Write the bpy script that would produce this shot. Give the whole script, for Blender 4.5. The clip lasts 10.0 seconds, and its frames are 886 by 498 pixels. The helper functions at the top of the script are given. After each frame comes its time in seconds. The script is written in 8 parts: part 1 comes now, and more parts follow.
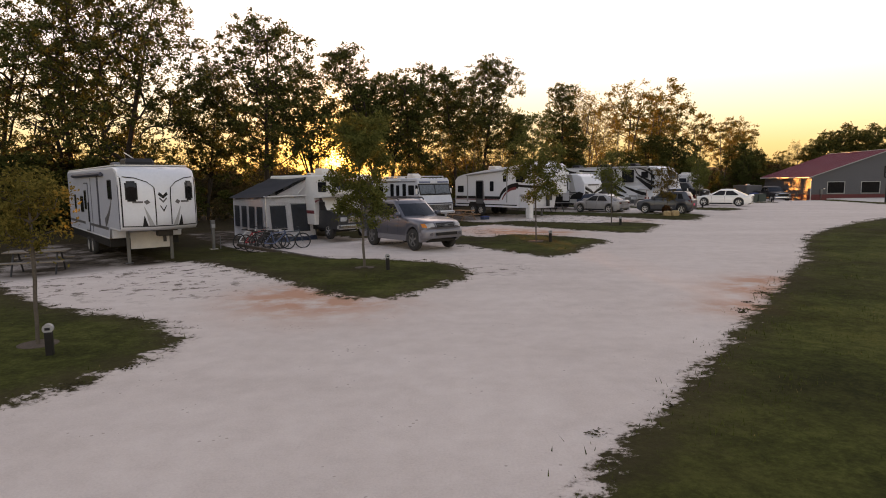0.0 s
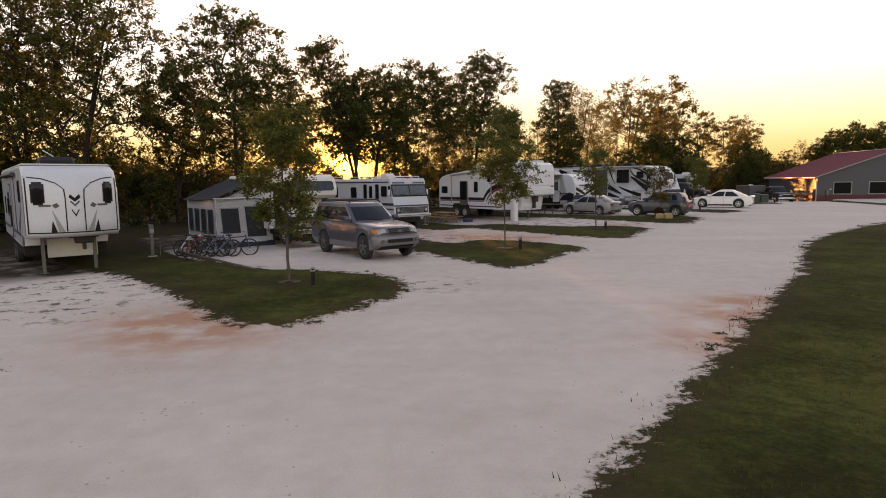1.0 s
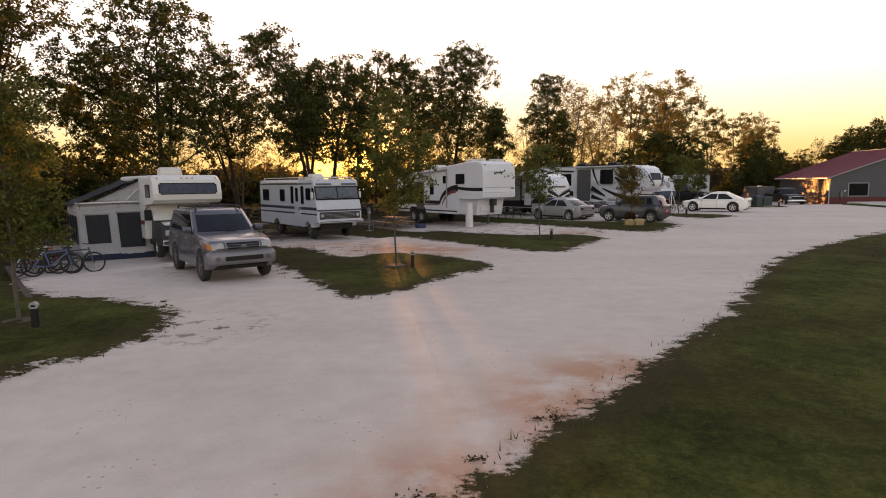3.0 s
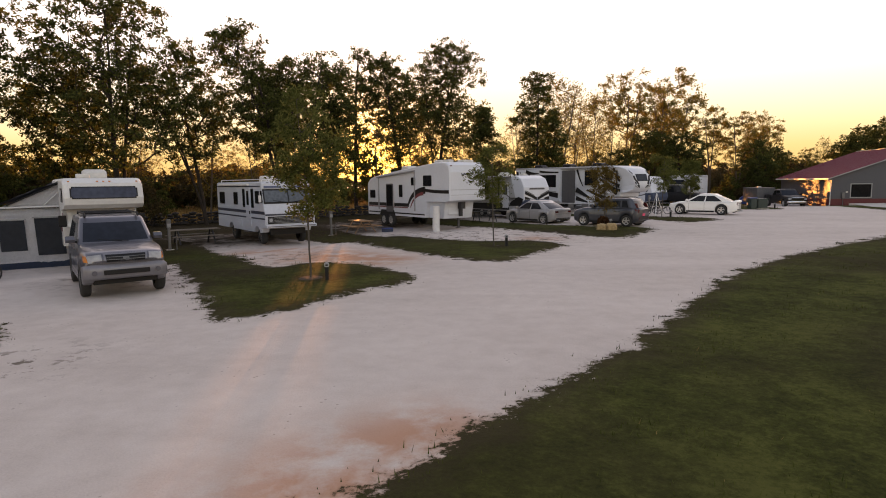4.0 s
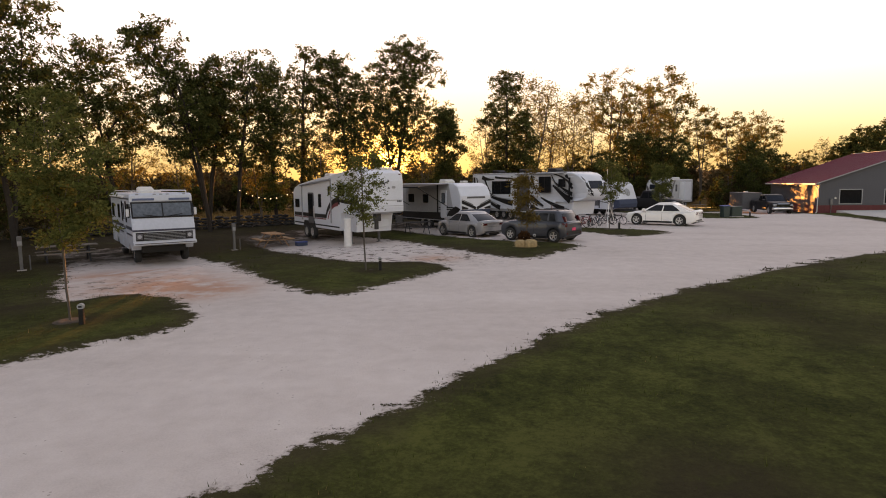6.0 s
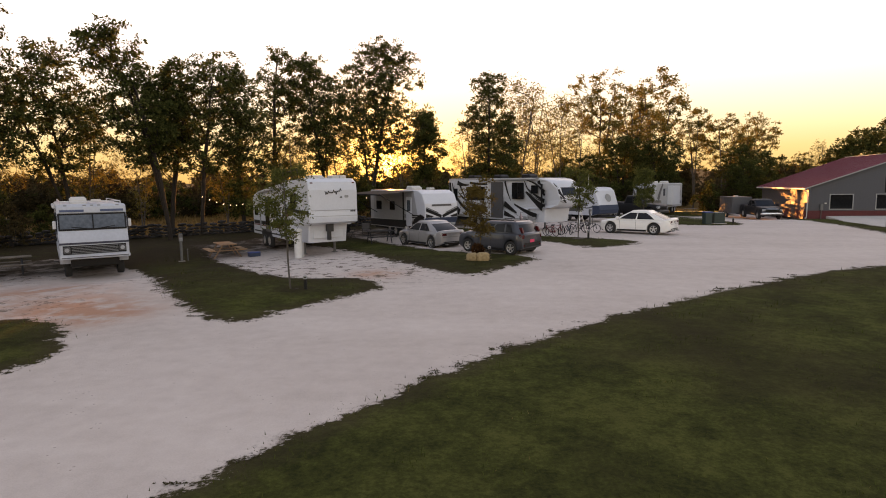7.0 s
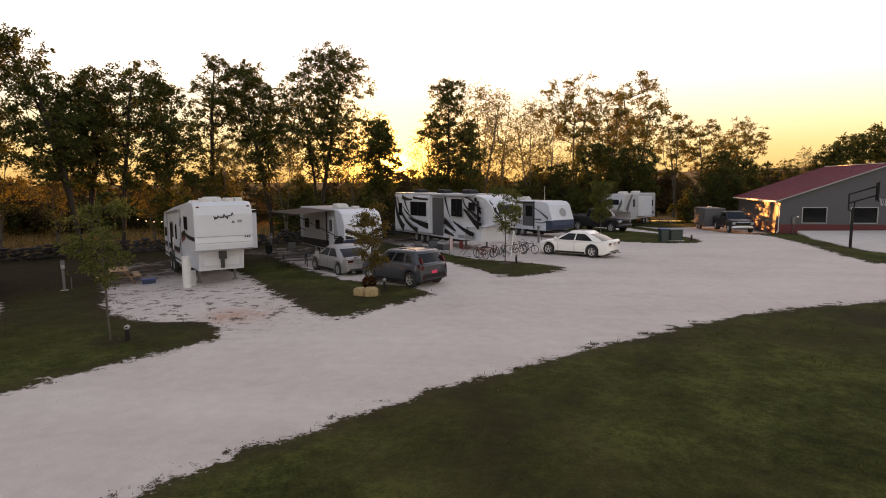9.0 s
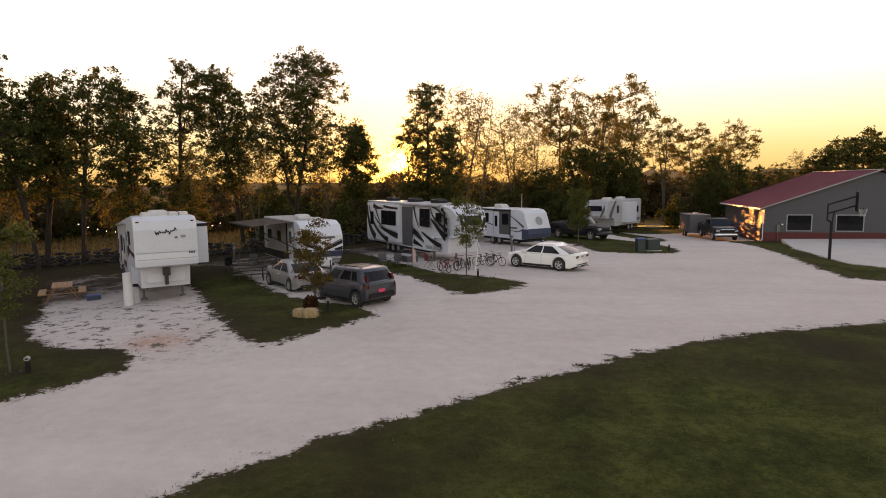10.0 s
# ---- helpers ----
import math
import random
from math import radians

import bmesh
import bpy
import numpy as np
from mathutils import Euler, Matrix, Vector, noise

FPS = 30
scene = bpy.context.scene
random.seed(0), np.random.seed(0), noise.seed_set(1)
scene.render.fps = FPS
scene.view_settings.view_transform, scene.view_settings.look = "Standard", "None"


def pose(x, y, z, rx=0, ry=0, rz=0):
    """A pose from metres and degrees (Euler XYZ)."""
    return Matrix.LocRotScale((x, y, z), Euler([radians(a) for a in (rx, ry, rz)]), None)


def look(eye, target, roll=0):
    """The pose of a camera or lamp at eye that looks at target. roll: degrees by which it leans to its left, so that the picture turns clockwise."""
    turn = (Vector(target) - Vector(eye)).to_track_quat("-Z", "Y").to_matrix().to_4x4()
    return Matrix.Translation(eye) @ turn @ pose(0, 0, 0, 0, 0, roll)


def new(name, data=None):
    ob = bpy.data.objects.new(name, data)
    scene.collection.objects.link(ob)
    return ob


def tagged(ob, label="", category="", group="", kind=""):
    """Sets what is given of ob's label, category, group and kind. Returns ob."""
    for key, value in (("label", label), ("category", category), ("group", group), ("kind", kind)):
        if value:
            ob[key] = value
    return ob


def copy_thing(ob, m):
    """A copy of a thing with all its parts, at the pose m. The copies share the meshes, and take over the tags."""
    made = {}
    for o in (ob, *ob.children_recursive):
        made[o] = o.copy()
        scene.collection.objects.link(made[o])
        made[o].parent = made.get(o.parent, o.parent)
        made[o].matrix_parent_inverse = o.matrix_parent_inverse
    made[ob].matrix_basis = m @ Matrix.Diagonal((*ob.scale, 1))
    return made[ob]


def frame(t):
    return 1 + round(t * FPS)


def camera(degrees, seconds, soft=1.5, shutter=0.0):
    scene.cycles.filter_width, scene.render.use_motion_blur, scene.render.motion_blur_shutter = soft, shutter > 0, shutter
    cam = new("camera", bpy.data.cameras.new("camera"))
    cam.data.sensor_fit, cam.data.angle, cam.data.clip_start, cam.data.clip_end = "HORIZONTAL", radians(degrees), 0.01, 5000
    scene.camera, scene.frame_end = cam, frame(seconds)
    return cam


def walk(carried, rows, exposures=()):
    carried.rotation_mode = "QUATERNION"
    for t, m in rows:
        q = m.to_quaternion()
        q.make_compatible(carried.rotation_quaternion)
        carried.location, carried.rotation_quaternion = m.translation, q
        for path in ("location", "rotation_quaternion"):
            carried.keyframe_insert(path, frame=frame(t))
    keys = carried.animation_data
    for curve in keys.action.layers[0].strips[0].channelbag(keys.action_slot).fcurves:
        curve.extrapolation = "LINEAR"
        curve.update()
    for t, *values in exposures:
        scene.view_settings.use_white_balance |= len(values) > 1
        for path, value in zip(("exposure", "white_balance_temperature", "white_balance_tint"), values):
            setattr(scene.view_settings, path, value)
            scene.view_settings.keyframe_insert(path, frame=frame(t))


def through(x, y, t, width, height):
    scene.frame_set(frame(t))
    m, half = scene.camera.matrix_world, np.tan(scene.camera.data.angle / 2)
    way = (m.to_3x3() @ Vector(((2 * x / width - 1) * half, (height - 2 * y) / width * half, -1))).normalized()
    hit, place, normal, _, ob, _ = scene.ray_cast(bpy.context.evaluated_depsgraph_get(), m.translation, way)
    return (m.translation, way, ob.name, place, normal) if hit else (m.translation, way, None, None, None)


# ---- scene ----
cam = camera(74.0, 10.0, 1.0)
METRES, EYE, TILT, LEAN, TURN = 30.0, 2.6, -6.57, 0.6, 0.0
ROWS = [
    (0.0, 0.0, 0.0, 0.0, 0.0, 0.0, -0.0),
    (0.5, 0.0297, 0.0409, 0.0053, 0.23, 0.01, -0.01),
    (1.0, 0.0607, 0.0794, 0.0101, 0.57, 0.0, -0.06),
    (1.5, 0.0954, 0.1186, 0.0148, 1.04, 0.01, -0.14),
    (2.0, 0.131, 0.1551, 0.0192, 1.51, 0.02, -0.2),
    (2.5, 0.1706, 0.1923, 0.0238, 2.01, 0.04, -0.25),
    (4.0, 0.2951, 0.2905, 0.0396, 3.51, 0.04, -0.36),
    (4.5, 0.3391, 0.322, 0.0466, 3.88, 0.04, -0.41),
    (5.0, 0.3806, 0.3515, 0.0537, 4.2, 0.05, -0.44),
    (5.5, 0.424, 0.3816, 0.0616, 4.53, 0.05, -0.48),
    (7.0, 0.5456, 0.4613, 0.0911, 5.27, 0.04, -0.59),
    (7.5, 0.5861, 0.4869, 0.1027, 5.5, 0.05, -0.64),
    (8.0, 0.624, 0.5103, 0.1142, 5.65, 0.04, -0.67),
    (8.5, 0.6629, 0.5341, 0.127, 5.75, 0.03, -0.71),
    (9.0, 0.6996, 0.5565, 0.139, 5.82, 0.03, -0.73),
    (9.5, 0.7365, 0.5792, 0.152, 5.92, 0.04, -0.74),
    (10.0, 0.7704, 0.5995, 0.1648, 5.98, 0.02, -0.77),
]
walk(cam, [(t, pose(0, 0, EYE, TILT, LEAN, TURN) @ pose(METRES * x, METRES * y, METRES * z, 90 + pitch, roll, yaw)) for t, x, y, z, yaw, pitch, roll in ROWS],
     exposures=[(0.0, 1.78, 7250, 30), (10.0, 1.78, 7250, 30)])

from mathutils.bvhtree import BVHTree
from mathutils.geometry import tessellate_polygon

# ---- world and sun ----
SUN_AZ, SUN_EL = radians(10.3), radians(2.0)      # to the left of +y, above the horizon
SUN_DIR = Vector((-math.sin(SUN_AZ) * math.cos(SUN_EL), math.cos(SUN_AZ) * math.cos(SUN_EL), math.sin(SUN_EL)))
world = bpy.data.worlds.new("evening_sky")
scene.world = world
world.use_nodes = True
wn, wl = world.node_tree.nodes, world.node_tree.links
wn.clear()
sky = wn.new("ShaderNodeTexSky")
sky.sky_type, sky.sun_disc = "NISHITA", False
sky.sun_elevation, sky.sun_rotation = SUN_EL, -SUN_AZ
sky.altitude, sky.air_density, sky.dust_density, sky.ozone_density = 200, 1.0, 1.6, 1.0
bg = wn.new("ShaderNodeBackground")
wout = wn.new("ShaderNodeOutputWorld")
# the aureole round the low sun
wtc = wn.new("ShaderNodeTexCoord")
wdot = wn.new("ShaderNodeVectorMath")
wdot.operation = "DOT_PRODUCT"
wdot.inputs[1].default_value = SUN_DIR
wl.new(wtc.outputs["Generated"], wdot.inputs[0])


def wmath(op, a, b):
    n = wn.new("ShaderNodeMath")
    n.operation = op
    for i, v in enumerate((a, b)):
        if isinstance(v, (int, float)):
            n.inputs[i].default_value = v
        else:
            wl.new(v, n.inputs[i])
    return n.outputs[0]


wpos = wmath("MAXIMUM", wdot.outputs["Value"], 0.0)
glow = wmath("ADD", wmath("MULTIPLY", wmath("POWER", wpos, 11000.0), 9.0), wmath("ADD", wmath("MULTIPLY", wmath("POWER", wpos, 450.0), 1.5), wmath("ADD", wmath("MULTIPLY", wmath("POWER", wpos, 120.0), 0.34), wmath("MULTIPLY", wmath("POWER", wpos, 22.0), 0.05))))
wglow = wn.new("ShaderNodeBackground")
wglow.inputs["Color"].default_value = (1.0, 0.50, 0.06, 1)
wl.new(glow, wglow.inputs["Strength"])
whsv = wn.new("ShaderNodeHueSaturation")
whsv.inputs["Saturation"].default_value, whsv.inputs["Value"].default_value = 0.8, 0.30
wl.new(sky.outputs[0], whsv.inputs["Color"])
# dusty air low over the sunset side: yellow at the horizon, paling upwards
wsep = wn.new("ShaderNodeSeparateXYZ")
wl.new(wtc.outputs["Generated"], wsep.inputs[0])
haze = wn.new("ShaderNodeValToRGB")
for e, (p, c) in zip([haze.color_ramp.elements[0], haze.color_ramp.elements[1]] + [haze.color_ramp.elements.new(q) for q in (0.1, 0.2, 0.3)],
                     [(0.0, (0.27, 0.175, 0.050)), (1.0, (0.5, 0.5, 0.5)), (0.05, (0.32, 0.255, 0.102)), (0.11, (0.38, 0.355, 0.225)), (0.19, (0.43, 0.43, 0.38))]):
    e.position, e.color = p, (*c, 1)
wl.new(wsep.outputs["Z"], haze.inputs[0])


def wstep(v, lo, hi):
    n = wn.new("ShaderNodeMapRange")
    n.interpolation_type = "SMOOTHSTEP"
    n.inputs["From Min"].default_value, n.inputs["From Max"].default_value = lo, hi
    wl.new(v, n.inputs["Value"])
    return n.outputs[0]


amount = wmath("MULTIPLY", wmath("SUBTRACT", 1.0, wstep(wsep.outputs["Z"], 0.22, 0.60)), wstep(wdot.outputs["Value"], -0.15, 0.6))
wmix = wn.new("ShaderNodeMix")
wmix.data_type = "RGBA"
wl.new(amount, wmix.inputs[0])
wl.new(whsv.outputs[0], wmix.inputs[6])
wl.new(haze.outputs[0], wmix.inputs[7])
bg.inputs["Strength"].default_value = 1.0
wl.new(wmix.outputs[2], bg.inputs["Color"])
wadd = wn.new("ShaderNodeAddShader")
wl.new(bg.outputs[0], wadd.inputs[0])
wl.new(wglow.outputs[0], wadd.inputs[1])
wl.new(wadd.outputs[0], wout.inputs[0])
sun = new("sun", bpy.data.lights.new("sun", "SUN"))
sun.data.energy, sun.data.angle, sun.data.color = 3.4, radians(0.6), (1.0, 0.42, 0.09)
sun.matrix_basis = look((0, 0, 0), -SUN_DIR)
sun.location = SUN_DIR * 400


# ---- materials ----
def mat(name, color, rough=0.6, metal=0.0, vary=0.12, scale=6.0, bump=0.0, bump_scale=60.0, coat=0.0, dirt=None, spec=0.5, random_hue=0.0):
    """A principled material whose colour varies at two scales, with fine relief."""
    m = bpy.data.materials.new(name)
    m.use_nodes = True
    nt = m.node_tree
    b = nt.nodes["Principled BSDF"]
    b.inputs["Roughness"].default_value, b.inputs["Metallic"].default_value = rough, metal
    b.inputs["Coat Weight"].default_value = coat
    b.inputs["Specular IOR Level"].default_value = spec
    tc = nt.nodes.new("ShaderNodeTexCoord")
    n1, n2 = nt.nodes.new("ShaderNodeTexNoise"), nt.nodes.new("ShaderNodeTexNoise")
    n1.inputs["Scale"].default_value, n2.inputs["Scale"].default_value = scale, scale * 9
    n1.inputs["Detail"].default_value, n2.inputs["Detail"].default_value = 4, 3
    for n in (n1, n2):
        nt.links.new(tc.outputs["Object"], n.inputs["Vector"])
    mix = nt.nodes.new("ShaderNodeMath")
    mix.operation = "ADD"
    nt.links.new(n1.outputs[0], mix.inputs[0])
    nt.links.new(n2.outputs[0], mix.inputs[1])
    ramp = nt.nodes.new("ShaderNodeValToRGB")
    lo = [c * (1 - vary) for c in color] if dirt is None else dirt
    hi = [min(1, c * (1 + vary)) for c in color]
    ramp.color_ramp.elements[0].position, ramp.color_ramp.elements[1].position = 0.35, 0.65
    ramp.color_ramp.elements[0].color, ramp.color_ramp.elements[1].color = (*lo, 1), (*hi, 1)
    half = nt.nodes.new("ShaderNodeMath")
    half.operation = "MULTIPLY"
    half.inputs[1].default_value = 0.5
    nt.links.new(mix.outputs[0], half.inputs[0])
    nt.links.new(half.outputs[0], ramp.inputs[0])
    out = ramp.outputs[0]
    if random_hue:
        oi = nt.nodes.new("ShaderNodeObjectInfo")
        hsv = nt.nodes.new("ShaderNodeHueSaturation")
        mr = nt.nodes.new("ShaderNodeMapRange")
        mr.inputs["To Min"].default_value, mr.inputs["To Max"].default_value = 1 - random_hue, 1 + random_hue
        nt.links.new(oi.outputs["Random"], mr.inputs["Value"])
        nt.links.new(mr.outputs[0], hsv.inputs["Value"])
        nt.links.new(out, hsv.inputs["Color"])
        out = hsv.outputs[0]
    nt.links.new(out, b.inputs["Base Color"])
    if bump:
        n3, bp = nt.nodes.new("ShaderNodeTexNoise"), nt.nodes.new("ShaderNodeBump")
        n3.inputs["Scale"].default_value, bp.inputs["Strength"].default_value = bump_scale, bump
        bp.inputs["Distance"].default_value = 0.02
        nt.links.new(tc.outputs["Object"], n3.inputs["Vector"])
        nt.links.new(n3.outputs[0], bp.inputs["Height"])
        nt.links.new(bp.outputs[0], b.inputs["Normal"])
    return m


def leaf_mat(name, dark, light, through):
    """Leaves that let some light through, each clump of its own tone."""
    m = bpy.data.materials.new(name)
    m.use_nodes = True
    nt = m.node_tree
    nt.nodes.clear()
    geo = nt.nodes.new("ShaderNodeNewGeometry")
    ramp = nt.nodes.new("ShaderNodeValToRGB")
    ramp.color_ramp.elements[0].color, ramp.color_ramp.elements[1].color = (*dark, 1), (*light, 1)
    nt.links.new(geo.outputs["Random Per Island"], ramp.inputs[0])
    d, t, mx, o = (nt.nodes.new("ShaderNode" + k) for k in ("BsdfDiffuse", "BsdfTranslucent", "MixShader", "OutputMaterial"))
    mx.inputs[0].default_value = through
    nt.links.new(ramp.outputs[0], d.inputs[0])
    nt.links.new(ramp.outputs[0], t.inputs[0])
    nt.links.new(d.outputs[0], mx.inputs[1])
    nt.links.new(t.outputs[0], mx.inputs[2])
    nt.links.new(mx.outputs[0], o.inputs[0])
    return m


def ground_mat():
    """Crushed limestone and mown grass on one sheet; the attribute 'turf' is the distance in metres into the grass (plus) or the gravel (minus)."""
    m = bpy.data.materials.new("gravel_and_turf")
    m.use_nodes = True
    nt = m.node_tree
    nd, lk = nt.nodes, nt.links
    b = nd["Principled BSDF"]
    tc = nd.new("ShaderNodeTexCoord")

    def noise_tex(scale, detail=4, rough=0.55):
        n = nd.new("ShaderNodeTexNoise")
        n.inputs["Scale"].default_value, n.inputs["Detail"].default_value, n.inputs["Roughness"].default_value = scale, detail, rough
        lk.new(tc.outputs["Object"], n.inputs["Vector"])
        return n.outputs[0]

    def ramp_of(v, stops):
        r = nd.new("ShaderNodeValToRGB")
        while len(r.color_ramp.elements) < len(stops):
            r.color_ramp.elements.new(0.5)
        for e, (p, c) in zip(r.color_ramp.elements, stops):
            e.position, e.color = p, (*c, 1)
        lk.new(v, r.inputs[0])
        return r.outputs[0]

    def calc(op, a, c, clamp=False):
        n = nd.new("ShaderNodeMath")
        n.operation, n.use_clamp = op, clamp
        for i, v in enumerate((a, c)):
            if isinstance(v, (int, float)):
                n.inputs[i].default_value = v
            else:
                lk.new(v, n.inputs[i])
        return n.outputs[0]

    def mixed(f, a, c):
        n = nd.new("ShaderNodeMix")
        n.data_type = "RGBA"
        lk.new(f, n.inputs[0])
        for i, v in ((6, a), (7, c)):
            if isinstance(v, tuple):
                n.inputs[i].default_value = (*v, 1)
            else:
                lk.new(v, n.inputs[i])
        return n.outputs[2]

    # gravel: pale stone dust, broad worn patches, single darker stones
    big, mid, fine = noise_tex(0.22, 5), noise_tex(2.2, 5, 0.65), noise_tex(38, 3, 0.7)
    # faint wheel tracks along the road
    lane = nd.new("ShaderNodeMapping")
    lane.inputs["Rotation"].default_value = (0, 0, radians(-52))
    lane.inputs["Scale"].default_value = (0.05, 0.75, 1)
    lk.new(tc.outputs["Object"], lane.inputs["Vector"])
    track = nd.new("ShaderNodeTexNoise")
    track.inputs["Scale"].default_value, track.inputs["Detail"].default_value = 1.0, 3
    lk.new(lane.outputs[0], track.inputs["Vector"])
    big = calc("ADD", calc("MULTIPLY", big, 0.6), calc("MULTIPLY", track.outputs[0], 0.4))
    tone = calc("ADD", calc("MULTIPLY", big, 0.45), calc("ADD", calc("MULTIPLY", mid, 0.3), calc("MULTIPLY", fine, 0.25)))
    gravel = ramp_of(tone, [(0.34, (0.446, 0.386, 0.348)), (0.5, (0.56, 0.492, 0.451)), (0.66, (0.655, 0.59, 0.545))])
    vor = nd.new("ShaderNodeTexVoronoi")
    vor.inputs["Scale"].default_value = 9
    lk.new(tc.outputs["Object"], vor.inputs["Vector"])
    stones = calc("MULTIPLY", calc("LESS_THAN", vor.outputs["Distance"], 0.16), calc("GREATER_THAN", noise_tex(1.1, 3), 0.60))
    gravel = mixed(calc("MULTIPLY", stones, 0.5), gravel, (0.2, 0.17, 0.14))
    clay = nd.new("ShaderNodeAttribute")
    clay.attribute_name = "clay"
    cl = calc("MULTIPLY", clay.outputs["Fac"], ramp_of(noise_tex(1.3, 5, 0.6), [(0.32, (0, 0, 0)), (0.54, (1, 1, 1))]), True)
    gravel = mixed(calc("MULTIPLY", cl, 0.8), gravel, (0.45, 0.22, 0.125))
    litter_shade = nd.new("ShaderNodeAttribute")
    litter_shade.attribute_name = "litter_shade"
    lt = calc("MULTIPLY", litter_shade.outputs["Fac"], calc("GREATER_THAN", noise_tex(1.9, 8, 0.74), 0.56))
    gravel = mixed(calc("MULTIPLY", lt, 0.85), gravel, (0.085, 0.066, 0.045))
    # bare trodden earth towards the hedgerow, also painted as shade under the first camper
    rear = nd.new("ShaderNodeAttribute")
    rear.attribute_name = "rear"
    earth_and_shade = ramp_of(noise_tex(2.6, 5, 0.7), [(0.36, (0.030, 0.023, 0.016)), (0.64, (0.085, 0.068, 0.052))])
    gravel = mixed(calc("MULTIPLY", rear.outputs["Fac"], ramp_of(noise_tex(0.9, 5, 0.65), [(0.34, (0.55, 0.55, 0.55)), (0.52, (1, 1, 1))])), gravel, earth_and_shade)
    # turf
    g1, g2, g3 = noise_tex(0.5, 4), noise_tex(16, 5, 0.75), noise_tex(3.4, 6, 0.75)
    gt = calc("ADD", calc("MULTIPLY", g1, 0.35), calc("ADD", calc("MULTIPLY", g2, 0.3), calc("MULTIPLY", g3, 0.35)))
    turf = ramp_of(gt, [(0.41, (0.024, 0.026, 0.009)), (0.5, (0.047, 0.053, 0.014)), (0.585, (0.084, 0.088, 0.024))])
    worn = ramp_of(noise_tex(0.16, 5, 0.6), [(0.46, (0, 0, 0)), (0.66, (1, 1, 1))])
    turf = mixed(calc("MULTIPLY", worn, 0.6), turf, (0.038, 0.030, 0.016))
    # dead leaves; at the rear this dark tone also paints the trees' shade
    dead = ramp_of(noise_tex(1.6, 5, 0.7), [(0.28, (0.5, 0.5, 0.5)), (0.5, (1, 1, 1))])
    turf = mixed(calc("MULTIPLY", calc("MULTIPLY", litter_shade.outputs["Fac"], dead), 0.85), turf, (0.036, 0.027, 0.018))
    att = nd.new("ShaderNodeAttribute")
    att.attribute_name = "turf"
    # bare brown margin along the gravel
    rim = nd.new("ShaderNodeMapRange")
    rim.inputs["From Min"].default_value, rim.inputs["From Max"].default_value = 0.75, 0.05
    lk.new(calc("ADD", att.outputs["Fac"], calc("MULTIPLY", calc("SUBTRACT", noise_tex(1.6, 6, 0.75), 0.5), 1.8)), rim.inputs["Value"])
    turf = mixed(calc("MULTIPLY", rim.outputs[0], 0.65), turf, (0.052, 0.040, 0.024))
    edge = calc("ADD", calc("ADD", att.outputs["Fac"], calc("MULTIPLY", calc("SUBTRACT", noise_tex(1.3, 6, 0.75), 0.5), 1.9)),
                calc("MULTIPLY", calc("SUBTRACT", noise_tex(9, 3, 0.7), 0.5), 0.7))
    mask = calc("MULTIPLY_ADD", edge, 9.0, True)
    mask.node.inputs[2].default_value = 0.5
    soil = calc("MULTIPLY_ADD", edge, 3.0, True)
    soil.node.inputs[2].default_value = 0.55
    col = mixed(calc("MULTIPLY", soil, 0.62), gravel, (0.10, 0.078, 0.048))
    col = mixed(mask, col, turf)
    lk.new(col, b.inputs["Base Color"])
    b.inputs["Roughness"].default_value = 0.95
    b.inputs["Specular IOR Level"].default_value = 0.03
    bp = nd.new("ShaderNodeBump")
    bp.inputs["Strength"].default_value, bp.inputs["Distance"].default_value = 0.55, 0.03
    lk.new(calc("ADD", calc("ADD", fine, calc("MULTIPLY", mid, 1.5)), calc("MULTIPLY", mask, calc("ADD", calc("MULTIPLY", g3, 4.0), calc("MULTIPLY", g2, 2.0)))), bp.inputs["Height"])
    lk.new(bp.outputs[0], b.inputs["Normal"])
    return m


def glass_mat(name, color, rough=0.05):
    m = mat(name, color, rough, 0.0, 0.3, 0.8, spec=0.25, coat=0.0)
    return m


M_GROUND = ground_mat()
M_CONCRETE = mat("concrete", (0.46, 0.43, 0.40), 0.9, vary=0.12, scale=0.8, bump=0.2)
M_WHITE = mat("white_gelcoat", (0.58, 0.605, 0.655), 0.34, vary=0.05, scale=1.3, coat=0.15)
M_CREAM = mat("cream_gelcoat", (0.61, 0.61, 0.60), 0.4, vary=0.06, scale=1.3)
M_SILVERSIDE = mat("grey_fibreglass", (0.36, 0.37, 0.385), 0.45, vary=0.06, scale=1.2)
M_ROOFW = mat("white_roof_membrane", (0.55, 0.54, 0.51), 0.75, vary=0.12, scale=1.0)
M_BLACK = mat("black_trim", (0.009, 0.009, 0.010), 0.5, vary=0.3, spec=0.25)
M_DARKGREY = mat("dark_grey_decal", (0.075, 0.075, 0.082), 0.45, vary=0.15)
M_MIDGREY = mat("grey_decal", (0.27, 0.28, 0.29), 0.45, vary=0.1)
M_BLUE = mat("blue_stripe", (0.07, 0.10, 0.19), 0.45, vary=0.12)
# blue-grey camper side, its colour darkened for the shade on it
M_SIDEBLUE = mat("shaded_blue_grey_fibreglass", (0.36, 0.385, 0.45), 0.4, vary=0.06, scale=1.2)
M_PALEBLUE = mat("aged_pale_blue_white_gelcoat", (0.47, 0.50, 0.56), 0.42, vary=0.07, scale=1.1)
M_NAVY = mat("navy_trim", (0.03, 0.035, 0.06), 0.45, vary=0.2)
M_MAROON = mat("maroon_stripe", (0.16, 0.03, 0.035), 0.45, vary=0.15)
M_GLASS = glass_mat("dark_window_glass", (0.012, 0.013, 0.015))
M_GLASSB = glass_mat("windscreen_glass", (0.014, 0.018, 0.027))
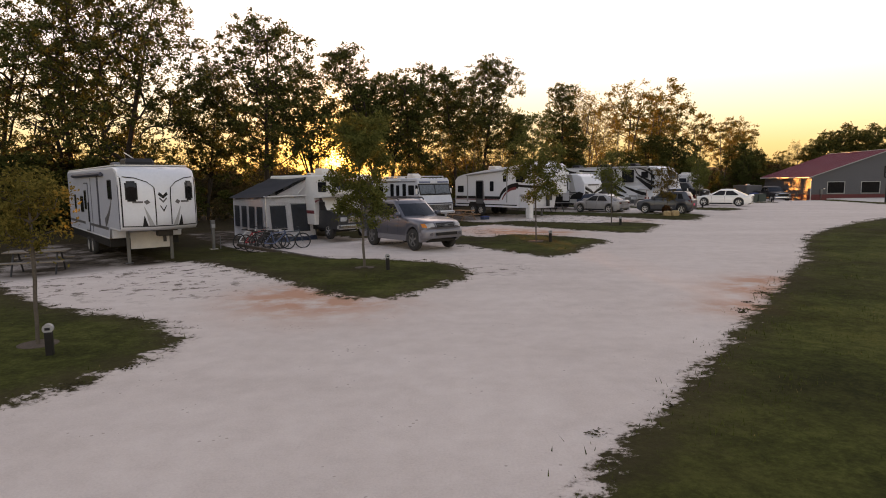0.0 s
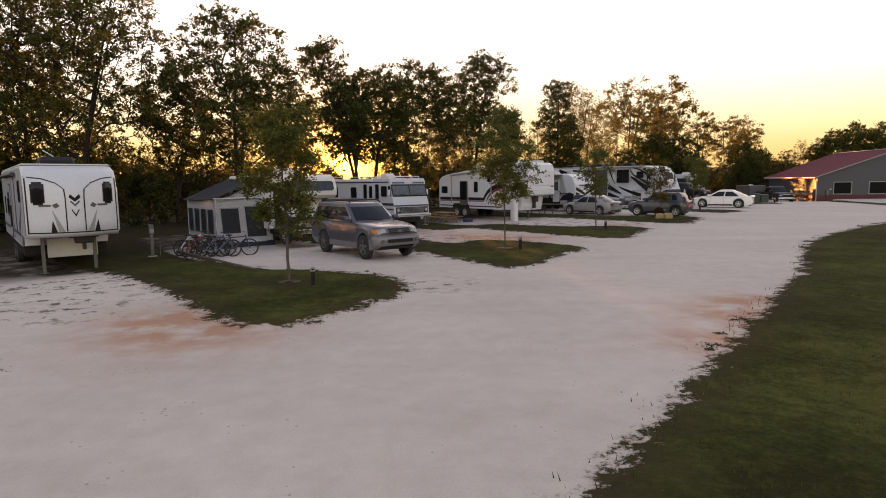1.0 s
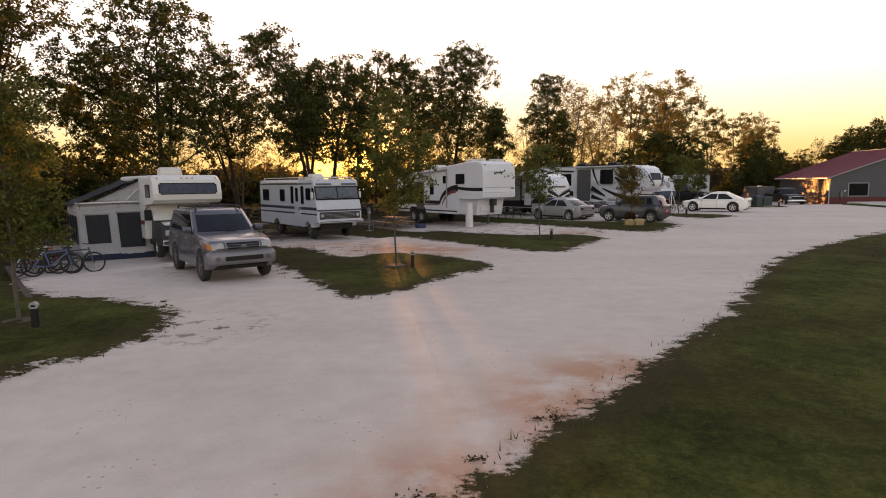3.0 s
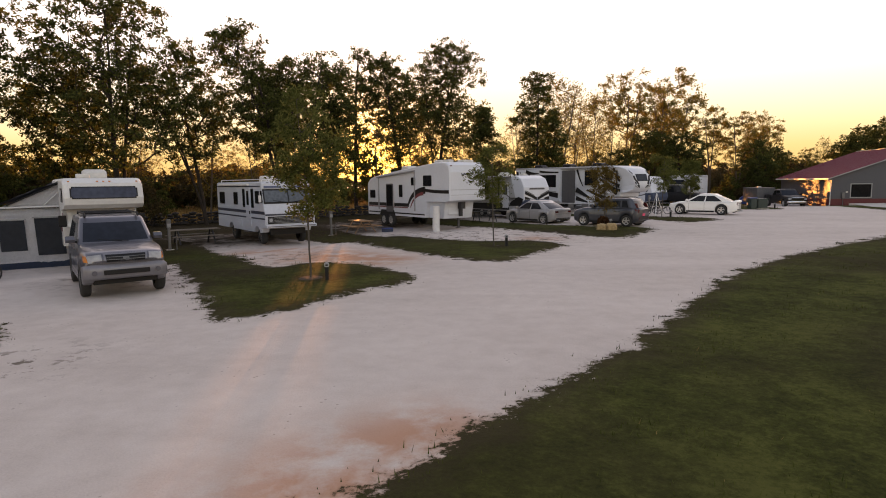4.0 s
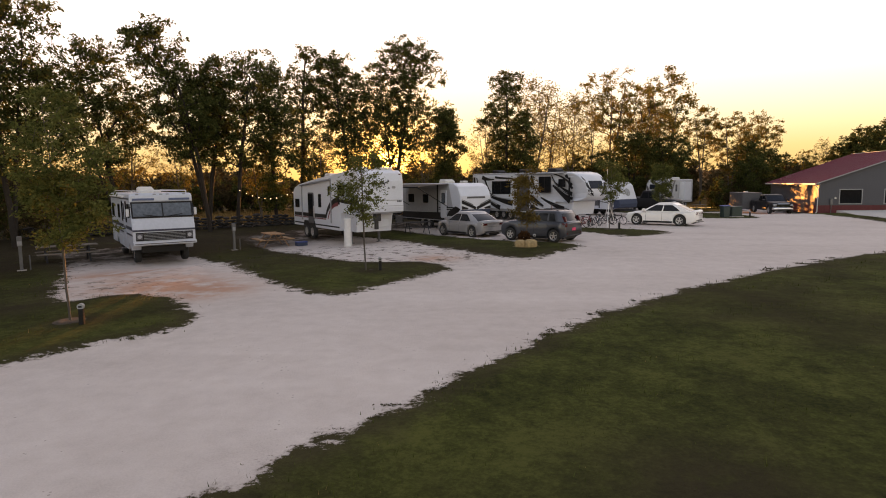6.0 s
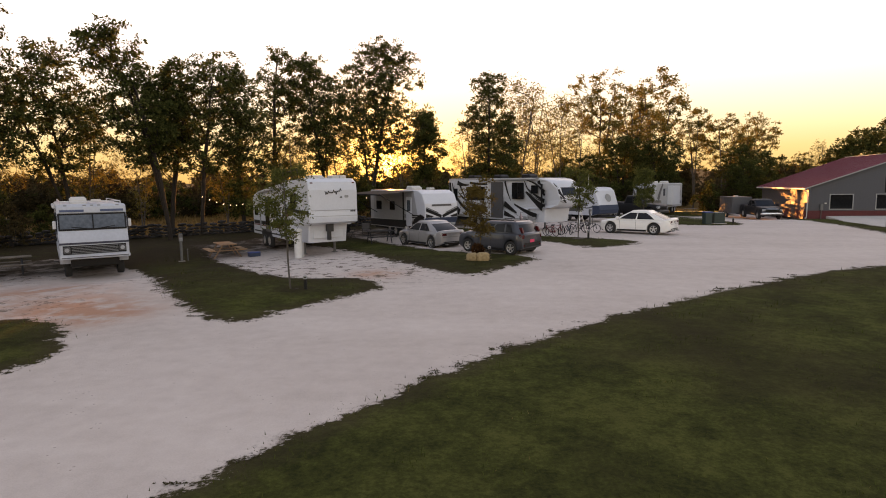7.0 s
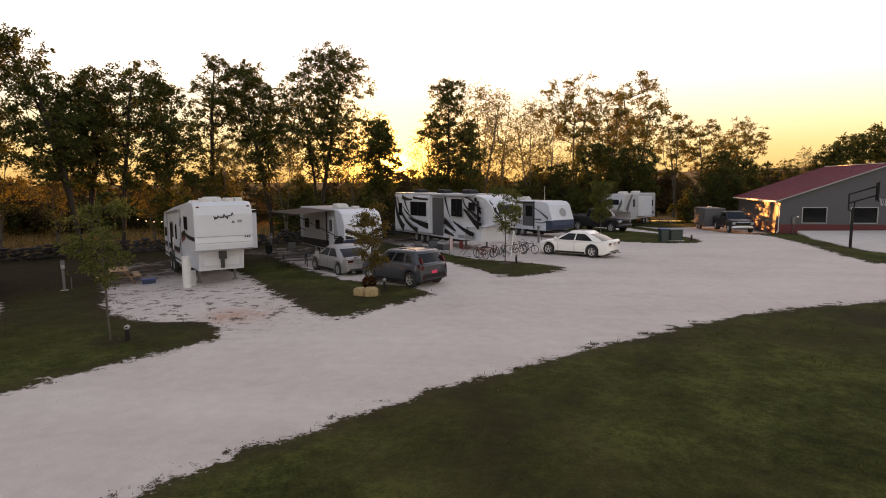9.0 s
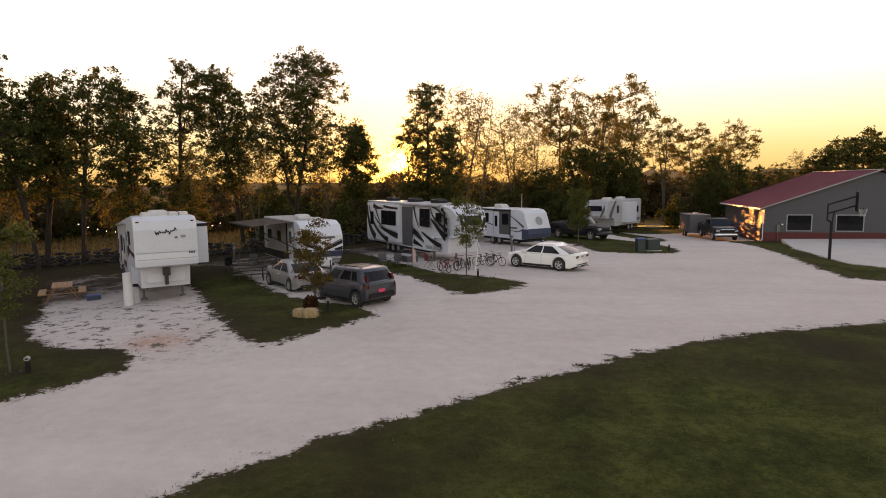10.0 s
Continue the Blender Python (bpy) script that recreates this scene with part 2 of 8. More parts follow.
M_TRAILER = mat("dull_trailer_sheet", (0.085, 0.085, 0.09), 0.6, 0.1, vary=0.12)
M_GLASSC = glass_mat("blue_grey_glass", (0.045, 0.052, 0.078), 0.08)
M_CURTAIN = glass_mat("curtained_window_glass", (0.10, 0.118, 0.14), 0.1)
M_ALU = mat("bare_aluminium", (0.62, 0.62, 0.62), 0.35, 0.8, vary=0.08)
M_CHROME = mat("chrome", (0.7, 0.7, 0.7), 0.15, 1.0, vary=0.05)
M_RUBBER = mat("tyre_rubber", (0.02, 0.02, 0.02), 0.85, vary=0.25, bump=0.2)
M_STEEL = mat("dark_painted_steel", (0.035, 0.035, 0.038), 0.5, 0.3, vary=0.2)
M_GALV = mat("galvanised_steel", (0.14, 0.142, 0.145), 0.55, 0.5, vary=0.15)
M_SUV = mat("grey_metallic_paint", (0.098, 0.100, 0.122), 0.32, 0.45, vary=0.05, coat=0.6)
M_SUVLOW = mat("silver_cladding", (0.19, 0.19, 0.215), 0.42, 0.35, vary=0.06)
M_SILVER = mat("silver_metallic_paint", (0.29, 0.285, 0.29), 0.32, 0.25, vary=0.04, coat=0.6)
M_CHARCOAL = mat("charcoal_metallic_paint", (0.043, 0.048, 0.062), 0.36, 0.2, vary=0.05, coat=0.6)
M_CARWHITE = mat("white_car_paint", (0.78, 0.77, 0.75), 0.3, 0.0, vary=0.03, coat=0.6)
M_CARBLACK = mat("black_car_paint", (0.010, 0.010, 0.012), 0.42, 0.0, vary=0.1, coat=0.0, spec=0.3)
M_LAMP = glass_mat("headlamp_lens", (0.36, 0.37, 0.39), 0.12)
M_REDLAMP = glass_mat("red_lamp_lens", (0.075, 0.006, 0.006), 0.15)
M_AMBER = glass_mat("amber_lamp_lens", (0.6, 0.2, 0.03), 0.2)
M_PLATE = mat("red_plate", (0.75, 0.05, 0.14), 0.5, vary=0.08)
M_PINE = mat("golden_pine", (0.34, 0.19, 0.09), 0.6, vary=0.2, scale=3, bump=0.3)
M_WOOD = mat("weathered_pine", (0.24, 0.145, 0.08), 0.8, vary=0.25, scale=3, bump=0.3)
M_OLDWOOD = mat("grey_weathered_wood", (0.16, 0.135, 0.11), 0.85, vary=0.25, scale=3, bump=0.3)
M_YBARK = mat("young_bark", (0.085, 0.072, 0.058), 0.9, vary=0.25, scale=4, bump=0.4)
M_BARK = mat("bark", (0.024, 0.018, 0.013), 0.95, vary=0.35, scale=2.5, bump=0.8, bump_scale=14)
M_LEAF = leaf_mat("walnut_leaves", (0.030, 0.040, 0.013), (0.108, 0.117, 0.037), 0.40)
M_LEAFA = leaf_mat("autumn_leaves", (0.07, 0.052, 0.016), (0.175, 0.125, 0.036), 0.5)
M_LEAFY = leaf_mat("turning_leaves", (0.08, 0.075, 0.02), (0.21, 0.17, 0.045), 0.48)
M_BRUSH = leaf_mat("brown_brush_leaves", (0.040, 0.034, 0.018), (0.10, 0.077, 0.036), 0.25)
M_DARKWOOD = mat("damp_dark_timber", (0.05, 0.038, 0.028), 0.9, vary=0.25, scale=3, bump=0.3)
M_LEAFG = leaf_mat("young_leaves", (0.06, 0.075, 0.022), (0.16, 0.165, 0.05), 0.5)
M_GRASS = leaf_mat("grass_blades", (0.032, 0.043, 0.010), (0.086, 0.098, 0.025), 0.3)
M_TUFT = leaf_mat("edge_tuft_blades", (0.035, 0.033, 0.018), (0.095, 0.082, 0.042), 0.25)
M_HAY = leaf_mat("meadow_hay", (0.17, 0.108, 0.04), (0.34, 0.225, 0.085), 0.5)
M_DRY = leaf_mat("dry_grass_blades", (0.16, 0.11, 0.04), (0.33, 0.23, 0.09), 0.35)
M_STONE = mat("field_stone", (0.019, 0.017, 0.0165), 0.9, vary=0.35, scale=2.0, bump=0.6, bump_scale=9, random_hue=0.35)
M_REDROOF = mat("red_metal_roof", (0.135, 0.014, 0.030), 0.72, 0.0, vary=0.08, scale=0.6)
M_SIDING = mat("grey_metal_siding", (0.055, 0.059, 0.072), 0.55, 0.0, vary=0.05, scale=0.6)
M_WAINSCOT = mat("red_metal_wainscot", (0.10, 0.012, 0.016), 0.6, 0.0, vary=0.1, scale=0.7)
M_TRIM = mat("white_painted_trim", (0.55, 0.545, 0.53), 0.5, vary=0.06)
M_CANVAS = mat("grey_tent_canvas", (0.64, 0.64, 0.66), 0.9, vary=0.1, scale=2, bump=0.2)
M_CANVASD = mat("charcoal_tent_roof", (0.065, 0.07, 0.082), 0.85, vary=0.12, scale=2)
M_AWNING = mat("faded_brown_awning", (0.17, 0.13, 0.10), 0.9, vary=0.15, scale=1.5)
M_MESH = mat("tent_window_mesh", (0.045, 0.05, 0.06), 0.8, vary=0.15)
M_TARP = mat("navy_tarp", (0.03, 0.045, 0.085), 0.7, vary=0.2)
M_GREENBOX = mat("green_utility_enamel", (0.014, 0.032, 0.029), 0.5, vary=0.12)
M_STRAW = mat("straw", (0.34, 0.25, 0.13), 0.95, vary=0.35, scale=9, bump=0.7, bump_scale=40)
M_BLUEP = mat("blue_plastic", (0.03, 0.06, 0.22), 0.5, vary=0.15)
M_REDP = mat("red_plastic", (0.15, 0.02, 0.02), 0.5, vary=0.15)
M_REDF = mat("red_cloth_and_enamel", (0.38, 0.04, 0.05), 0.7, vary=0.15)
M_TEAL = mat("teal_frame_enamel", (0.015, 0.035, 0.055), 0.4, vary=0.1)
M_PVC = mat("white_pvc", (0.6, 0.60, 0.60), 0.55, vary=0.08)
M_MULCH = mat("dark_mulch", (0.055, 0.038, 0.026), 0.95, vary=0.4, scale=8, bump=0.8)
M_SCRUB = mat("far_scrub", (0.17, 0.115, 0.05), 1.0, vary=0.45, scale=0.06, spec=0.0)
M_HILL = mat("far_woods", (0.035, 0.036, 0.02), 1.0, vary=0.4, scale=0.05, spec=0.0)
# the far ridges glow faintly, standing in for thin evening haze
M_HILL.node_tree.nodes["Principled BSDF"].inputs["Emission Color"].default_value = (0.30, 0.19, 0.10, 1)
M_HILL.node_tree.nodes["Principled BSDF"].inputs["Emission Strength"].default_value = 0.16
M_BULB = bpy.data.materials.new("warm_bulb")
M_BULB.use_nodes = True
M_BULB.node_tree.nodes["Principled BSDF"].inputs["Emission Color"].default_value = (1.0, 0.72, 0.35, 1)
M_BULB.node_tree.nodes["Principled BSDF"].inputs["Emission Strength"].default_value = 2.0


# ---- building blocks ----
def thing(name, m, label, category, group="", kind=""):
    ob = new(name)
    ob.empty_display_size = 0.3
    ob.matrix_basis = m
    return tagged(ob, label, category, group, kind)


def part(name, bm, material, parent, label="", smooth=False):
    """Links a bmesh as one mesh object under its parent (both in the parent's own axes)."""
    me = bpy.data.meshes.new(name)
    bmesh.ops.recalc_face_normals(bm, faces=bm.faces[:])
    for f in bm.faces:
        f.smooth = smooth
    bm.to_mesh(me)
    bm.free()
    me.materials.append(material)
    ob = new(name, me)
    if parent is not None:
        ob.parent = parent
    if label:
        ob["label"] = label
    return ob


def box(bm, x0, x1, y0, y1, z0, z1, bevel=0.0, m=None):
    ret = bmesh.ops.create_cube(bm, size=1.0)
    vs = ret["verts"]
    for v in vs:
        v.co = Vector(((x0 + x1) / 2 + v.co.x * (x1 - x0), (y0 + y1) / 2 + v.co.y * (y1 - y0), (z0 + z1) / 2 + v.co.z * (z1 - z0)))
    if m is not None:
        bmesh.ops.transform(bm, matrix=m, verts=vs)
    if bevel:
        es = list({e for v in vs for e in v.link_edges})
        bmesh.ops.bevel(bm, geom=es, offset=bevel, segments=2, affect="EDGES", profile=0.6)
    return bm


def boxed(*a, **k):
    return box(bmesh.new(), *a, **k)


def rod(bm, a, b, r0, r1=None, seg=8):
    a, b = Vector(a), Vector(b)
    r1 = r0 if r1 is None else r1
    d = b - a
    q = d.to_track_quat("Z", "Y").to_matrix().to_4x4()
    bmesh.ops.create_cone(bm, cap_ends=True, segments=seg, radius1=max(r0, 1e-4), radius2=max(r1, 1e-4), depth=d.length,
                          matrix=Matrix.Translation((a + b) / 2) @ q)
    return bm


def path_rod(bm, pts, r, seg=8):
    for a, b in zip(pts, pts[1:]):
        rod(bm, a, b, r, r, seg)
    return bm


def plate(poly, y, t=0.006, axis="y"):
    """A thin flat piece: the outline poly lies in x,z at y (axis 'y') or in y,z at x (axis 'x')."""
    bm = bmesh.new()
    lo, hi = y - t / 2, y + t / 2
    put = (lambda p, k: (p[0], k, p[1])) if axis == "y" else (lambda p, k: (k, p[0], p[1]))
    a, c = [bm.verts.new(put(p, lo)) for p in poly], [bm.verts.new(put(p, hi)) for p in poly]
    n = len(poly)
    bm.faces.new(a)
    bm.faces.new(c[::-1])
    for i in range(n):
        bm.faces.new((a[i], a[(i + 1) % n], c[(i + 1) % n], c[i]))
    bmesh.ops.triangulate(bm, faces=[f for f in bm.faces if len(f.verts) > 4])
    return bm


def rounded_rect(x0, x1, z0, z1, r=0.06, n=4):
    pts = []
    for cx, cz, a0 in ((x1 - r, z1 - r, 0), (x0 + r, z1 - r, 90), (x0 + r, z0 + r, 180), (x1 - r, z0 + r, 270)):
        for i in range(n + 1):
            a = radians(a0 + 90 * i / n)
            pts.append((cx + r * math.cos(a), cz + r * math.sin(a)))
    return pts


def slab(profile, half, rim=((0.0, 1.0),), warp=None, fixed=None):
    """A body whose side outline is profile (x, z), 2*half wide. rim: (inset from the side, how far the outline shrinks there, in metres)."""
    bm = bmesh.new()
    cx = sum(p[0] for p in profile) / len(profile)
    cz = (min(p[1] for p in profile) + max(p[1] for p in profile)) / 2
    rows = []
    ys = [(-half + i, s) for i, s in rim] + [(half - i, s) for i, s in reversed(rim)]
    wx = (max(p[0] for p in profile) - min(p[0] for p in profile)) / 2
    wz = (max(p[1] for p in profile) - min(p[1] for p in profile)) / 2
    for y, s in ys:
        row = []
        for x, z in profile:
            q = 0.0 if fixed and fixed(x, z) else s
            co = Vector((x - q * (x - cx) / wx, y, z - q * 0.8 * max(0, z - cz) / wz))
            row.append(bm.verts.new(warp(co) if warp else co))
        rows.append(row)
    n = len(profile)
    for a, c in zip(rows, rows[1:]):
        for i in range(n):
            bm.faces.new((a[i], a[(i + 1) % n], c[(i + 1) % n], c[i]))
    for tri in tessellate_polygon([[Vector((x, z, 0)) for x, z in profile]]):
        bm.faces.new([rows[0][i] for i in tri])
        bm.faces.new([rows[-1][i] for i in tri][::-1])
    return bm


def wheel(parent, x, y, r, w, rim_mat, name="wheel", spokes=5):
    """A tyre with its rim, axle along y; y is the outer face's side."""
    s = 1 if y > 0 else -1
    bm = bmesh.new()
    rows = []
    prof = [(r * 0.62, 0.0), (r * 0.90, 0.0), (r, w * 0.14), (r, w * 0.86), (r * 0.90, w), (r * 0.62, w)]
    n = 22
    for k in range(n):
        a = 2 * math.pi * k / n
        rows.append([bm.verts.new((x + q * math.cos(a), y - s * d, r + q * math.sin(a))) for q, d in prof])
    for k in range(n):
        p, q = rows[k], rows[(k + 1) % n]
        for i in range(len(prof) - 1):
            bm.faces.new((p[i], p[i + 1], q[i + 1], q[i]))
    wh = part(name, bm, M_RUBBER, parent, smooth=True)
    bm = bmesh.new()
    part("wheel_face", rod(bmesh.new(), (x, y - s * 0.08, r), (x, y - s * 0.055, r), r * 0.63, seg=20), M_STEEL, wh)
    rows = [[bm.verts.new((x + q * math.cos(a), y - s * d, r + q * math.sin(a))) for q, d in ((r * 0.64, 0.01), (r * 0.56, 0.02), (r * 0.54, 0.055))] for a in (2 * math.pi * k / 22 for k in range(22))]
    for p, q in zip(rows, rows[1:] + rows[:1]):
        for i in (0, 1):
            bm.faces.new((p[i], p[i + 1], q[i + 1], q[i]))
    for k in range(spokes):
        a = 2 * math.pi * k / spokes + 0.3
        box(bm, 0.05 * r, r * 0.6, -0.02, 0.02, -0.085 * r, 0.085 * r, m=Matrix.Translation((x, y - s * 0.03, r)) @ Matrix.Rotation(-a, 4, "Y"))
    rod(bm, (x, y - s * 0.06, r), (x, y - s * 0.005, r), r * 0.17, seg=10)
    part("rim", bm, rim_mat, wh, "bright wheel rim")
    return wh


def inside(poly, P):
    """Signed distance (plus: inside) of points P to a closed polygon."""
    poly = np.asarray(poly, float)
    d = np.full(len(P), 1e9)
    ins = np.zeros(len(P), bool)
    for a, b in zip(poly, np.roll(poly, -1, 0)):
        ab = b - a
        t = np.clip(((P - a) @ ab) / (ab @ ab), 0, 1)
        d = np.minimum(d, np.hypot(*(P - a - t[:, None] * ab).T))
        cond = (a[1] > P[:, 1]) != (b[1] > P[:, 1])
        with np.errstate(divide="ignore", invalid="ignore"):
            xs = (b[0] - a[0]) * (P[:, 1] - a[1]) / (b[1] - a[1]) + a[0]
        ins ^= cond & (P[:, 0] < xs)
    return np.where(ins, d, -d)


def soft(poly, n=4):
    """The closed outline smoothed into curves (Catmull-Rom)."""
    p = np.asarray(poly, float)
    out = []
    for i in range(len(p)):
        a, b, c, d = p[i - 1], p[i], p[(i + 1) % len(p)], p[(i + 2) % len(p)]
        for k in range(n):
            t = k / n
            out.append(0.5 * (2 * b + (c - a) * t + (2 * a - 5 * b + 4 * c - d) * t * t + (3 * b - a - 3 * c + d) * t ** 3))
    return out


def step(a, b, v):
    t = np.clip((v - a) / (b - a), 0, 1)
    return t * t * (3 - 2 * t)


def gz(x, y):
    """Height of the ground: nearly level, a faint rise by the middle sites, falling away behind the house."""
    x, y = np.asarray(x, float), np.asarray(y, float)
    rise = 0.16 * np.exp(-((x - 21) ** 2 + (y - 48) ** 2) / 130.0)
    fall = -0.62 * step(66, 80, y) * step(30, 40, x) - 0.25 * step(70, 95, y)
    dip = -0.12 * np.exp(-((x - 3) ** 2 + (y - 45) ** 2) / 60.0)
    hollow = -0.10 * np.exp(-((x + 1.0) ** 2 + (y - 24.5) ** 2) / 30.0)
    back = (x + 4.5) * -0.81 + (y - 9) * 0.58
    rear = -0.30 * step(8.6, 12.6, back) * (1 - 0.6 * step(0, 9, x)) * (1 - step(40, 60, y))
    return rise + fall + dip + hollow + rear


def gh(x, y):
    return float(gz(x, y))


HEAD = math.degrees(math.atan2(-0.77, 0.63))     # the way the parked rigs face: to the road


def settle(t, dz):
    """Lets a rig's wheels and legs down onto ground that lies dz lower than its floor plan."""
    for o in t.children:
        if o.name.split(".")[0] in ("wheel", "landing_leg"):
            o.location.z -= dz


def facing(x, y, deg=HEAD, z=None):
    return pose(x, y, gh(x, y) if z is None else z, 0, 0, deg)


# ---- ground ----
TURF = {
    "grass_verge": [(-5.3, 6.6), (-4.5, 8.3), (-4.5, 9.6), (-5.6, 11.0), (-8.2, 12.3), (-12.1, 15.6), (-14.6, 19), (-20, 27), (-38, 40), (-40, 10), (-14, -8), (-8.5, 0.0)],
    "grass_island_b": [(-8.8, 20.2), (-5, 16.3), (-3.1, 14), (-1.8, 12.9), (-0.9, 13.3), (0.1, 14.8), (0.7, 16.3), (0.4, 18.1), (-0.9, 19.4), (-2.7, 20.3), (-4.6, 20.8), (-9.9, 26.9), (-17, 36), (-21, 33), (-13.5, 25)],
    "grass_island_c": [(3.9, 20.1), (5.6, 22.8), (7.0, 25), (6.2, 26.6), (4.8, 28.1), (3.1, 28.6), (1.8, 27.7), (-1.4, 31.9), (-8, 40), (-13.5, 37), (-3.4, 30.1), (-0.5, 26.6), (1.1, 24.2), (2.2, 22.3)],
    "grass_island_d": [(9.4, 28.5), (10.6, 30.4), (12.4, 33.5), (11, 35.5), (8.9, 35.5), (6.5, 37), (4.0, 40.2), (2.4, 42.4), (-4, 50), (-8.5, 46.5), (0.3, 39.0), (4, 34.3), (6.5, 31.2)],
    "grass_island_e": [(15, 36.4), (16.6, 38.1), (18, 40.5), (16.7, 42.3), (14.7, 43.0), (11.5, 46.2), (5, 54.5), (1.5, 52), (7.1, 47), (10.4, 42.1)],
    "grass_island_f": [(21.5, 44.7), (24.1, 47.4), (22.4, 49.6), (19.9, 50.8), (18, 53), (11, 62.5), (7.5, 60), (16.6, 51.2), (19.5, 47.3)],
    "grass_island_g": [(30.2, 62.6), (35.6, 62.4), (35.4, 69), (32.7, 73.5), (26, 84), (20, 81), (28.2, 69.5)],
    "grass_island_h": [(36.4, 71.6), (38.6, 77), (38.8, 81), (36, 85.5), (33, 90), (30.5, 88), (35, 78.5)],
    "lawn": [(-7, -9), (-1.5, 0.8), (1.3, 4.9), (2.9, 7.0), (4.2, 8.7), (5.8, 10.9), (9.0, 15.2), (12.1, 19.4), (13.9, 22.5), (16.4, 26.1), (19.4, 29.5), (24.3, 33.9), (29.6, 37.8), (36.7, 40.8), (46, 43), (64, 46), (64, -22), (-10, -22)],
    "lawn_by_the_court": [(43.4, 74.0), (42.9, 68.6), (42.3, 60), (41.3, 52.9), (43.4, 50.4), (64, 53), (64, 76), (46.3, 76)],
    "rear_grass": [(-38, 42), (-20, 27), (-16, 33.5), (-10.5, 38.5), (-6, 45.5), (0, 52.5), (6.5, 59.5), (13, 66), (20, 74), (24, 83), (30, 87.5), (34, 86.5), (40, 86.8), (46, 89.5), (46, 99), (-38, 99)],
}
COURT = [(44.9, 65.3), (44.2, 57.0), (46.0, 54.2), (62, 56), (62, 73), (47.2, 72.6)]
CLAY = [(-2.6, 12.6, 1.6), (-3.6, 13.6, 1.2), (6.0, 11.6, 0.9), (7.4, 13.6, 1.1), (8.3, 14.8, 0.9), (3.2, 30.2, 2.2), (5.4, 29.2, 1.2), (-0.3, 33.4, 2.0), (11.6, 36.6, 1.0)]
LITTER = [(4.5, 41.0, 3.4), (8.4, 39.6, 3.4), (11.6, 37.6, 3.0), (9.8, 37.0, 2.0), (-2.0, 26.4, 2.0), (-9.5, 15.5, 2.4), (2.2, 35.5, 1.6), (2.0, 30.4, 1.8), (1.4, 26.6, 1.2), (-8.5, 17.0, 2.4), (-6.0, 14.4, 1.2), (1.6, 17.2, 1.0),
          (-2.4, 17.5, 0.7), (4.1, 25.2, 0.8), (9.6, 33.0, 0.7), (15.7, 41.1, 0.7), (21.3, 49.2, 0.7), (16.2, 18.2, 1.3), (14.7, 16.2, 0.8), (33.0, 37.4, 1.6)]
STEP = 0.4
gx, gy = np.arange(-40, 64.01, STEP), np.arange(-22, 99.01, STEP)
GX, GY = np.meshgrid(gx, gy, indexing="ij")
GP = np.c_[GX.ravel(), GY.ravel()]
turf_all, owner = np.full(len(GP), -1e9), np.zeros(len(GP), int)
for k, (nm, poly) in enumerate(TURF.items()):
    s = inside(soft(poly) if nm != "rear_grass" else poly, GP)
    owner = np.where(s > turf_all, k, owner)
    turf_all = np.maximum(turf_all, s)
court_d = inside(COURT, GP)
turf_all = np.where(court_d > -0.3, np.minimum(turf_all, -court_d), turf_all)
blob = lambda rows: np.clip(sum(np.exp(-((GP[:, 0] - x) ** 2 + (GP[:, 1] - y) ** 2) / (r * r)) for x, y, r in rows), 0, 1)
clay_all, litter_shade_all = blob(CLAY), blob(LITTER)
# leaf litter, bare earth and the trees' painted shade deepen towards the hedgerow
rear_all = step(13.5, 17.5, (GP[:, 0] + 4.5) * -0.81 + (GP[:, 1] - 9) * 0.58)
# dark blobs painted as the shade under the first camper and its table
rear_all = np.maximum(rear_all, blob([(-13.7, 19.5, 1.6), (-14.6, 22.8, 2.2), (-12.2, 23.4, 1.8), (-10.9, 24.0, 1.6), (-11.3, 21.9, 1.3)]))
litter_shade_all = np.maximum(litter_shade_all, step(12.0, 17.0, (GP[:, 0] + 4.5) * -0.81 + (GP[:, 1] - 9) * 0.58))
lump = np.array([noise.noise((x * 0.5, y * 0.5, 0)) * 0.03 + noise.noise((x * 1.9, y * 1.9, 3)) * 0.012 for x, y in GP])
GZ = gz(GP[:, 0], GP[:, 1]) + lump * step(-1.5, 0.5, turf_all) + 0.045 * step(-0.1, 0.35, turf_all)
GZ = np.where(court_d > -0.2, gz(GP[:, 0], GP[:, 1]) - 0.03, GZ)
nxx, nyy = len(gx), len(gy)
I0 = (np.arange(nxx - 1)[:, None] * nyy + np.arange(nyy - 1)[None, :]).ravel()
QUADS = np.c_[I0, I0 + nyy, I0 + nyy + 1, I0 + 1]
qturf = turf_all[QUADS].mean(1)
qown = np.where(qturf > 0, owner[QUADS[:, 0]], -1)


def sheet(name, rows, label, category):
    used, inv = np.unique(QUADS[rows].ravel(), return_inverse=True)
    me = bpy.data.meshes.new(name)
    me.from_pydata(np.c_[GP[used], GZ[used]].tolist(), [], inv.reshape(-1, 4).tolist())
    for an, vals in (("turf", turf_all), ("clay", clay_all), ("litter_shade", litter_shade_all), ("rear", rear_all)):
        at = me.attributes.new(an, "FLOAT", "POINT")
        at.data.foreach_set("value", vals[used].astype(np.float32))
    me.polygons.foreach_set("use_smooth", [True] * len(me.polygons))
    me.materials.append(M_GROUND)
    return tagged(new(name, me), label, category, kind="structure")


sheet("road", np.where(qown == -1)[0], "pale crushed limestone campground road and pads with clay stains", "road")
for k, nm in enumerate(TURF):
    r = np.where(qown == k)[0]
    if len(r):
        sheet(nm, r, "short dark green mown grass beside the gravel road", "grass")
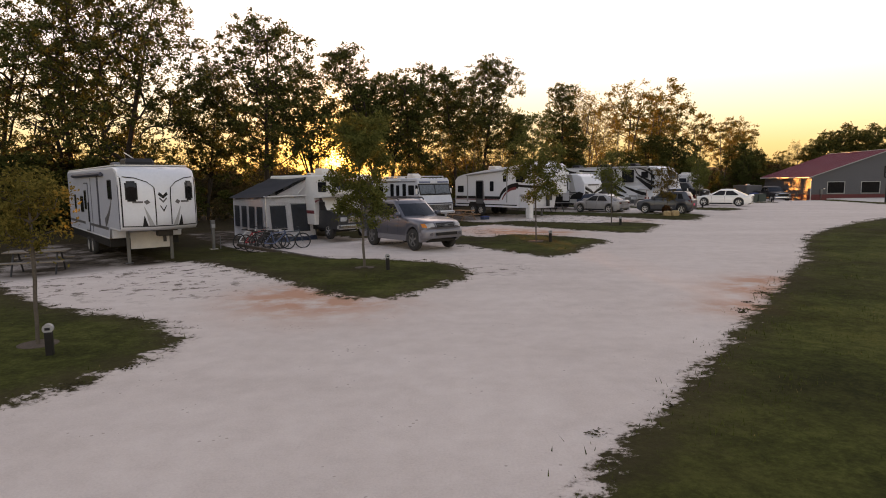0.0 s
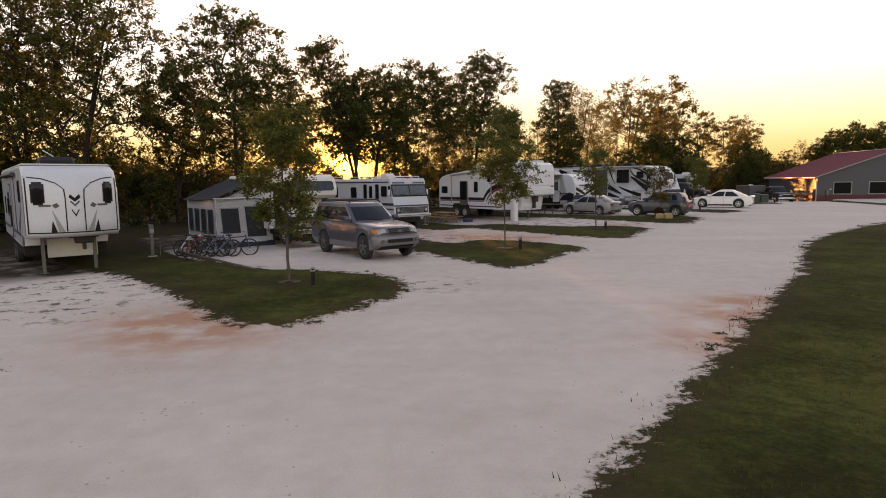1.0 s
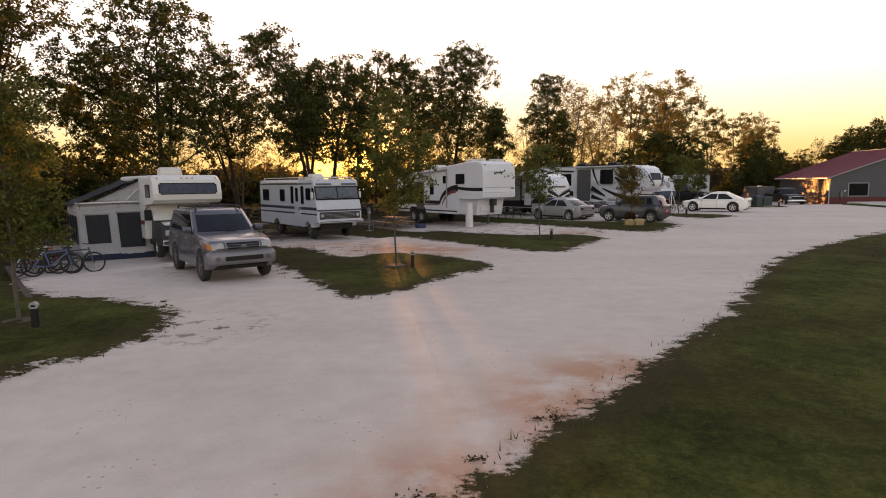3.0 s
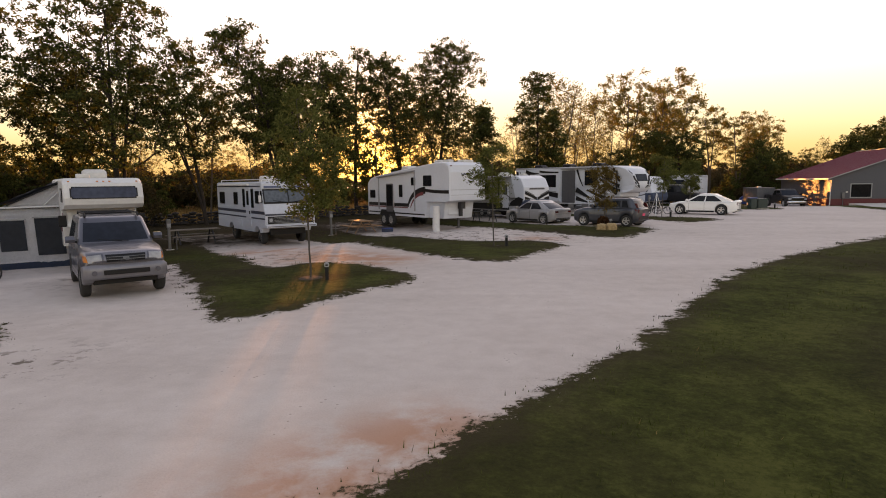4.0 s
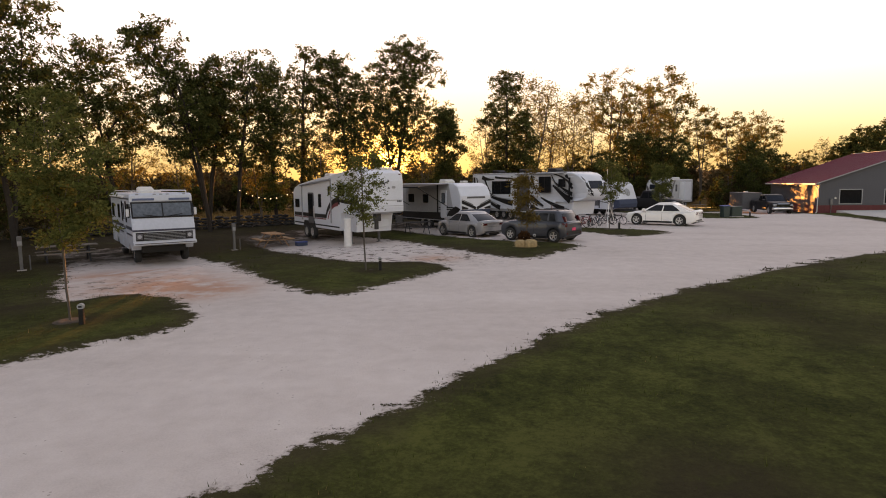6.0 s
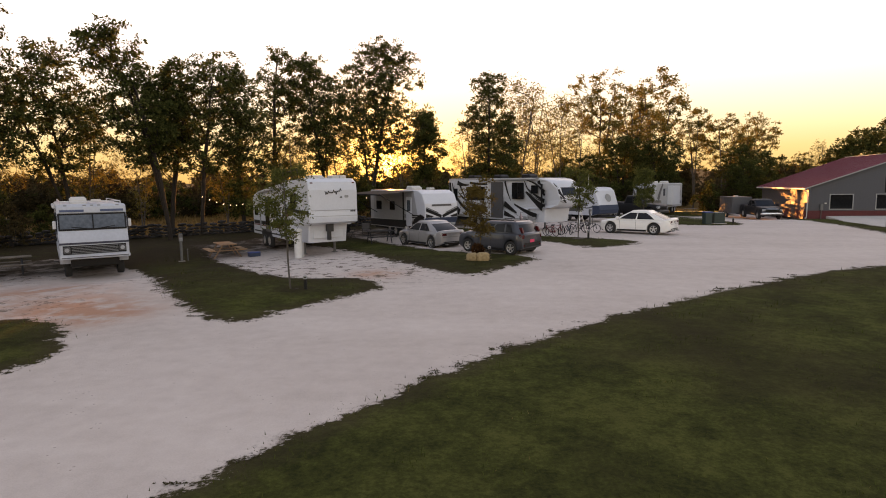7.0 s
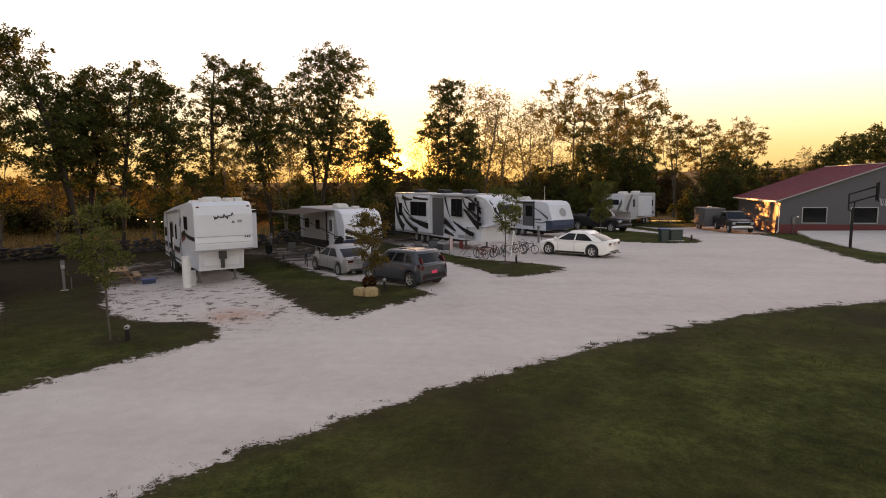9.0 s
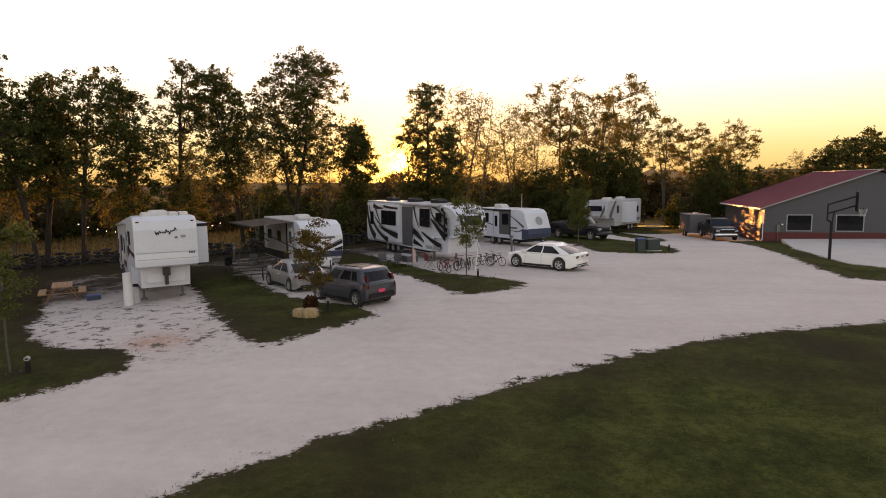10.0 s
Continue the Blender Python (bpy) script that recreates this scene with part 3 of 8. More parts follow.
# the country beyond, out to the horizon
bm = bmesh.new()
rings = []
RX, RY = (-40, 64), (-22, 99)
base = [(RX[0], RY[0]), (12, RY[0]), (RX[1], RY[0]), (RX[1], 38), (RX[1], RY[1]), (12, RY[1]), (RX[0], RY[1]), (RX[0], 38)]
for f, dz in ((0.985, -0.06), (1.5, -0.3), (3, -0.5), (9, -2.0), (40, -2.0)):
    rings.append([bm.verts.new((12 + (x - 12) * f, 38 + (y - 38) * f, (gh(x, y) if f < 1 else -0.3) + dz)) for x, y in base])
for a, c in zip(rings, rings[1:]):
    for i in range(8):
        bm.faces.new((a[i], a[(i + 1) % 8], c[(i + 1) % 8], c[i]))
tagged(part("ground", bm, M_SCRUB, None), "dry brown fields reaching to the horizon", "ground", kind="structure")
# court slab
bm = bmesh.new()
up = [bm.verts.new((x, y, gh(47, 60) + 0.03)) for x, y in COURT]
dn = [bm.verts.new((x, y, gh(47, 60) - 0.2)) for x, y in COURT]
bm.faces.new(up)
for i in range(len(up)):
    bm.faces.new((up[i], up[(i + 1) % len(up)], dn[(i + 1) % len(up)], dn[i]))
tagged(part("pavement", bm, M_CONCRETE, None), "pale concrete basketball court slab", "court", kind="structure")
# far ridge
for nm, dist, h, a0, a1 in (("backdrop", 900, 7, -70, 75), ("backdrop", 1500, 34, 12, 80)):
    bm = bmesh.new()
    prev = None
    for i in range(161):
        a = radians(a0 + (a1 - a0) * i / 160)
        hh = h * (0.75 + 0.5 * noise.noise((i * 0.045, dist * 0.01, 0)) + 0.22 * noise.noise((i * 0.31, dist, 1)) + 0.16 * noise.noise((i * 0.9, dist, 4)))
        x, y = dist * math.sin(a), dist * math.cos(a)
        row = [bm.verts.new((x, y, -6)), bm.verts.new((x, y, hh)), bm.verts.new((x * 1.15, y * 1.15, -6))]
        if prev:
            bm.faces.new((prev[0], row[0], row[1], prev[1]))
            bm.faces.new((prev[1], row[1], row[2], prev[2]))
        prev = row
    tagged(part(nm, bm, M_HILL, None), "low wooded ridge along the horizon", "hill", kind="structure")

# ---- grass blades ----
rng = np.random.default_rng(5)


def blades(name, P, h, w, material, label):
    n = len(P)
    a = rng.uniform(0, 2 * np.pi, n)
    lean = rng.uniform(0.1, 0.9, n)
    hh = h * rng.uniform(0.5, 1.35, n) * np.array([0.85 + 1.1 * noise.noise((x * 1.3, y * 1.3, 7)) for x, y in P])
    z0 = gz(P[:, 0], P[:, 1]) + 0.01
    ca, sa = np.cos(a), np.sin(a)
    A = np.c_[P[:, 0] - sa * w / 2, P[:, 1] + ca * w / 2, z0]
    B = np.c_[P[:, 0] + sa * w / 2, P[:, 1] - ca * w / 2, z0]
    C = np.c_[P[:, 0] + ca * lean * hh, P[:, 1] + sa * lean * hh, z0 + hh]
    V = np.stack([A, B, C], 1).reshape(-1, 3)
    me = bpy.data.meshes.new(name)
    me.from_pydata(V.tolist(), [], np.arange(3 * n).reshape(-1, 3).tolist())
    me.materials.append(material)
    return tagged(new(name, me), label, "grass", kind="stuff")


def scatter(x0, x1, y0, y1, per_m2, margin=0.02):
    n = int((x1 - x0) * (y1 - y0) * per_m2)
    P = np.c_[rng.uniform(x0, x1, n), rng.uniform(y0, y1, n)]
    i = np.clip(((P[:, 0] + 40) / STEP).round().astype(int), 0, nxx - 1)
    j = np.clip(((P[:, 1] + 22) / STEP).round().astype(int), 0, nyy - 1)
    t = turf_all[i * nyy + j] + rng.normal(0, 0.2, n)
    d = (P[:, 0] + 4.5) * -0.81 + (P[:, 1] - 9) * 0.58
    t = t - 0.9 * (rng.uniform(0, 1, n) < 0.8 * step(12.0, 17.0, d))
    keep = (t > margin) & (court_d[i * nyy + j] < -0.2)
    return P[keep]


LINE = ((0, 0), (4, 5.2), (10.2, 9.8), (16.5, 14), (23, 18))
near = np.concatenate([scatter(-3, 40, -1, 44, 95), scatter(-22, 9, 5, 40, 26)])
dmin = np.min([np.hypot(near[:, 0] - x, near[:, 1] - y) for x, y in LINE], 0)
near = near[(rng.uniform(0, 1, len(near)) < np.clip(1.35 - dmin / 26, 0.25, 1))]
blades("grass_blades", near, 0.066, 0.015, M_GRASS, "short mown green grass blades")
far = np.concatenate([scatter(-2, 40, 28, 84, 9), scatter(40, 62, 48, 76, 8)])
blades("grass_blades", far, 0.10, 0.03, M_GRASS, "short green grass on the islands")
tuft = scatter(-24, 40, 4, 62, 6)
blades("dry_grass", tuft[(rng.uniform(0, 1, len(tuft)) < 0.45)], 0.05, 0.014, M_DRY, "straw-coloured dry grass tips")
# ragged clumps spilling from the turf onto the gravel
ed_p = np.c_[rng.uniform(-14, 40, 60000), rng.uniform(0, 60, 60000)]
ii = np.clip(((ed_p[:, 0] + 40) / STEP).round().astype(int), 0, nxx - 1) * nyy + np.clip(((ed_p[:, 1] + 22) / STEP).round().astype(int), 0, nyy - 1)
ed_p = ed_p[(turf_all[ii] < 0.05) & (turf_all[ii] > -0.32) & (rear_all[ii] < 0.3)][:270]
cl_p = np.concatenate([q + rng.normal(0, 1, (46, 2)) * (rng.uniform(0.03, 0.13), rng.uniform(0.03, 0.10)) for q in ed_p])
blades("edge_tufts", cl_p, 0.016, 0.045, M_TUFT, "dark weedy tufts at the gravel's edge")
mp = np.c_[rng.uniform(-60, 40, 130000), rng.uniform(40, 100, 130000)]
mp = mp[(mp[:, 1] > 63 + 0.9 * (mp[:, 0] - 2)) & (mp[:, 1] < 66 + 0.9 * mp[:, 0] + 30)]
along = (mp[:, 0] + 4) * 0.74 + (mp[:, 1] - 50.5) * 0.67
mp = mp[rng.uniform(0, 1, len(mp)) < 0.12 + 0.88 * step(-9, -5, along)]
blades("meadow_grass", mp, 0.5, 0.07, M_HAY, "tall dry golden meadow grass")


# ---- trees ----
def wood_mesh(name, nodes, parents, radii, material):
    """Limbs as tapered tubes from node to parent node."""
    V, F = [], []
    for i, p in enumerate(parents):
        if p < 0:
            continue
        a, b = nodes[p], nodes[i]
        d = b - a
        if np.linalg.norm(d) < 1e-4:
            continue
        d = d / np.linalg.norm(d)
        ra, rb = min(radii[p], radii[i] * 1.5), radii[i]
        k = 8 if ra > 0.09 else 5 if ra > 0.035 else 3
        s = np.cross(d, (0.31, 0.95, 0.05) if abs(d[1]) < 0.9 else (1.0, 0, 0))
        s /= np.linalg.norm(s)
        q = np.cross(d, s)
        n = len(V)
        for c, r in ((a, ra), (b, rb)):
            for j in range(k):
                w = 2 * math.pi * j / k
                V.append(tuple(c + (s * math.cos(w) + q * math.sin(w)) * r))
        F += [(n + j, n + (j + 1) % k, n + k + (j + 1) % k, n + k + j) for j in range(k)]
    me = bpy.data.meshes.new(name)
    me.from_pydata(V, [], F)
    me.polygons.foreach_set("use_smooth", [True] * len(F))
    me.materials.append(material)
    return me


def grown(seed, h, reach, low, clumps, per, leaf, stems=1, lean=0.0, wide=0.45, trunk_r=0.2, spray=0.55, shell=0.5, bark=None, lobes=12, twigs=5):
    """Trunk and crown meshes of one tree. The crown is a heap of lobes; every leaf clump is joined to the nearest wood below it, which makes the limbs,
    and carries short twigs set with leaves. low: where the crown starts, wide: where it is widest (shares of the height)."""
    rnd, g = random.Random(seed), np.random.default_rng(seed)
    side = np.array((0.86, 0.5, 0.0))
    nodes, parents = [np.array((0.0, 0.0, -0.2))], [-1]
    for k in range(stems):
        a = rnd.uniform(0, 6.28)
        out = np.array((math.cos(a), math.sin(a), 0)) * reach * (0.16 if stems == 1 else rnd.uniform(0.35, 0.6)) + side * lean
        top = h * (0.93 if k == 0 else rnd.uniform(0.72, 0.9))
        last = 0
        n = 12
        wob = np.zeros(3)
        for i in range(1, n + 1):
            f = i / n
            wob = wob + np.array((rnd.gauss(0, 0.028), rnd.gauss(0, 0.028), 0)) * h / 12
            nodes.append(out * f ** 1.35 + wob + np.array((0, 0, top * f)))
            parents.append(last)
            last = len(nodes) - 1

    def radius(u):
        return reach * ((max(u, 0.0) / wide) ** 0.6 * 0.75 + 0.25 if u < wide else max(0.12, 1 - ((u - wide) / (1.06 - wide)) ** 2.6) ** 0.5)

    heap = []
    for i in range(lobes):
        u = (i + rnd.uniform(0.2, 0.9)) / lobes
        r, a = radius(u), i * 2.4 + rnd.uniform(-0.5, 0.5)
        lr = r * rnd.uniform(0.26, 0.42) + 0.03 * h
        d = max(0.0, r - lr * 0.8) * (rnd.uniform(0.85, 1.15) if i % 3 else rnd.uniform(0.2, 0.6))
        z = h * (low + (1 - low) * u) - lr * 0.35
        heap.append((np.array((math.cos(a) * d, math.sin(a) * d, z)) + side * lean * (z / h) ** 1.35, lr))
    heap.append((np.array((0, 0, h - 0.06 * h)) + side * lean, 0.055 * h))
    wt = np.array([r ** 2 for _, r in heap])
    pts = []
    for j in g.choice(len(heap), clumps, p=wt / wt.sum()):
        c, r = heap[j]
        v = g.normal(0, 1, 3)
        v /= np.linalg.norm(v)
        p = c + v * r * (shell + (1 - shell) * g.uniform(0, 1) ** 0.5) * (1, 1, 0.8)
        if h * low * 0.9 < p[2] < h * 1.01:
            pts.append(p)
    axis = np.array([np.hypot(*(p - side * lean * (p[2] / h) ** 1.35)[:2]) for p in pts])
    ends = []
    for i in np.argsort(axis):
        p = pts[i]
        N = np.array(nodes)
        d = N - p
        dist = np.linalg.norm(d, axis=1)
        cost = dist + 1.3 * np.maximum(0, d[:, 2] + 0.45 * np.hypot(d[:, 0], d[:, 1])) + (N[:, 2] < 0.12 * h) * 5
        b = int(np.argmin(cost))
        m = (nodes[b] * 0.5 + p * 0.5) + g.normal(0, 0.05, 3) * dist[b] + np.array((0, 0, -0.05 * dist[b]))
        if dist[b] > 0.25:
            nodes.append(m)
            parents.append(b)
            b = len(nodes) - 1
        nodes.append(p)
        parents.append(b)
        ends.append(len(nodes) - 1)
    load = np.zeros(len(nodes))
    load[ends] = 1
    for i in range(len(nodes) - 1, 0, -1):
        load[parents[i]] += load[i]
    radii = np.maximum(0.011 * h / 12, trunk_r * (np.maximum(load, 0.4) / load[0]) ** 0.44)
    tm = wood_mesh("trunk", nodes, parents, radii, bark or M_BARK)
    # leaves along the twigs of each clump
    C = np.array([nodes[i] for i in ends])
    mid = side[None, :] * lean * (C[:, 2:3] / h) ** 1.35
    away = C - mid
    away[:, 2] *= 0.15
    away /= np.maximum(0.3, np.linalg.norm(away, axis=1))[:, None]
    n = len(C) * per
    ci = np.repeat(np.arange(len(C)), per)
    T = away[:, None, :] * 0.7 + g.normal(0, 1, (len(C), twigs, 3)) * (0.8, 0.8, 0.42)
    T /= np.linalg.norm(T, axis=2)[:, :, None]
    dirs = T[ci, g.integers(0, twigs, n)]
    size = spray * g.uniform(0.6, 1.25, len(C))[ci]
    f = g.uniform(0.0, 1.0, n) ** 0.7
    P = C[ci] + dirs * (size * f)[:, None] + g.normal(0, 0.13 * spray, (n, 3))
    P[:, 2] -= 0.22 * size * f ** 2
    u = dirs * 0.6 + g.normal(0, 0.55, (n, 3)) + np.array((0, 0, -0.25))
    u /= np.linalg.norm(u, axis=1)[:, None]
    v = np.cross(u, g.normal(0, 1, (n, 3)))
    v /= np.linalg.norm(v, axis=1)[:, None]
    sz = leaf * g.uniform(0.6, 1.3, n)[:, None]
    Q = np.stack([P - u * sz, P - v * sz * 0.46 + u * sz * 0.1, P + u * sz, P + v * sz * 0.46 + u * sz * 0.1], 1).reshape(-1, 3)
    cm = bpy.data.meshes.new("crown")
    cm.from_pydata(Q.tolist(), [], np.arange(4 * n).reshape(-1, 4).tolist())
    return tm, cm


def tree(name, meshes, leaf_material, x, y, turn, scale, label, group, zs=1.0):
    tm, cm = meshes
    if not cm.materials:
        cm.materials.append(leaf_material)
    m = Matrix.Translation((x, y, gh(x, y) - 0.05)) @ Matrix.Rotation(radians(turn), 4, "Z") @ Matrix.Diagonal((scale, scale, scale * zs, 1))
    t = thing(name, m, label, "tree", group)
    for nm, me in (("trunk", tm), ("crown", cm)):
        o = new(nm, me)
        o.parent = t
    return t


# the hedgerow's large trees: x, y, height, reach, crown start, clumps, stems, lean, widest at
GROVE = [
    (-38.0, 36.0, 16.0, 5.0, 0.22, 330, 2, 0.0, 0.4), (-31.0, 41.0, 16.5, 4.8, 0.22, 330, 2, 0.0, 0.4), (-25.6, 41.0, 17.0, 4.6, 0.24, 340, 2, 0.0, 0.45),
    (-21.0, 38.5, 17.2, 4.9, 0.27, 380, 2, 0.4, 0.45), (-18.2, 45.5, 11.4, 3.2, 0.31, 260, 2, 0.3, 0.5), (-12.7, 43.1, 14.8, 3.9, 0.29, 360, 2, -0.9, 0.45),
    (-10.3, 49.0, 12.4, 2.9, 0.38, 240, 3, -2.0, 0.5), (-5.6, 51.7, 13.8, 2.3, 0.39, 210, 2, -3.2, 0.4), (-6.6, 53.6, 11.8, 2.3, 0.39, 210, 2, 0.2, 0.5),
    (-5.0, 54.8, 12.7, 2.9, 0.38, 250, 2, 0.9, 0.5), (-3.1, 57.8, 12.2, 1.75, 0.10, 230, 1, 0.0, 0.55), (-2.6, 62.8, 15.0, 1.9, 0.30, 130, 1, 0.8, 0.4),
    (1.5, 65.0, 14.2, 2.6, 0.36, 230, 2, -1.6, 0.5), (4.4, 69.0, 16.7, 3.7, 0.33, 370, 2, 1.0, 0.42), (9.0, 73.5, 10.8, 1.6, 0.10, 240, 1, 0.1, 0.68),
    (15.4, 77.3, 14.9, 2.4, 0.12, 290, 1, 0.0, 0.35), (17.2, 79.4, 11.2, 1.6, 0.16, 120, 1, 0.3, 0.4),
]
for i, (x, y, h, reach, low, clumps, stems, lean, wide) in enumerate(GROVE):
    me = grown(11 + 7 * i, h, reach * 1.22, low, int(clumps * (1.5 if -22 < x < 0 else 2.1 if x > 0 else 1.6)), 44, 0.112, stems, lean, wide, 0.012 * h, 0.62, 0.3, lobes=16 + int(reach * 5))
    tree("tree", me, M_LEAF, x, y, 0, 1.0, "tall dark leafy walnut tree in the hedgerow", "trees of the hedgerow")
# thinly leaved kinds, 14 m high as built, and nearly bare ones
THIN = [grown(s, 14, 3.6, 0.40, 130, 60, 0.12, 2, 0.0, 0.65, 0.15, 0.8, 0.5, M_YBARK, 13, 4) for s in (71, 83, 97)]
BARE = [grown(s, 14, 3.4, 0.25, 330, 13, 0.11, 2, 0.0, 0.6, 0.13, 0.8, 0.2, M_YBARK, 20, 3) for s in (72, 84)]
SPARSE = [
    # x, y, height, kind, turn
    (13.4, 77.5, 10.5, BARE[1], 200), (18.6, 82.6, 15.2, BARE[1], 100), (20.4, 84, 14.6, BARE[0], 10), (24.2, 90.5, 14.6, BARE[1], 260), (30.2, 97, 18.2, THIN[1], 140), (26.6, 91, 13.0, BARE[0], 40),
    (34.6, 99, 16.8, THIN[2], 320), (41.0, 109, 20.8, THIN[0], 75), (46, 107, 14.8, THIN[2], 190), (63.5, 128, 16.2, THIN[1], 20), (37.5, 104, 15.0, BARE[1], 290), (67.0, 112, 10.2, BARE[0], 50), (64.5, 113, 8.5, THIN[2], 140),
    (49.5, 105, 13.6, THIN[0], 110), (53.0, 109, 12.2, THIN[2], 250),
]
for x, y, h, me, turn in SPARSE:
    tree("thin_tree", me, M_LEAFY, x, y, turn, h / 14, "tall thinly leaved autumn tree in the hedgerow", "thin trees of the hedgerow")
MID = [grown(s, 10, 3.2, 0.24, 280, 46, 0.13, 2, 0.0, 0.5, 0.16, 0.62, 0.3, lobes=22) for s in (141, 153, 165)]
for i, (x, y, h) in enumerate(((-24.0, 45.5, 7.0), (32.3, 92, 9.6), (37.9, 95, 10.0), (49.0, 97.5, 7.4), (28, 89, 7.0), (50.5, 100, 9.2), (54.5, 104, 8.6), (35, 99, 9.5), (25, 93, 7), (38.6, 100.5, 8.6), (-1.0, 61.0, 5.4), (3.6, 66.5, 5.2))):
    tree("tree", MID[i % 3], M_LEAF, x, y, 70 * i, h / 10, "dark leafy hedgerow tree", "trees of the hedgerow")
LOWT = [grown(s, 10, 4.4, 0.05, 330, 46, 0.15, 2, 0.0, 0.5, 0.16, 0.75, 0.4, lobes=24) for s in (171, 183)]
for i, (x, y, h) in enumerate(((63.5, 118, 8.0), (67, 119, 7.0), (70, 110, 10.5), (73.5, 112, 12.4), (78, 113, 13.2), (83.5, 113, 13.2), (89, 112, 12.5), (95, 112, 13), (58, 112, 6.5))):
    tree("tree", LOWT[i % 2], M_LEAF, x, y, 50 * i, h / 10, "dark round-headed tree behind the building", "trees behind the building")
rb = random.Random(8)
BUSH = [grown(s, 4, 1.9, 0.02, 95, 30, 0.13, 3, 0.0, 0.4, 0.05, 0.5, 0.35, lobes=9) for s in (105, 117, 129)]
BROWN = [grown(s, 4, 1.9, 0.02, 80, 28, 0.12, 3, 0.0, 0.4, 0.05, 0.55, 0.3, lobes=9) for s in (305, 317, 329)]


def shaft(x, y, w=1.5):
    """Whether a shrub would stand in one of the gaps through which the low sun reaches the site."""
    for ox, oy, k in ((43.6, 76.0, 0.45), (45.6, 77.0, 0.7), (47.0, 80.0, 0.3)):
        dx, dy = x - ox, y - oy
        if dy > 0 and abs(dx + dy * math.tan(SUN_AZ)) < w * k:
            return True
    return False


ux, uy = 0.74, 0.67
for i in range(92):
    s = -52 + i * 1.15
    off = rb.uniform(4.5, 10)
    x, y = -4 + ux * s - uy * off * 0.8, 50.5 + uy * s + ux * off
    gap = -8 < s < 14
    size = rb.uniform(1.15, 1.5) if s < -20 else rb.uniform(0.45, 0.72) if s < 0 else rb.uniform(0.5, 0.95)
    if shaft(x, y) or gap or (s > 0 and i % 3 == 0):
        continue
    brown = i % 2
    tree("bush", (BROWN if brown else BUSH)[i % 3], M_BRUSH if brown else M_LEAF, x, y, rb.uniform(0, 360), size, "dark leafy shrub under the hedgerow trees", "hedgerow shrubs")
for i, (x, y, k) in enumerate(((-14.5, 47.5, 0.9), (-11.2, 51.6, 1.0), (-8.2, 52.8, 0.8), (-4.0, 57.0, 0.75), (-0.2, 60.6, 0.9), (2.9, 64.6, 1.0), (6.8, 70.6, 0.95))):
    tree("sapling", BARE[i % 2], M_LEAFY, x, y, 65 * i, k * 0.62, "thin sapling with few leaves in the hedgerow", "hedgerow saplings")
for i in range(46):
    x, y = 21 + i * 0.95 + rb.uniform(-1, 1), 88.0 + i * 0.33 + rb.uniform(-1.5, 5)
    if shaft(x, y, 2.0):
        continue
    tree("bush", (BROWN if i % 4 else BUSH)[i % 3], M_BRUSH if i % 4 else M_LEAF, x, y, rb.uniform(0, 360), rb.uniform(0.7, 1.3), "dark leafy shrub under the hedgerow trees", "hedgerow shrubs")
for i in range(40):
    x, y = 8 + i * 2.6 + rb.uniform(-1, 1), 112 + i * 0.7 + rb.uniform(-4, 8)
    if not shaft(x, y, 2.0):
        tree("bush", (BROWN if i % 4 else BUSH)[i % 3], M_BRUSH if i % 4 else M_LEAF, x, y, rb.uniform(0, 360), rb.uniform(1.0, 1.6), "dark thicket shrub behind the row", "hedgerow shrubs")
# brush on the far side of the meadow, and woods behind it
for i in range(150):
    q = -62 + i * 0.8
    off = rb.uniform(24, 33)
    x, y = -4 + ux * q - uy * off * 0.8, 50.5 + uy * q + ux * off
    if not shaft(x, y, 1.8):
        size = rb.uniform(1.1, 1.4) if q < -13 else rb.uniform(0.55, 0.85) if 2 < x + 0.1817 * y < 13 else rb.uniform(0.92, 1.2) if q < 12 else rb.uniform(1.0, 1.6)
        tree("bush", (BROWN if i % 3 else BUSH)[i % 3], M_BRUSH if i % 3 else M_LEAF, x, y, rb.uniform(0, 360), size, "brown-green shrub on the far side of the meadow", "meadow shrubs")
FARW = [grown(s, 7, 3.6, 0.02, 120, 22, 0.34, 2, 0.0, 0.45, 0.12, 1.0, 0.3) for s in (401, 413, 427)]
for i in range(120):
    a = radians(-62 + i * 1.0 + rb.uniform(-0.4, 0.4))
    d = rb.uniform(120, 230)
    x, y = d * math.sin(a), d * math.cos(a)
    low_sun = abs(math.degrees(a) + 9.5) < 6
    if not shaft(x, y, 2.5):
        tree("far_tree", FARW[i % 3], M_BRUSH, x, y, rb.uniform(0, 360), rb.uniform(0.5, 0.7) if low_sun else rb.uniform(0.65, 1.15), "far brown-green tree beyond the meadow", "far trees")

# young planted trees, one on each island: x, y, height, kind, leaf tone
YOUNG = [grown(201, 5.5, 1.2, 0.34, 195, 50, 0.052, 1, 0.0, 0.35, 0.032, 0.38, 0.2, M_YBARK, 12), grown(214, 4.25, 0.95, 0.42, 105, 46, 0.048, 1, 0.0, 0.45, 0.035, 0.34, 0.2, M_YBARK, 9),
         grown(233, 4.7, 1.1, 0.3, 230, 64, 0.05, 1, 0.0, 0.5, 0.04, 0.36, 0.2, M_YBARK, 12), grown(247, 3.7, 0.95, 0.32, 110, 48, 0.048, 1, 0.0, 0.45, 0.035, 0.34, 0.2, M_YBARK, 10),
         grown(259, 2.95, 0.62, 0.58, 70, 56, 0.036, 1, 0.0, 0.45, 0.035, 0.34, 0.2, M_YBARK, 10)]
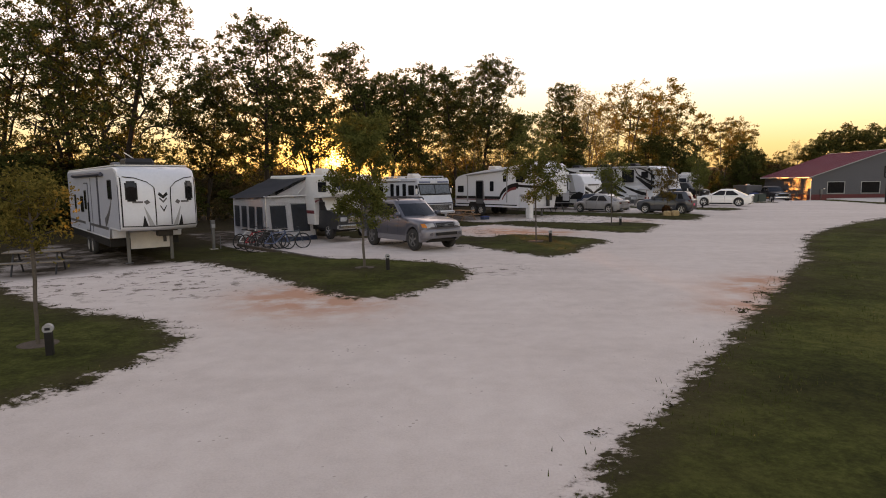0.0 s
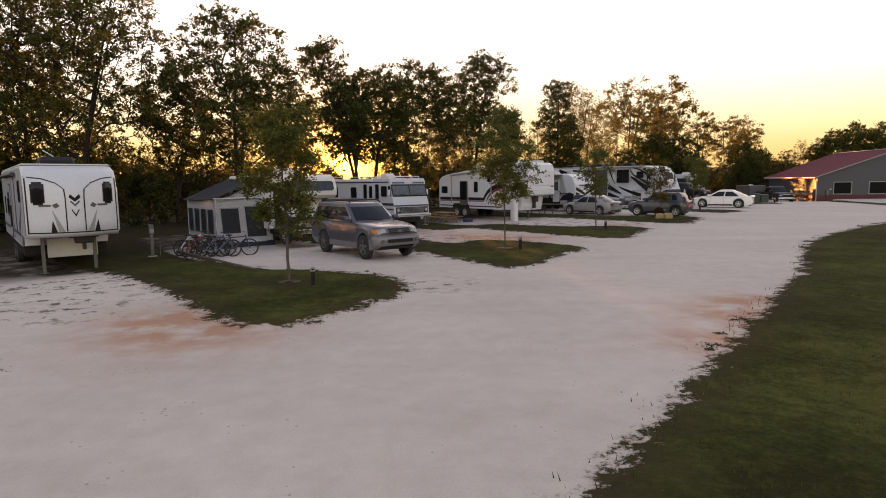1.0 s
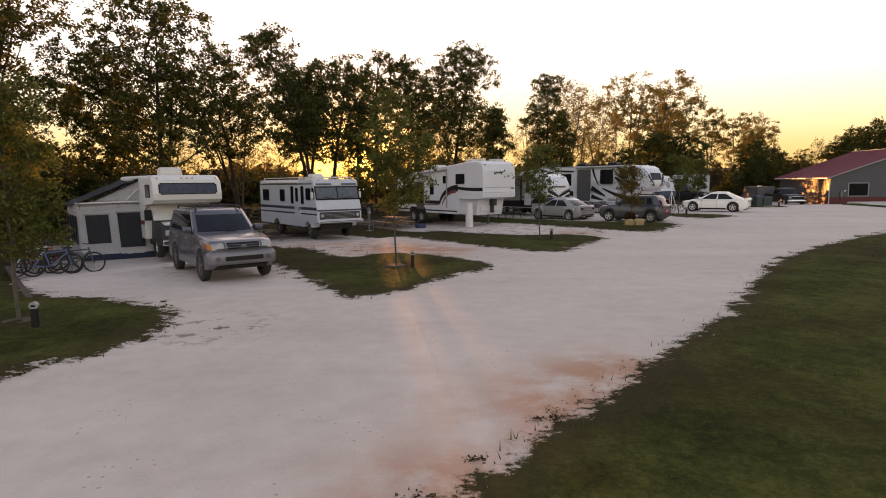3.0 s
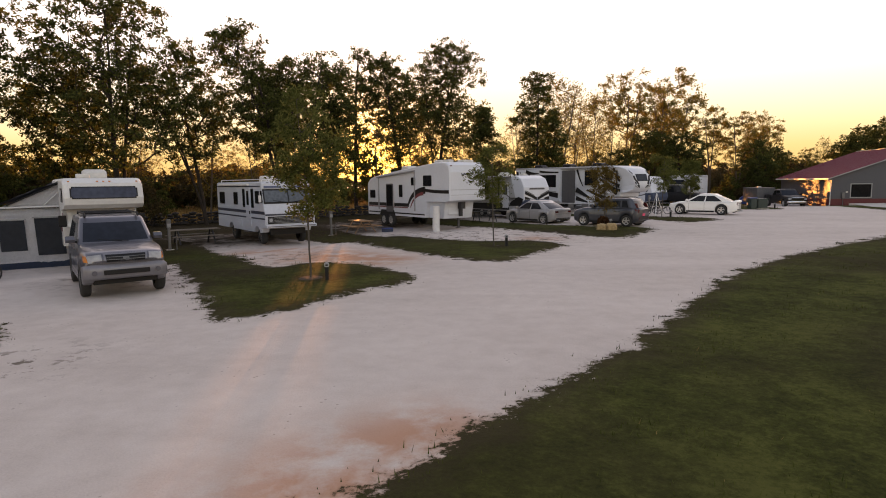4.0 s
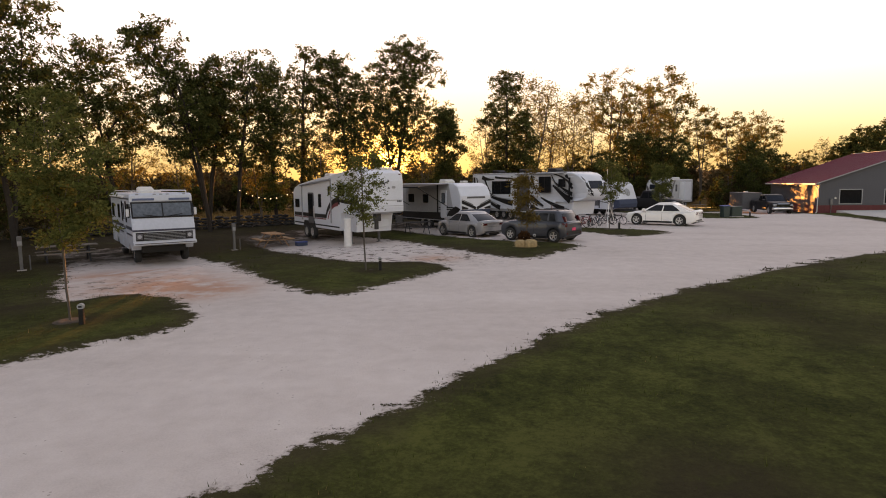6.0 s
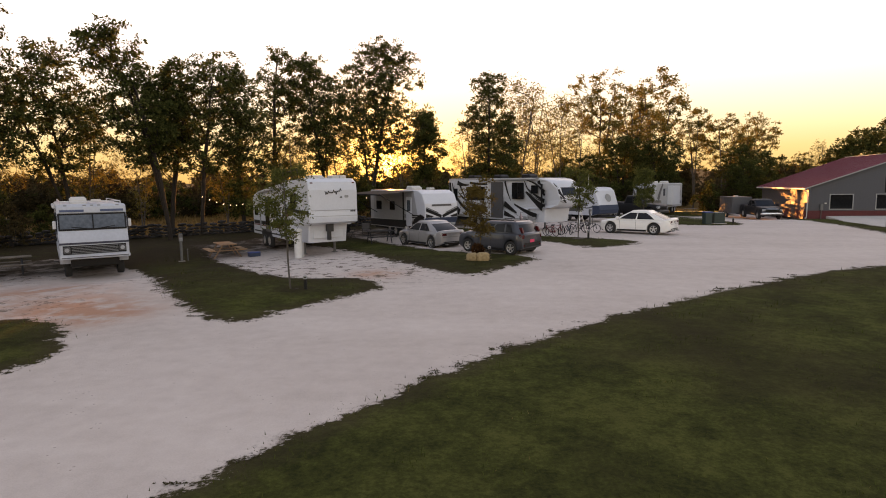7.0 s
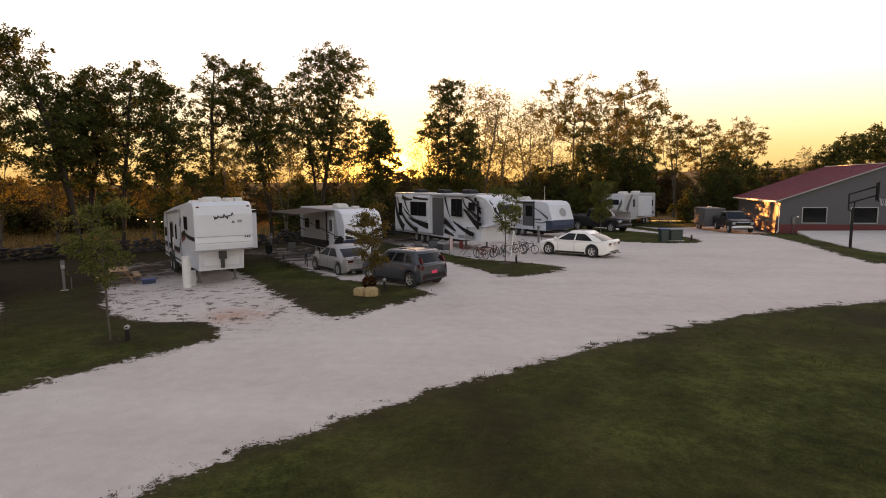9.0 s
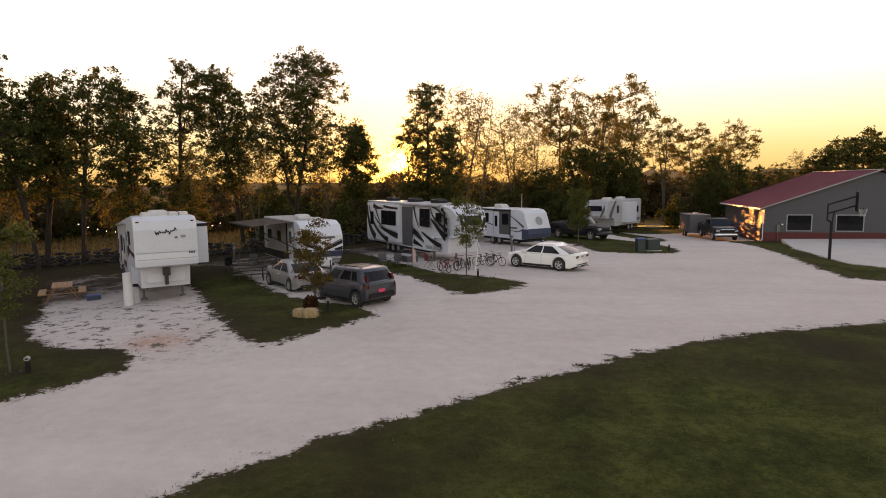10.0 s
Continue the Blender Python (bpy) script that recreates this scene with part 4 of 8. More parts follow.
YOUNGS = [(-6.6, 9.3, 4, "Y"), (-2.4, 17.65, 2, "G"), (4.0, 25.3, 0, "G"), (9.45, 32.95, 1, "G"), (15.6, 40.95, 3, "A"), (21.1, 49.2, 1, "G"), (29.0, 66.8, 2, "A")]
for x, y, k, c in YOUNGS:
    me = YOUNG[k] if k != 2 or c != "Y" else (YOUNG[2][0], YOUNG[2][1].copy())
    if c == "Y":
        me[1].materials.clear()
    t = tree("young_tree", me, {"A": M_LEAFA, "G": M_LEAFG, "Y": M_LEAFY}[c], x, y, 40 * x, 1.0, "young planted tree with a thin trunk in a mulch ring", "young trees on the islands")
    bm = bmesh.new()
    bmesh.ops.create_cone(bm, cap_ends=True, segments=18, radius1=0.5, radius2=0.28, depth=0.07, matrix=Matrix.Translation((0, 0, 0.07)))
    part("mulch_ring", bm, M_MULCH, t, "dark bark mulch")

# ---- dry-stone wall ----
def stone_wall(name, a, b, h, seed):
    rnd = random.Random(seed)
    a, b = Vector(a), Vector(b)
    d = (b - a).normalized()
    nrm = Vector((-d.y, d.x))
    kinds = []
    for k in range(6):
        bm = bmesh.new()
        bmesh.ops.create_icosphere(bm, subdivisions=1, radius=0.5)
        for v in bm.verts:
            v.co *= rnd.uniform(0.75, 1.1)
            v.co.z = max(-0.42, min(0.42, v.co.z))
        me = bpy.data.meshes.new("stone")
        bm.to_mesh(me)
        bm.free()
        me.materials.append(M_STONE)
        kinds.append(me)
    w = thing(name, Matrix.Identity(4), "tumbled dry-stone field wall of dark grey stones", "wall", kind="structure")
    s = 0.0
    while s < (b - a).length:
        top = h * rnd.uniform(0.75, 1.1)
        z = 0.0
        while z < top:
            o = new("stone", kinds[rnd.randrange(6)])
            o.parent = w
            sx, sz = rnd.uniform(0.5, 0.85), rnd.uniform(0.22, 0.36)
            p = a + d * (s + rnd.uniform(-0.12, 0.12)) + nrm * rnd.uniform(-0.12, 0.12)
            o.matrix_basis = Matrix.Translation((p.x, p.y, gh(p.x, p.y) + z + sz * 0.42)) @ Matrix.Rotation(math.atan2(d.y, d.x) + rnd.uniform(-0.3, 0.3), 4, "Z") @ Matrix.Diagonal((sx, rnd.uniform(0.5, 0.7), sz, 1))
            z += sz * 0.78
        s += rnd.uniform(0.42, 0.58)
    return w


stone_wall("field_wall", (-15.5, 47.6), (3.2, 60.4), 0.82, 4)
stone_wall("field_wall", (3.6, 60.8), (14.5, 72.0), 0.85, 6)


# ---- the camp house ----
def camp_house():
    o = (46.6, 74.8)
    z = gh(45.5, 73) - 0.12
    h = thing("camp_house", pose(o[0], o[1], z, 0, 0, -6), "low grey metal-sided building with red metal roof and red wainscot", "building", kind="structure")
    W, D, E, A, T = 18.0, 13.6, 3.08, 6.28, 0.18
    rise = (A - E) / (W / 2)
    # gable wall with two windows let into it
    bm = bmesh.new()
    wins = [(1.95, 3.9), (5.95, 8.05), (10.1, 12.2)]
    S0, S1 = 1.06, 2.42
    xs = [0.0] + [v for w in wins for v in w] + [W / 2, W]
    xs = sorted(set(xs))
    roof_at = lambda x: E + rise * min(x, W - x)

    def wallpiece(x0, x1, za, zb):
        q = [(x0, za), (x1, za), (x1, zb if zb is not None else roof_at(x1)), (x0, zb if zb is not None else roof_at(x0))]
        f, g = [bm.verts.new((x, 0, zz)) for x, zz in q], [bm.verts.new((x, T, zz)) for x, zz in q]
        bm.faces.new(f)
        bm.faces.new(g[::-1])
        for i in range(4):
            bm.faces.new((f[i], f[(i + 1) % 4], g[(i + 1) % 4], g[i]))

    for x0, x1 in zip(xs, xs[1:]):
        if any(w == (x0, x1) for w in wins):
            wallpiece(x0, x1, 0.86, S0)
            wallpiece(x0, x1, S1, None)
        else:
            wallpiece(x0, x1, 0.86, None)
    for i in range(int(W / 0.3)):
        x = 0.15 + i * 0.3
        cuts = [(S0, S1)] if any(a - 0.05 < x < c + 0.05 for a, c in wins) else []
        za = 0.88
        for c0, c1 in cuts:
            box(bm, x - 0.008, x + 0.008, -0.004, 0.0, za, c0 - 0.09)
            za = c1 + 0.1
        box(bm, x - 0.008, x + 0.008, -0.004, 0.0, za, roof_at(x) - 0.05)
    part("gable_wall", bm, M_SIDING, h)
    bm = bmesh.new()
    box(bm, 0, W, -0.03, T, 0, 0.86)
    for i in range(int(W / 0.3)):
        box(bm, 0.13 + i * 0.3, 0.17 + i * 0.3, -0.045, -0.03, 0.02, 0.84)
    part("wainscot", bm, M_WAINSCOT, h, "red ribbed metal wainscot")
    part("wainscot_cap", boxed(-0.02, W, -0.06, 0, 0.845, 0.885), M_WAINSCOT, h)
    bm = bmesh.new()
    box(bm, 0, T, T, D, 0.86, E + 0.02)
    for i in range(int(D / 0.3)):
        box(bm, -0.014, 0.0, 0.2 + i * 0.3, 0.236 + i * 0.3, 0.88, E)
    part("side_wall", bm, M_SIDING, h)
    part("side_wainscot", boxed(-0.03, T, 0.0, D, 0, 0.86), M_WAINSCOT, h, "red ribbed metal wainscot")
    part("rear_wall", boxed(0, W, D - T, D, 0, E), M_SIDING, h)
    part("far_side_wall", boxed(W - T, W, T, D - T, 0, E), M_SIDING, h)
    for k, (a, c) in enumerate(wins):
        w = part("window", boxed(a, c, 0.07, 0.09, S0, S1), M_GLASS, h, "dark fixed window pane in a pale frame")
        bm = bmesh.new()
        for q in ((a - 0.08, a, S0 - 0.08, S1 + 0.08), (c, c + 0.08, S0 - 0.08, S1 + 0.08), (a, c, S0 - 0.08, S0), (a, c, S1, S1 + 0.08)):
            box(bm, q[0], q[1], -0.03, 0.05, q[2], q[3])
        part("window_frame", bm, M_MIDGREY, w)
    # side door lit by the low sun
    d = part("door", boxed(-0.035, 0, 3.2, 4.15, 0.05, 2.1), M_SIDING, h)
    part("handle", boxed(-0.09, -0.035, 3.28, 3.34, 1.0, 1.05), M_ALU, d)
    # roof: two slopes with standing ribs
    ov = 0.42
    for s, nm in ((1, "roof_slope"), (-1, "roof_slope")):
        bm = bmesh.new()
        x_e, z_e = -ov, E - rise * ov + 0.12
        x_r, z_r = W / 2, A + 0.12
        f = (lambda x: x) if s == 1 else (lambda x: W - x)
        q = [(x_e, z_e), (x_r, z_r)]
        va = [bm.verts.new((f(x), y, zz + dz)) for dz in (0, 0.05) for y in (-ov, D + ov) for x, zz in q]
        for idx in ((0, 1, 3, 2), (4, 5, 7, 6), (0, 1, 5, 4), (2, 3, 7, 6), (0, 2, 6, 4), (1, 3, 7, 5)):
            bm.faces.new([va[i] for i in idx])
        n = int((D + 2 * ov) / 0.45)
        for i in range(n + 1):
            y = -ov + i * (D + 2 * ov) / n
            ln = math.hypot(x_r - x_e, z_r - z_e)
            m = Matrix.Translation((f(x_e), y, z_e + 0.05)) @ Matrix.Rotation(-math.atan(rise) * s if s == 1 else math.pi + math.atan(rise) * 0, 4, "Y") if s == 1 else None
            if s == 1:
                box(bm, 0, ln, -0.02, 0.02, 0, 0.03, m=m)
        part(nm, bm, M_REDROOF, h, "dull red ribbed metal roofing")
    bm = bmesh.new()
    ln = math.hypot(W / 2 + ov, (W / 2 + ov) * rise)
    box(bm, 0, ln, -ov - 0.03, -ov, -0.08, 0.02, m=Matrix.Translation((-ov, 0, E - rise * ov + 0.16)) @ Matrix.Rotation(-math.atan(rise), 4, "Y"))
    part("rake_trim", bm, M_MIDGREY, h, "pale grey rake board")
    bm = bmesh.new()
    box(bm, -ov - 0.12, -ov, -ov, D + ov, E - rise * ov + 0.02, E - rise * ov + 0.15, 0.02)
    part("gutter", bm, M_TRIM, h, "white eaves gutter")
    bm = bmesh.new()
    path_rod(bm, [(-ov - 0.06, -0.25, E - 0.1), (-0.1, -0.1, E - 0.5), (-0.1, -0.1, 0.25), (-0.3, -0.3, 0.12)], 0.045)
    part("downspout", bm, M_TRIM, h, "white downspout")
    part("ridge_cap", boxed(W / 2 - 0.16, W / 2 + 0.16, -ov, D + ov, A + 0.15, A + 0.2), M_TRIM, h, "pale ridge cap")
    part("soffit", boxed(-ov, 0, -ov, D + ov, E - rise * ov + 0.06, E - rise * ov + 0.075), M_TRIM, h)
    u = part("meter_box", boxed(1.05, 1.3, -0.16, -0.03, 0.95, 1.55), M_GALV, h, "grey electric meter box")
    part("conduit", rod(bmesh.new(), (1.17, -0.09, 0.0), (1.17, -0.09, 0.95), 0.03), M_GALV, u)
    part("wall_lamp", boxed(1.45, 1.6, -0.12, -0.02, 1.55, 1.66), M_ALU, h)
    return h


camp_house()


# ---- basketball hoop ----
def hoop():
    t = thing("basketball_hoop", facing(44.05, 58.7, -26) @ Matrix.Diagonal((1, 1, 1.12, 1)), "black steel basketball hoop with clear backboard on the court edge", "basketball hoop")
    part("pole", boxed(-0.085, 0.085, -0.085, 0.085, -0.02, 2.25, 0.01), M_BLACK, t)
    bm = bmesh.new()
    for y in (-0.09, 0.09):
        rod(bm, (-0.24, y, 3.20), (1.25, y, 3.68), 0.045)
        rod(bm, (-0.24, y, 2.68), (1.25, y, 3.16), 0.045)
        rod(bm, (-0.24, y, 2.28), (-0.24, y, 3.26), 0.045)
        rod(bm, (0.0, y, 2.2), (-0.24, y, 2.30), 0.05)
    rod(bm, (0.02, 0, 2.1), (0.12, 0, 2.85), 0.04)
    part("arm", bm, M_BLACK, t)
    b = part("backboard", boxed(1.3, 1.33, -0.85, 0.85, 2.85, 3.9), M_CURTAIN, t, "clear glass backboard")
    bm = bmesh.new()
    for q in ((-0.9, -0.85, 2.8, 3.95), (0.85, 0.9, 2.8, 3.95), (-0.85, 0.85, 2.8, 2.85), (-0.85, 0.85, 3.9, 3.95), (-0.04, 0.04, 2.85, 3.9)):
        box(bm, 1.24, 1.3, q[0], q[1], q[2], q[3])
    part("frame", bm, M_BLACK, b)
    bm = bmesh.new()
    c = [Vector((1.62 + 0.23 * math.cos(a), 0.23 * math.sin(a), 3.0)) for a in (2 * math.pi * i / 14 for i in range(15))]
    path_rod(bm, c, 0.012, 5)
    part("rim", bm, M_STEEL, t, "dark hoop ring")
    bm = bmesh.new()
    for i in range(10):
        a = 2 * math.pi * i / 10
        rod(bm, (1.62 + 0.23 * math.cos(a), 0.23 * math.sin(a), 3.0), (1.62 + 0.13 * math.cos(a + 0.6), 0.13 * math.sin(a + 0.6), 2.55), 0.008, seg=4)
    part("net", bm, M_PVC, t, "white net")
    return t


hoop()


# ---- cars ----
def pane3(pts, t=0.01):
    """A flat pane through 3D points, lifted outwards by its thickness."""
    p = [Vector(q) for q in pts]
    n = (p[1] - p[0]).cross(p[2] - p[0]).normalized()
    bm = bmesh.new()
    a, c = [bm.verts.new(q) for q in p], [bm.verts.new(q + n * t) for q in p]
    bm.faces.new(a[::-1])
    bm.faces.new(c)
    k = len(p)
    for i in range(k):
        bm.faces.new((a[i], a[(i + 1) % k], c[(i + 1) % k], c[i]))
    return bm


def grid_mesh(rows, close=False):
    """Quads between rows of points of equal length."""
    bm = bmesh.new()
    vs = [[bm.verts.new(p) for p in row] for row in rows]
    n = len(rows[0])
    for a, b in zip(vs, vs[1:]):
        for i in range(n if close else n - 1):
            q = [a[i], a[(i + 1) % n], b[(i + 1) % n], b[i]]
            if len({tuple(v.co) for v in q}) > 2:
                bm.faces.new(q)
    return bm, vs


class Skin:
    """The outer shape of a car's body, on which lamps, seams and handles are laid."""

    def __init__(self, *obs):
        V, F = [], []
        for o in obs:
            k = len(V)
            V += [v.co.copy() for v in o.data.vertices]
            F += [[k + i for i in p.vertices] for p in o.data.polygons]
        self.tree = BVHTree.FromPolygons(V, F)

    def lay(self, name, quad, material, parent, axis, sign, lift=0.008, label="", nu=7, nv=4, depth=0.03):
        """A piece over four corners (u, v), pressed onto the body along the axis: u, v are y, z for axis x, and x, z for axis y."""
        a, b, c, d = [Vector(q) for q in quad]
        rows, back = [], []
        last = None
        for j in range(nv + 1):
            row, rear = [], []
            for i in range(nu + 1):
                p = a.lerp(b, i / nu).lerp(d.lerp(c, i / nu), j / nv)
                if axis == "x":
                    o, w = Vector((sign * 9, p.x, p.y)), Vector((-sign, 0, 0))
                else:
                    o, w = Vector((p.x, sign * 9, p.y)), Vector((0, -sign, 0))
                hit = self.tree.ray_cast(o, w)[0]
                if hit is None:
                    hit = self.tree.find_nearest(Vector((sign * -0.1 if axis == "x" else p.x, p.x if axis == "x" else sign, p.y)))[0]
                row.append(hit - w * lift)
                rear.append(hit + w * depth)
            rows.append(row)
            back.append(rear)
        bm, f = grid_mesh(rows)
        edge = rows[0] + [r[-1] for r in rows[1:]] + rows[-1][-2::-1] + [r[0] for r in rows[-2:0:-1]]
        rim = back[0] + [r[-1] for r in back[1:]] + back[-1][-2::-1] + [r[0] for r in back[-2:0:-1]]
        n = len(edge)
        ea, eb = [bm.verts.new(p) for p in edge], [bm.verts.new(p) for p in rim]
        for i in range(n):
            bm.faces.new((ea[i], ea[(i + 1) % n], eb[(i + 1) % n], eb[i]))
        bmesh.ops.remove_doubles(bm, verts=bm.verts[:], dist=0.0005)
        return part(name, bm, material, parent, label)


def car(name, m, label, paint, L, W, H, wb, fo, r, gc, hood, belt, tail, xw, xrf, xrr, xrb, rims=M_ALU, low=None, category="car", bed=None, taper=0.2, pillars=((0.05, 0.47), (0.51, 0.93)), split=0.0, boxy=False, spokes=5):
    """A car facing +x, its nose at x = 0. hood, belt, tail: heights; xw, xrf, xrr, xrb: where windscreen foot, roof front, roof rear and rear-window foot lie;
    pillars: where the side windows begin and end along the cabin's side; split: height up to which the lower cladding reaches."""
    t = thing(name, m, label, category)
    hw, R = W / 2, r * 1.16
    xf, xr = -fo, -fo - wb
    deck = bed or tail
    line = [(0.0, hood - (0.26 if boxy else 0.34)), (-0.04, hood - 0.15), (-0.16, hood - 0.055), (-0.55, hood), (xw * 0.65, hood * 0.35 + belt * 0.65), (xw, belt)]
    line += [(xrb + 0.02, belt), (xrb - 0.06, (belt + deck) / 2 if bed is None else deck), (-L + 0.16, deck), (-L + 0.04, deck - 0.05), (-L, deck - 0.16)]
    lx, lz = [p[0] for p in line][::-1], [p[1] for p in line][::-1]
    top = lambda x: float(np.interp(x, lx, lz))

    def bottom(x):
        z = gc + 0.13 * max(0, (x + 0.35) / 0.35) + 0.16 * max(0, (-L + 0.45 - x) / 0.45)
        for c in (xf, xr):
            if abs(x - c) < R:
                z = max(z, r + math.sqrt(R * R - (x - c) ** 2))
        return z

    def half(x):
        f, b = max(0, (x + 0.75) / 0.75), max(0, (-L + 0.65 - x) / 0.65)
        flare = 0.022 * sum(max(0, 1 - ((x - c) / (R * 1.5)) ** 2) for c in (xf, xr))
        return hw * (0.985 - (0.07 if boxy else 0.12) * f ** 2.2 - (0.05 if boxy else 0.09) * b ** 2.2) + flare

    xs = set(np.linspace(0, -L, 44).tolist() + [-0.02, -0.05, -0.1, -L + 0.02, -L + 0.05, -L + 0.1, xw, xrb])
    for c in (xf, xr):
        xs |= {c + R * math.cos(a) for a in np.linspace(0, math.pi, 17)} | {c + R * 1.001, c - R * 1.001}
    rows = []
    for x in sorted(xs, reverse=True):
        z0, z1, w = bottom(x), top(x), half(x)
        sh = z1 - 0.05
        z0 = min(z0, sh - 0.05)
        sect = [(0.80, z0), (0.97, z0), (0.995, z0 + 0.03), (1.0, z0 + (sh - z0) * 0.25), (1.004, z0 + (sh - z0) * 0.5), (0.99, z0 + (sh - z0) * 0.72), (0.962, z0 + (sh - z0) * 0.90), (0.945, sh), (0.90, z1 - 0.012), (0.6, z1 + 0.008), (0.0, z1 + 0.018)]
        row = []
        for k, z in sect + [(-k, z) for k, z in sect[-2::-1]]:
            f, b = max(0, (x + 0.9) / 0.9), max(0, (-L + 0.7 - x) / 0.7)
            bow = -(0.16 if boxy else 0.24) * abs(k) ** 2.6 * f + (0.10 if boxy else 0.16) * abs(k) ** 2.6 * b
            rake = 0.05 * f * max(0, 0.55 - z) / 0.4 * -1
            row.append(Vector((x + bow + rake, w * k, z)))
        rows.append(row)

    def shell(keep):
        bm = bmesh.new()
        made = {}

        def v(p):
            k = (round(p.x, 4), round(p.y, 4), round(p.z, 4))
            if k not in made:
                made[k] = bm.verts.new(p)
            return made[k]

        for a, b in zip(rows, rows[1:]):
            for i in range(len(a) - 1):
                q = [a[i], a[i + 1], b[i + 1], b[i]]
                if keep(sum(p.z for p in q) / 4):
                    f = list(dict.fromkeys(v(p) for p in q))
                    if len(f) > 2:
                        bm.faces.new(f)
        for row in (rows[0], rows[-1]):
            n = len(row)
            for i in range(n // 2):
                q = [row[i], row[i + 1], row[n - 2 - i], row[n - 1 - i]]
                if keep(sum(p.z for p in q) / 4):
                    f = list(dict.fromkeys(v(p) for p in q))
                    if len(f) > 2:
                        bm.faces.new(f)
        return bm

    body = part("body", shell(lambda z: z >= split), paint, t, smooth=True)
    skins = [body]
    if split:
        skins.append(part("lower_cladding", shell(lambda z: z < split), low, t, "lighter lower body cladding", True))
    skin = Skin(*skins)
    # cabin: level rings, the glass cut out of them
    zt, z0 = H, belt - 0.02
    hb, hr = half((xw + xrb) / 2) * 0.945, half((xw + xrb) / 2) * (0.945 - taper)
    levels = [0.0, 0.09, 0.36, 0.62, 0.84, 0.93, 1.0]
    fr = sorted({0.0, 1.0, *[f for p in pillars for f in p], *[p[0] + (p[1] - p[0]) * k / 3 for p in pillars for k in (1, 2)]})
    fy = [0.0, 0.06, 0.28, 0.5, 0.72, 0.94, 1.0]

    def ring(v, shrink=1.0, dz=0.0):
        z = z0 + (zt - 0.075 - z0) * v + dz
        c = v ** 1.12
        x0, x1, w = xw + (xrf - xw) * c, xrb + (xrr - xrb) * (v ** (1.25 if not boxy else 1.0)), hb + (hr - hb) * v ** 1.1
        mid = (x0 + x1) / 2
        x0, x1, w = mid + (x0 - mid) * shrink, mid + (x1 - mid) * shrink, w * (0.35 + 0.65 * shrink if shrink < 1 else 1)
        bulge, tail_bulge = 0.17 * shrink, 0.09 * shrink
        out = [Vector((x0 - bulge * abs(2 * f - 1) ** 2.2, w * (2 * f - 1), z)) for f in fy]
        xa, xb = x0 - bulge, x1 + tail_bulge
        out += [Vector((xa + (xb - xa) * f, w + 0.02 * math.sin(math.pi * f), z)) for f in fr[1:-1]]
        out += [Vector((x1 + tail_bulge * abs(2 * f - 1) ** 2.2, w * (1 - 2 * f), z)) for f in fy]
        out += [Vector((xb + (xa - xb) * f, -w - 0.02 * math.sin(math.pi * f), z)) for f in [1 - g for g in fr[1:-1][::-1]]]
        return out

    rings = [ring(v) for v in levels] + [ring(1.0, 0.94, 0.035), ring(1.0, 0.8, 0.058), ring(1.0, 0.45, 0.072), ring(1.0, 0.02, 0.075)]
    nf, ns = len(fy), len(fr) - 2
    n = len(rings[0])
    groups = {}
    for k in range(len(rings) - 1):
        for i in range(n):
            key = "paint"
            if 1 <= k <= 3:
                if 1 <= i < nf - 2:
                    key = "windscreen"
                elif nf + ns + 1 <= i < 2 * nf + ns - 2:
                    key = "rear_window"
                for s, base in ((1, nf - 1), (-1, 2 * nf + ns - 1)):
                    j = i - base
                    if 0 <= j <= ns:
                        f = (fr[j] + fr[j + 1]) / 2
                        f = f if s == 1 else 1 - f
                        for w, (a, b) in enumerate(pillars):
                            if a < f < b:
                                key = ("side_window", s, w)
            groups.setdefault(key, []).append((rings[k][i], rings[k][(i + 1) % n], rings[k + 1][(i + 1) % n], rings[k + 1][i]))

    def faces(quads):
        bm = bmesh.new()
        for q in quads:
            bm.faces.new([bm.verts.new(p) for p in q])
        bmesh.ops.remove_doubles(bm, verts=bm.verts[:], dist=0.0004)
        return bm

    cabin = part("cabin", faces(groups.pop("paint")), paint, t, smooth=True)
    for key, quads in groups.items():
        nm = key if isinstance(key, str) else key[0]
        part(nm, faces(quads), M_GLASSB if nm == "windscreen" else M_GLASS, cabin, {"windscreen": "dark windscreen glass", "rear_window": "dark rear window"}.get(nm, "dark side window"), True)
    for s in (-1, 1):
        part("wiper", rod(bmesh.new(), (xw - 0.02, s * 0.08 + 0.2, z0 + 0.05), (xw - 0.14, s * 0.08 - 0.36, z0 + 0.10), 0.010, seg=4), M_BLACK, cabin)
        # mirrors
        mx = xw - 0.34
        mm = part("mirror", slab([(mx - 0.09, belt + 0.02), (mx + 0.07, belt + 0.03), (mx + 0.10, belt + 0.10), (mx + 0.04, belt + 0.19), (mx - 0.08, belt + 0.19)], 0.11, ((0, 0.02), (0.03, 0)), lambda c, s=s: c + Vector((0, s * (hw + 0.09), 0))), paint, t)
        part("mirror_arm", rod(bmesh.new(), (mx, s * hw * 0.9, belt + 0.01), (mx, s * (hw + 0.03), belt + 0.07), 0.025, seg=6), M_BLACK, mm)
        # seams, handles, sill
        side = [xw - 0.45] + [xw - 0.17 + (xrb + 0.09 - (xw - 0.17)) * (pillars[i][1] + pillars[i + 1][0]) / 2 for i in range(min(len(pillars) - 1, 2))]
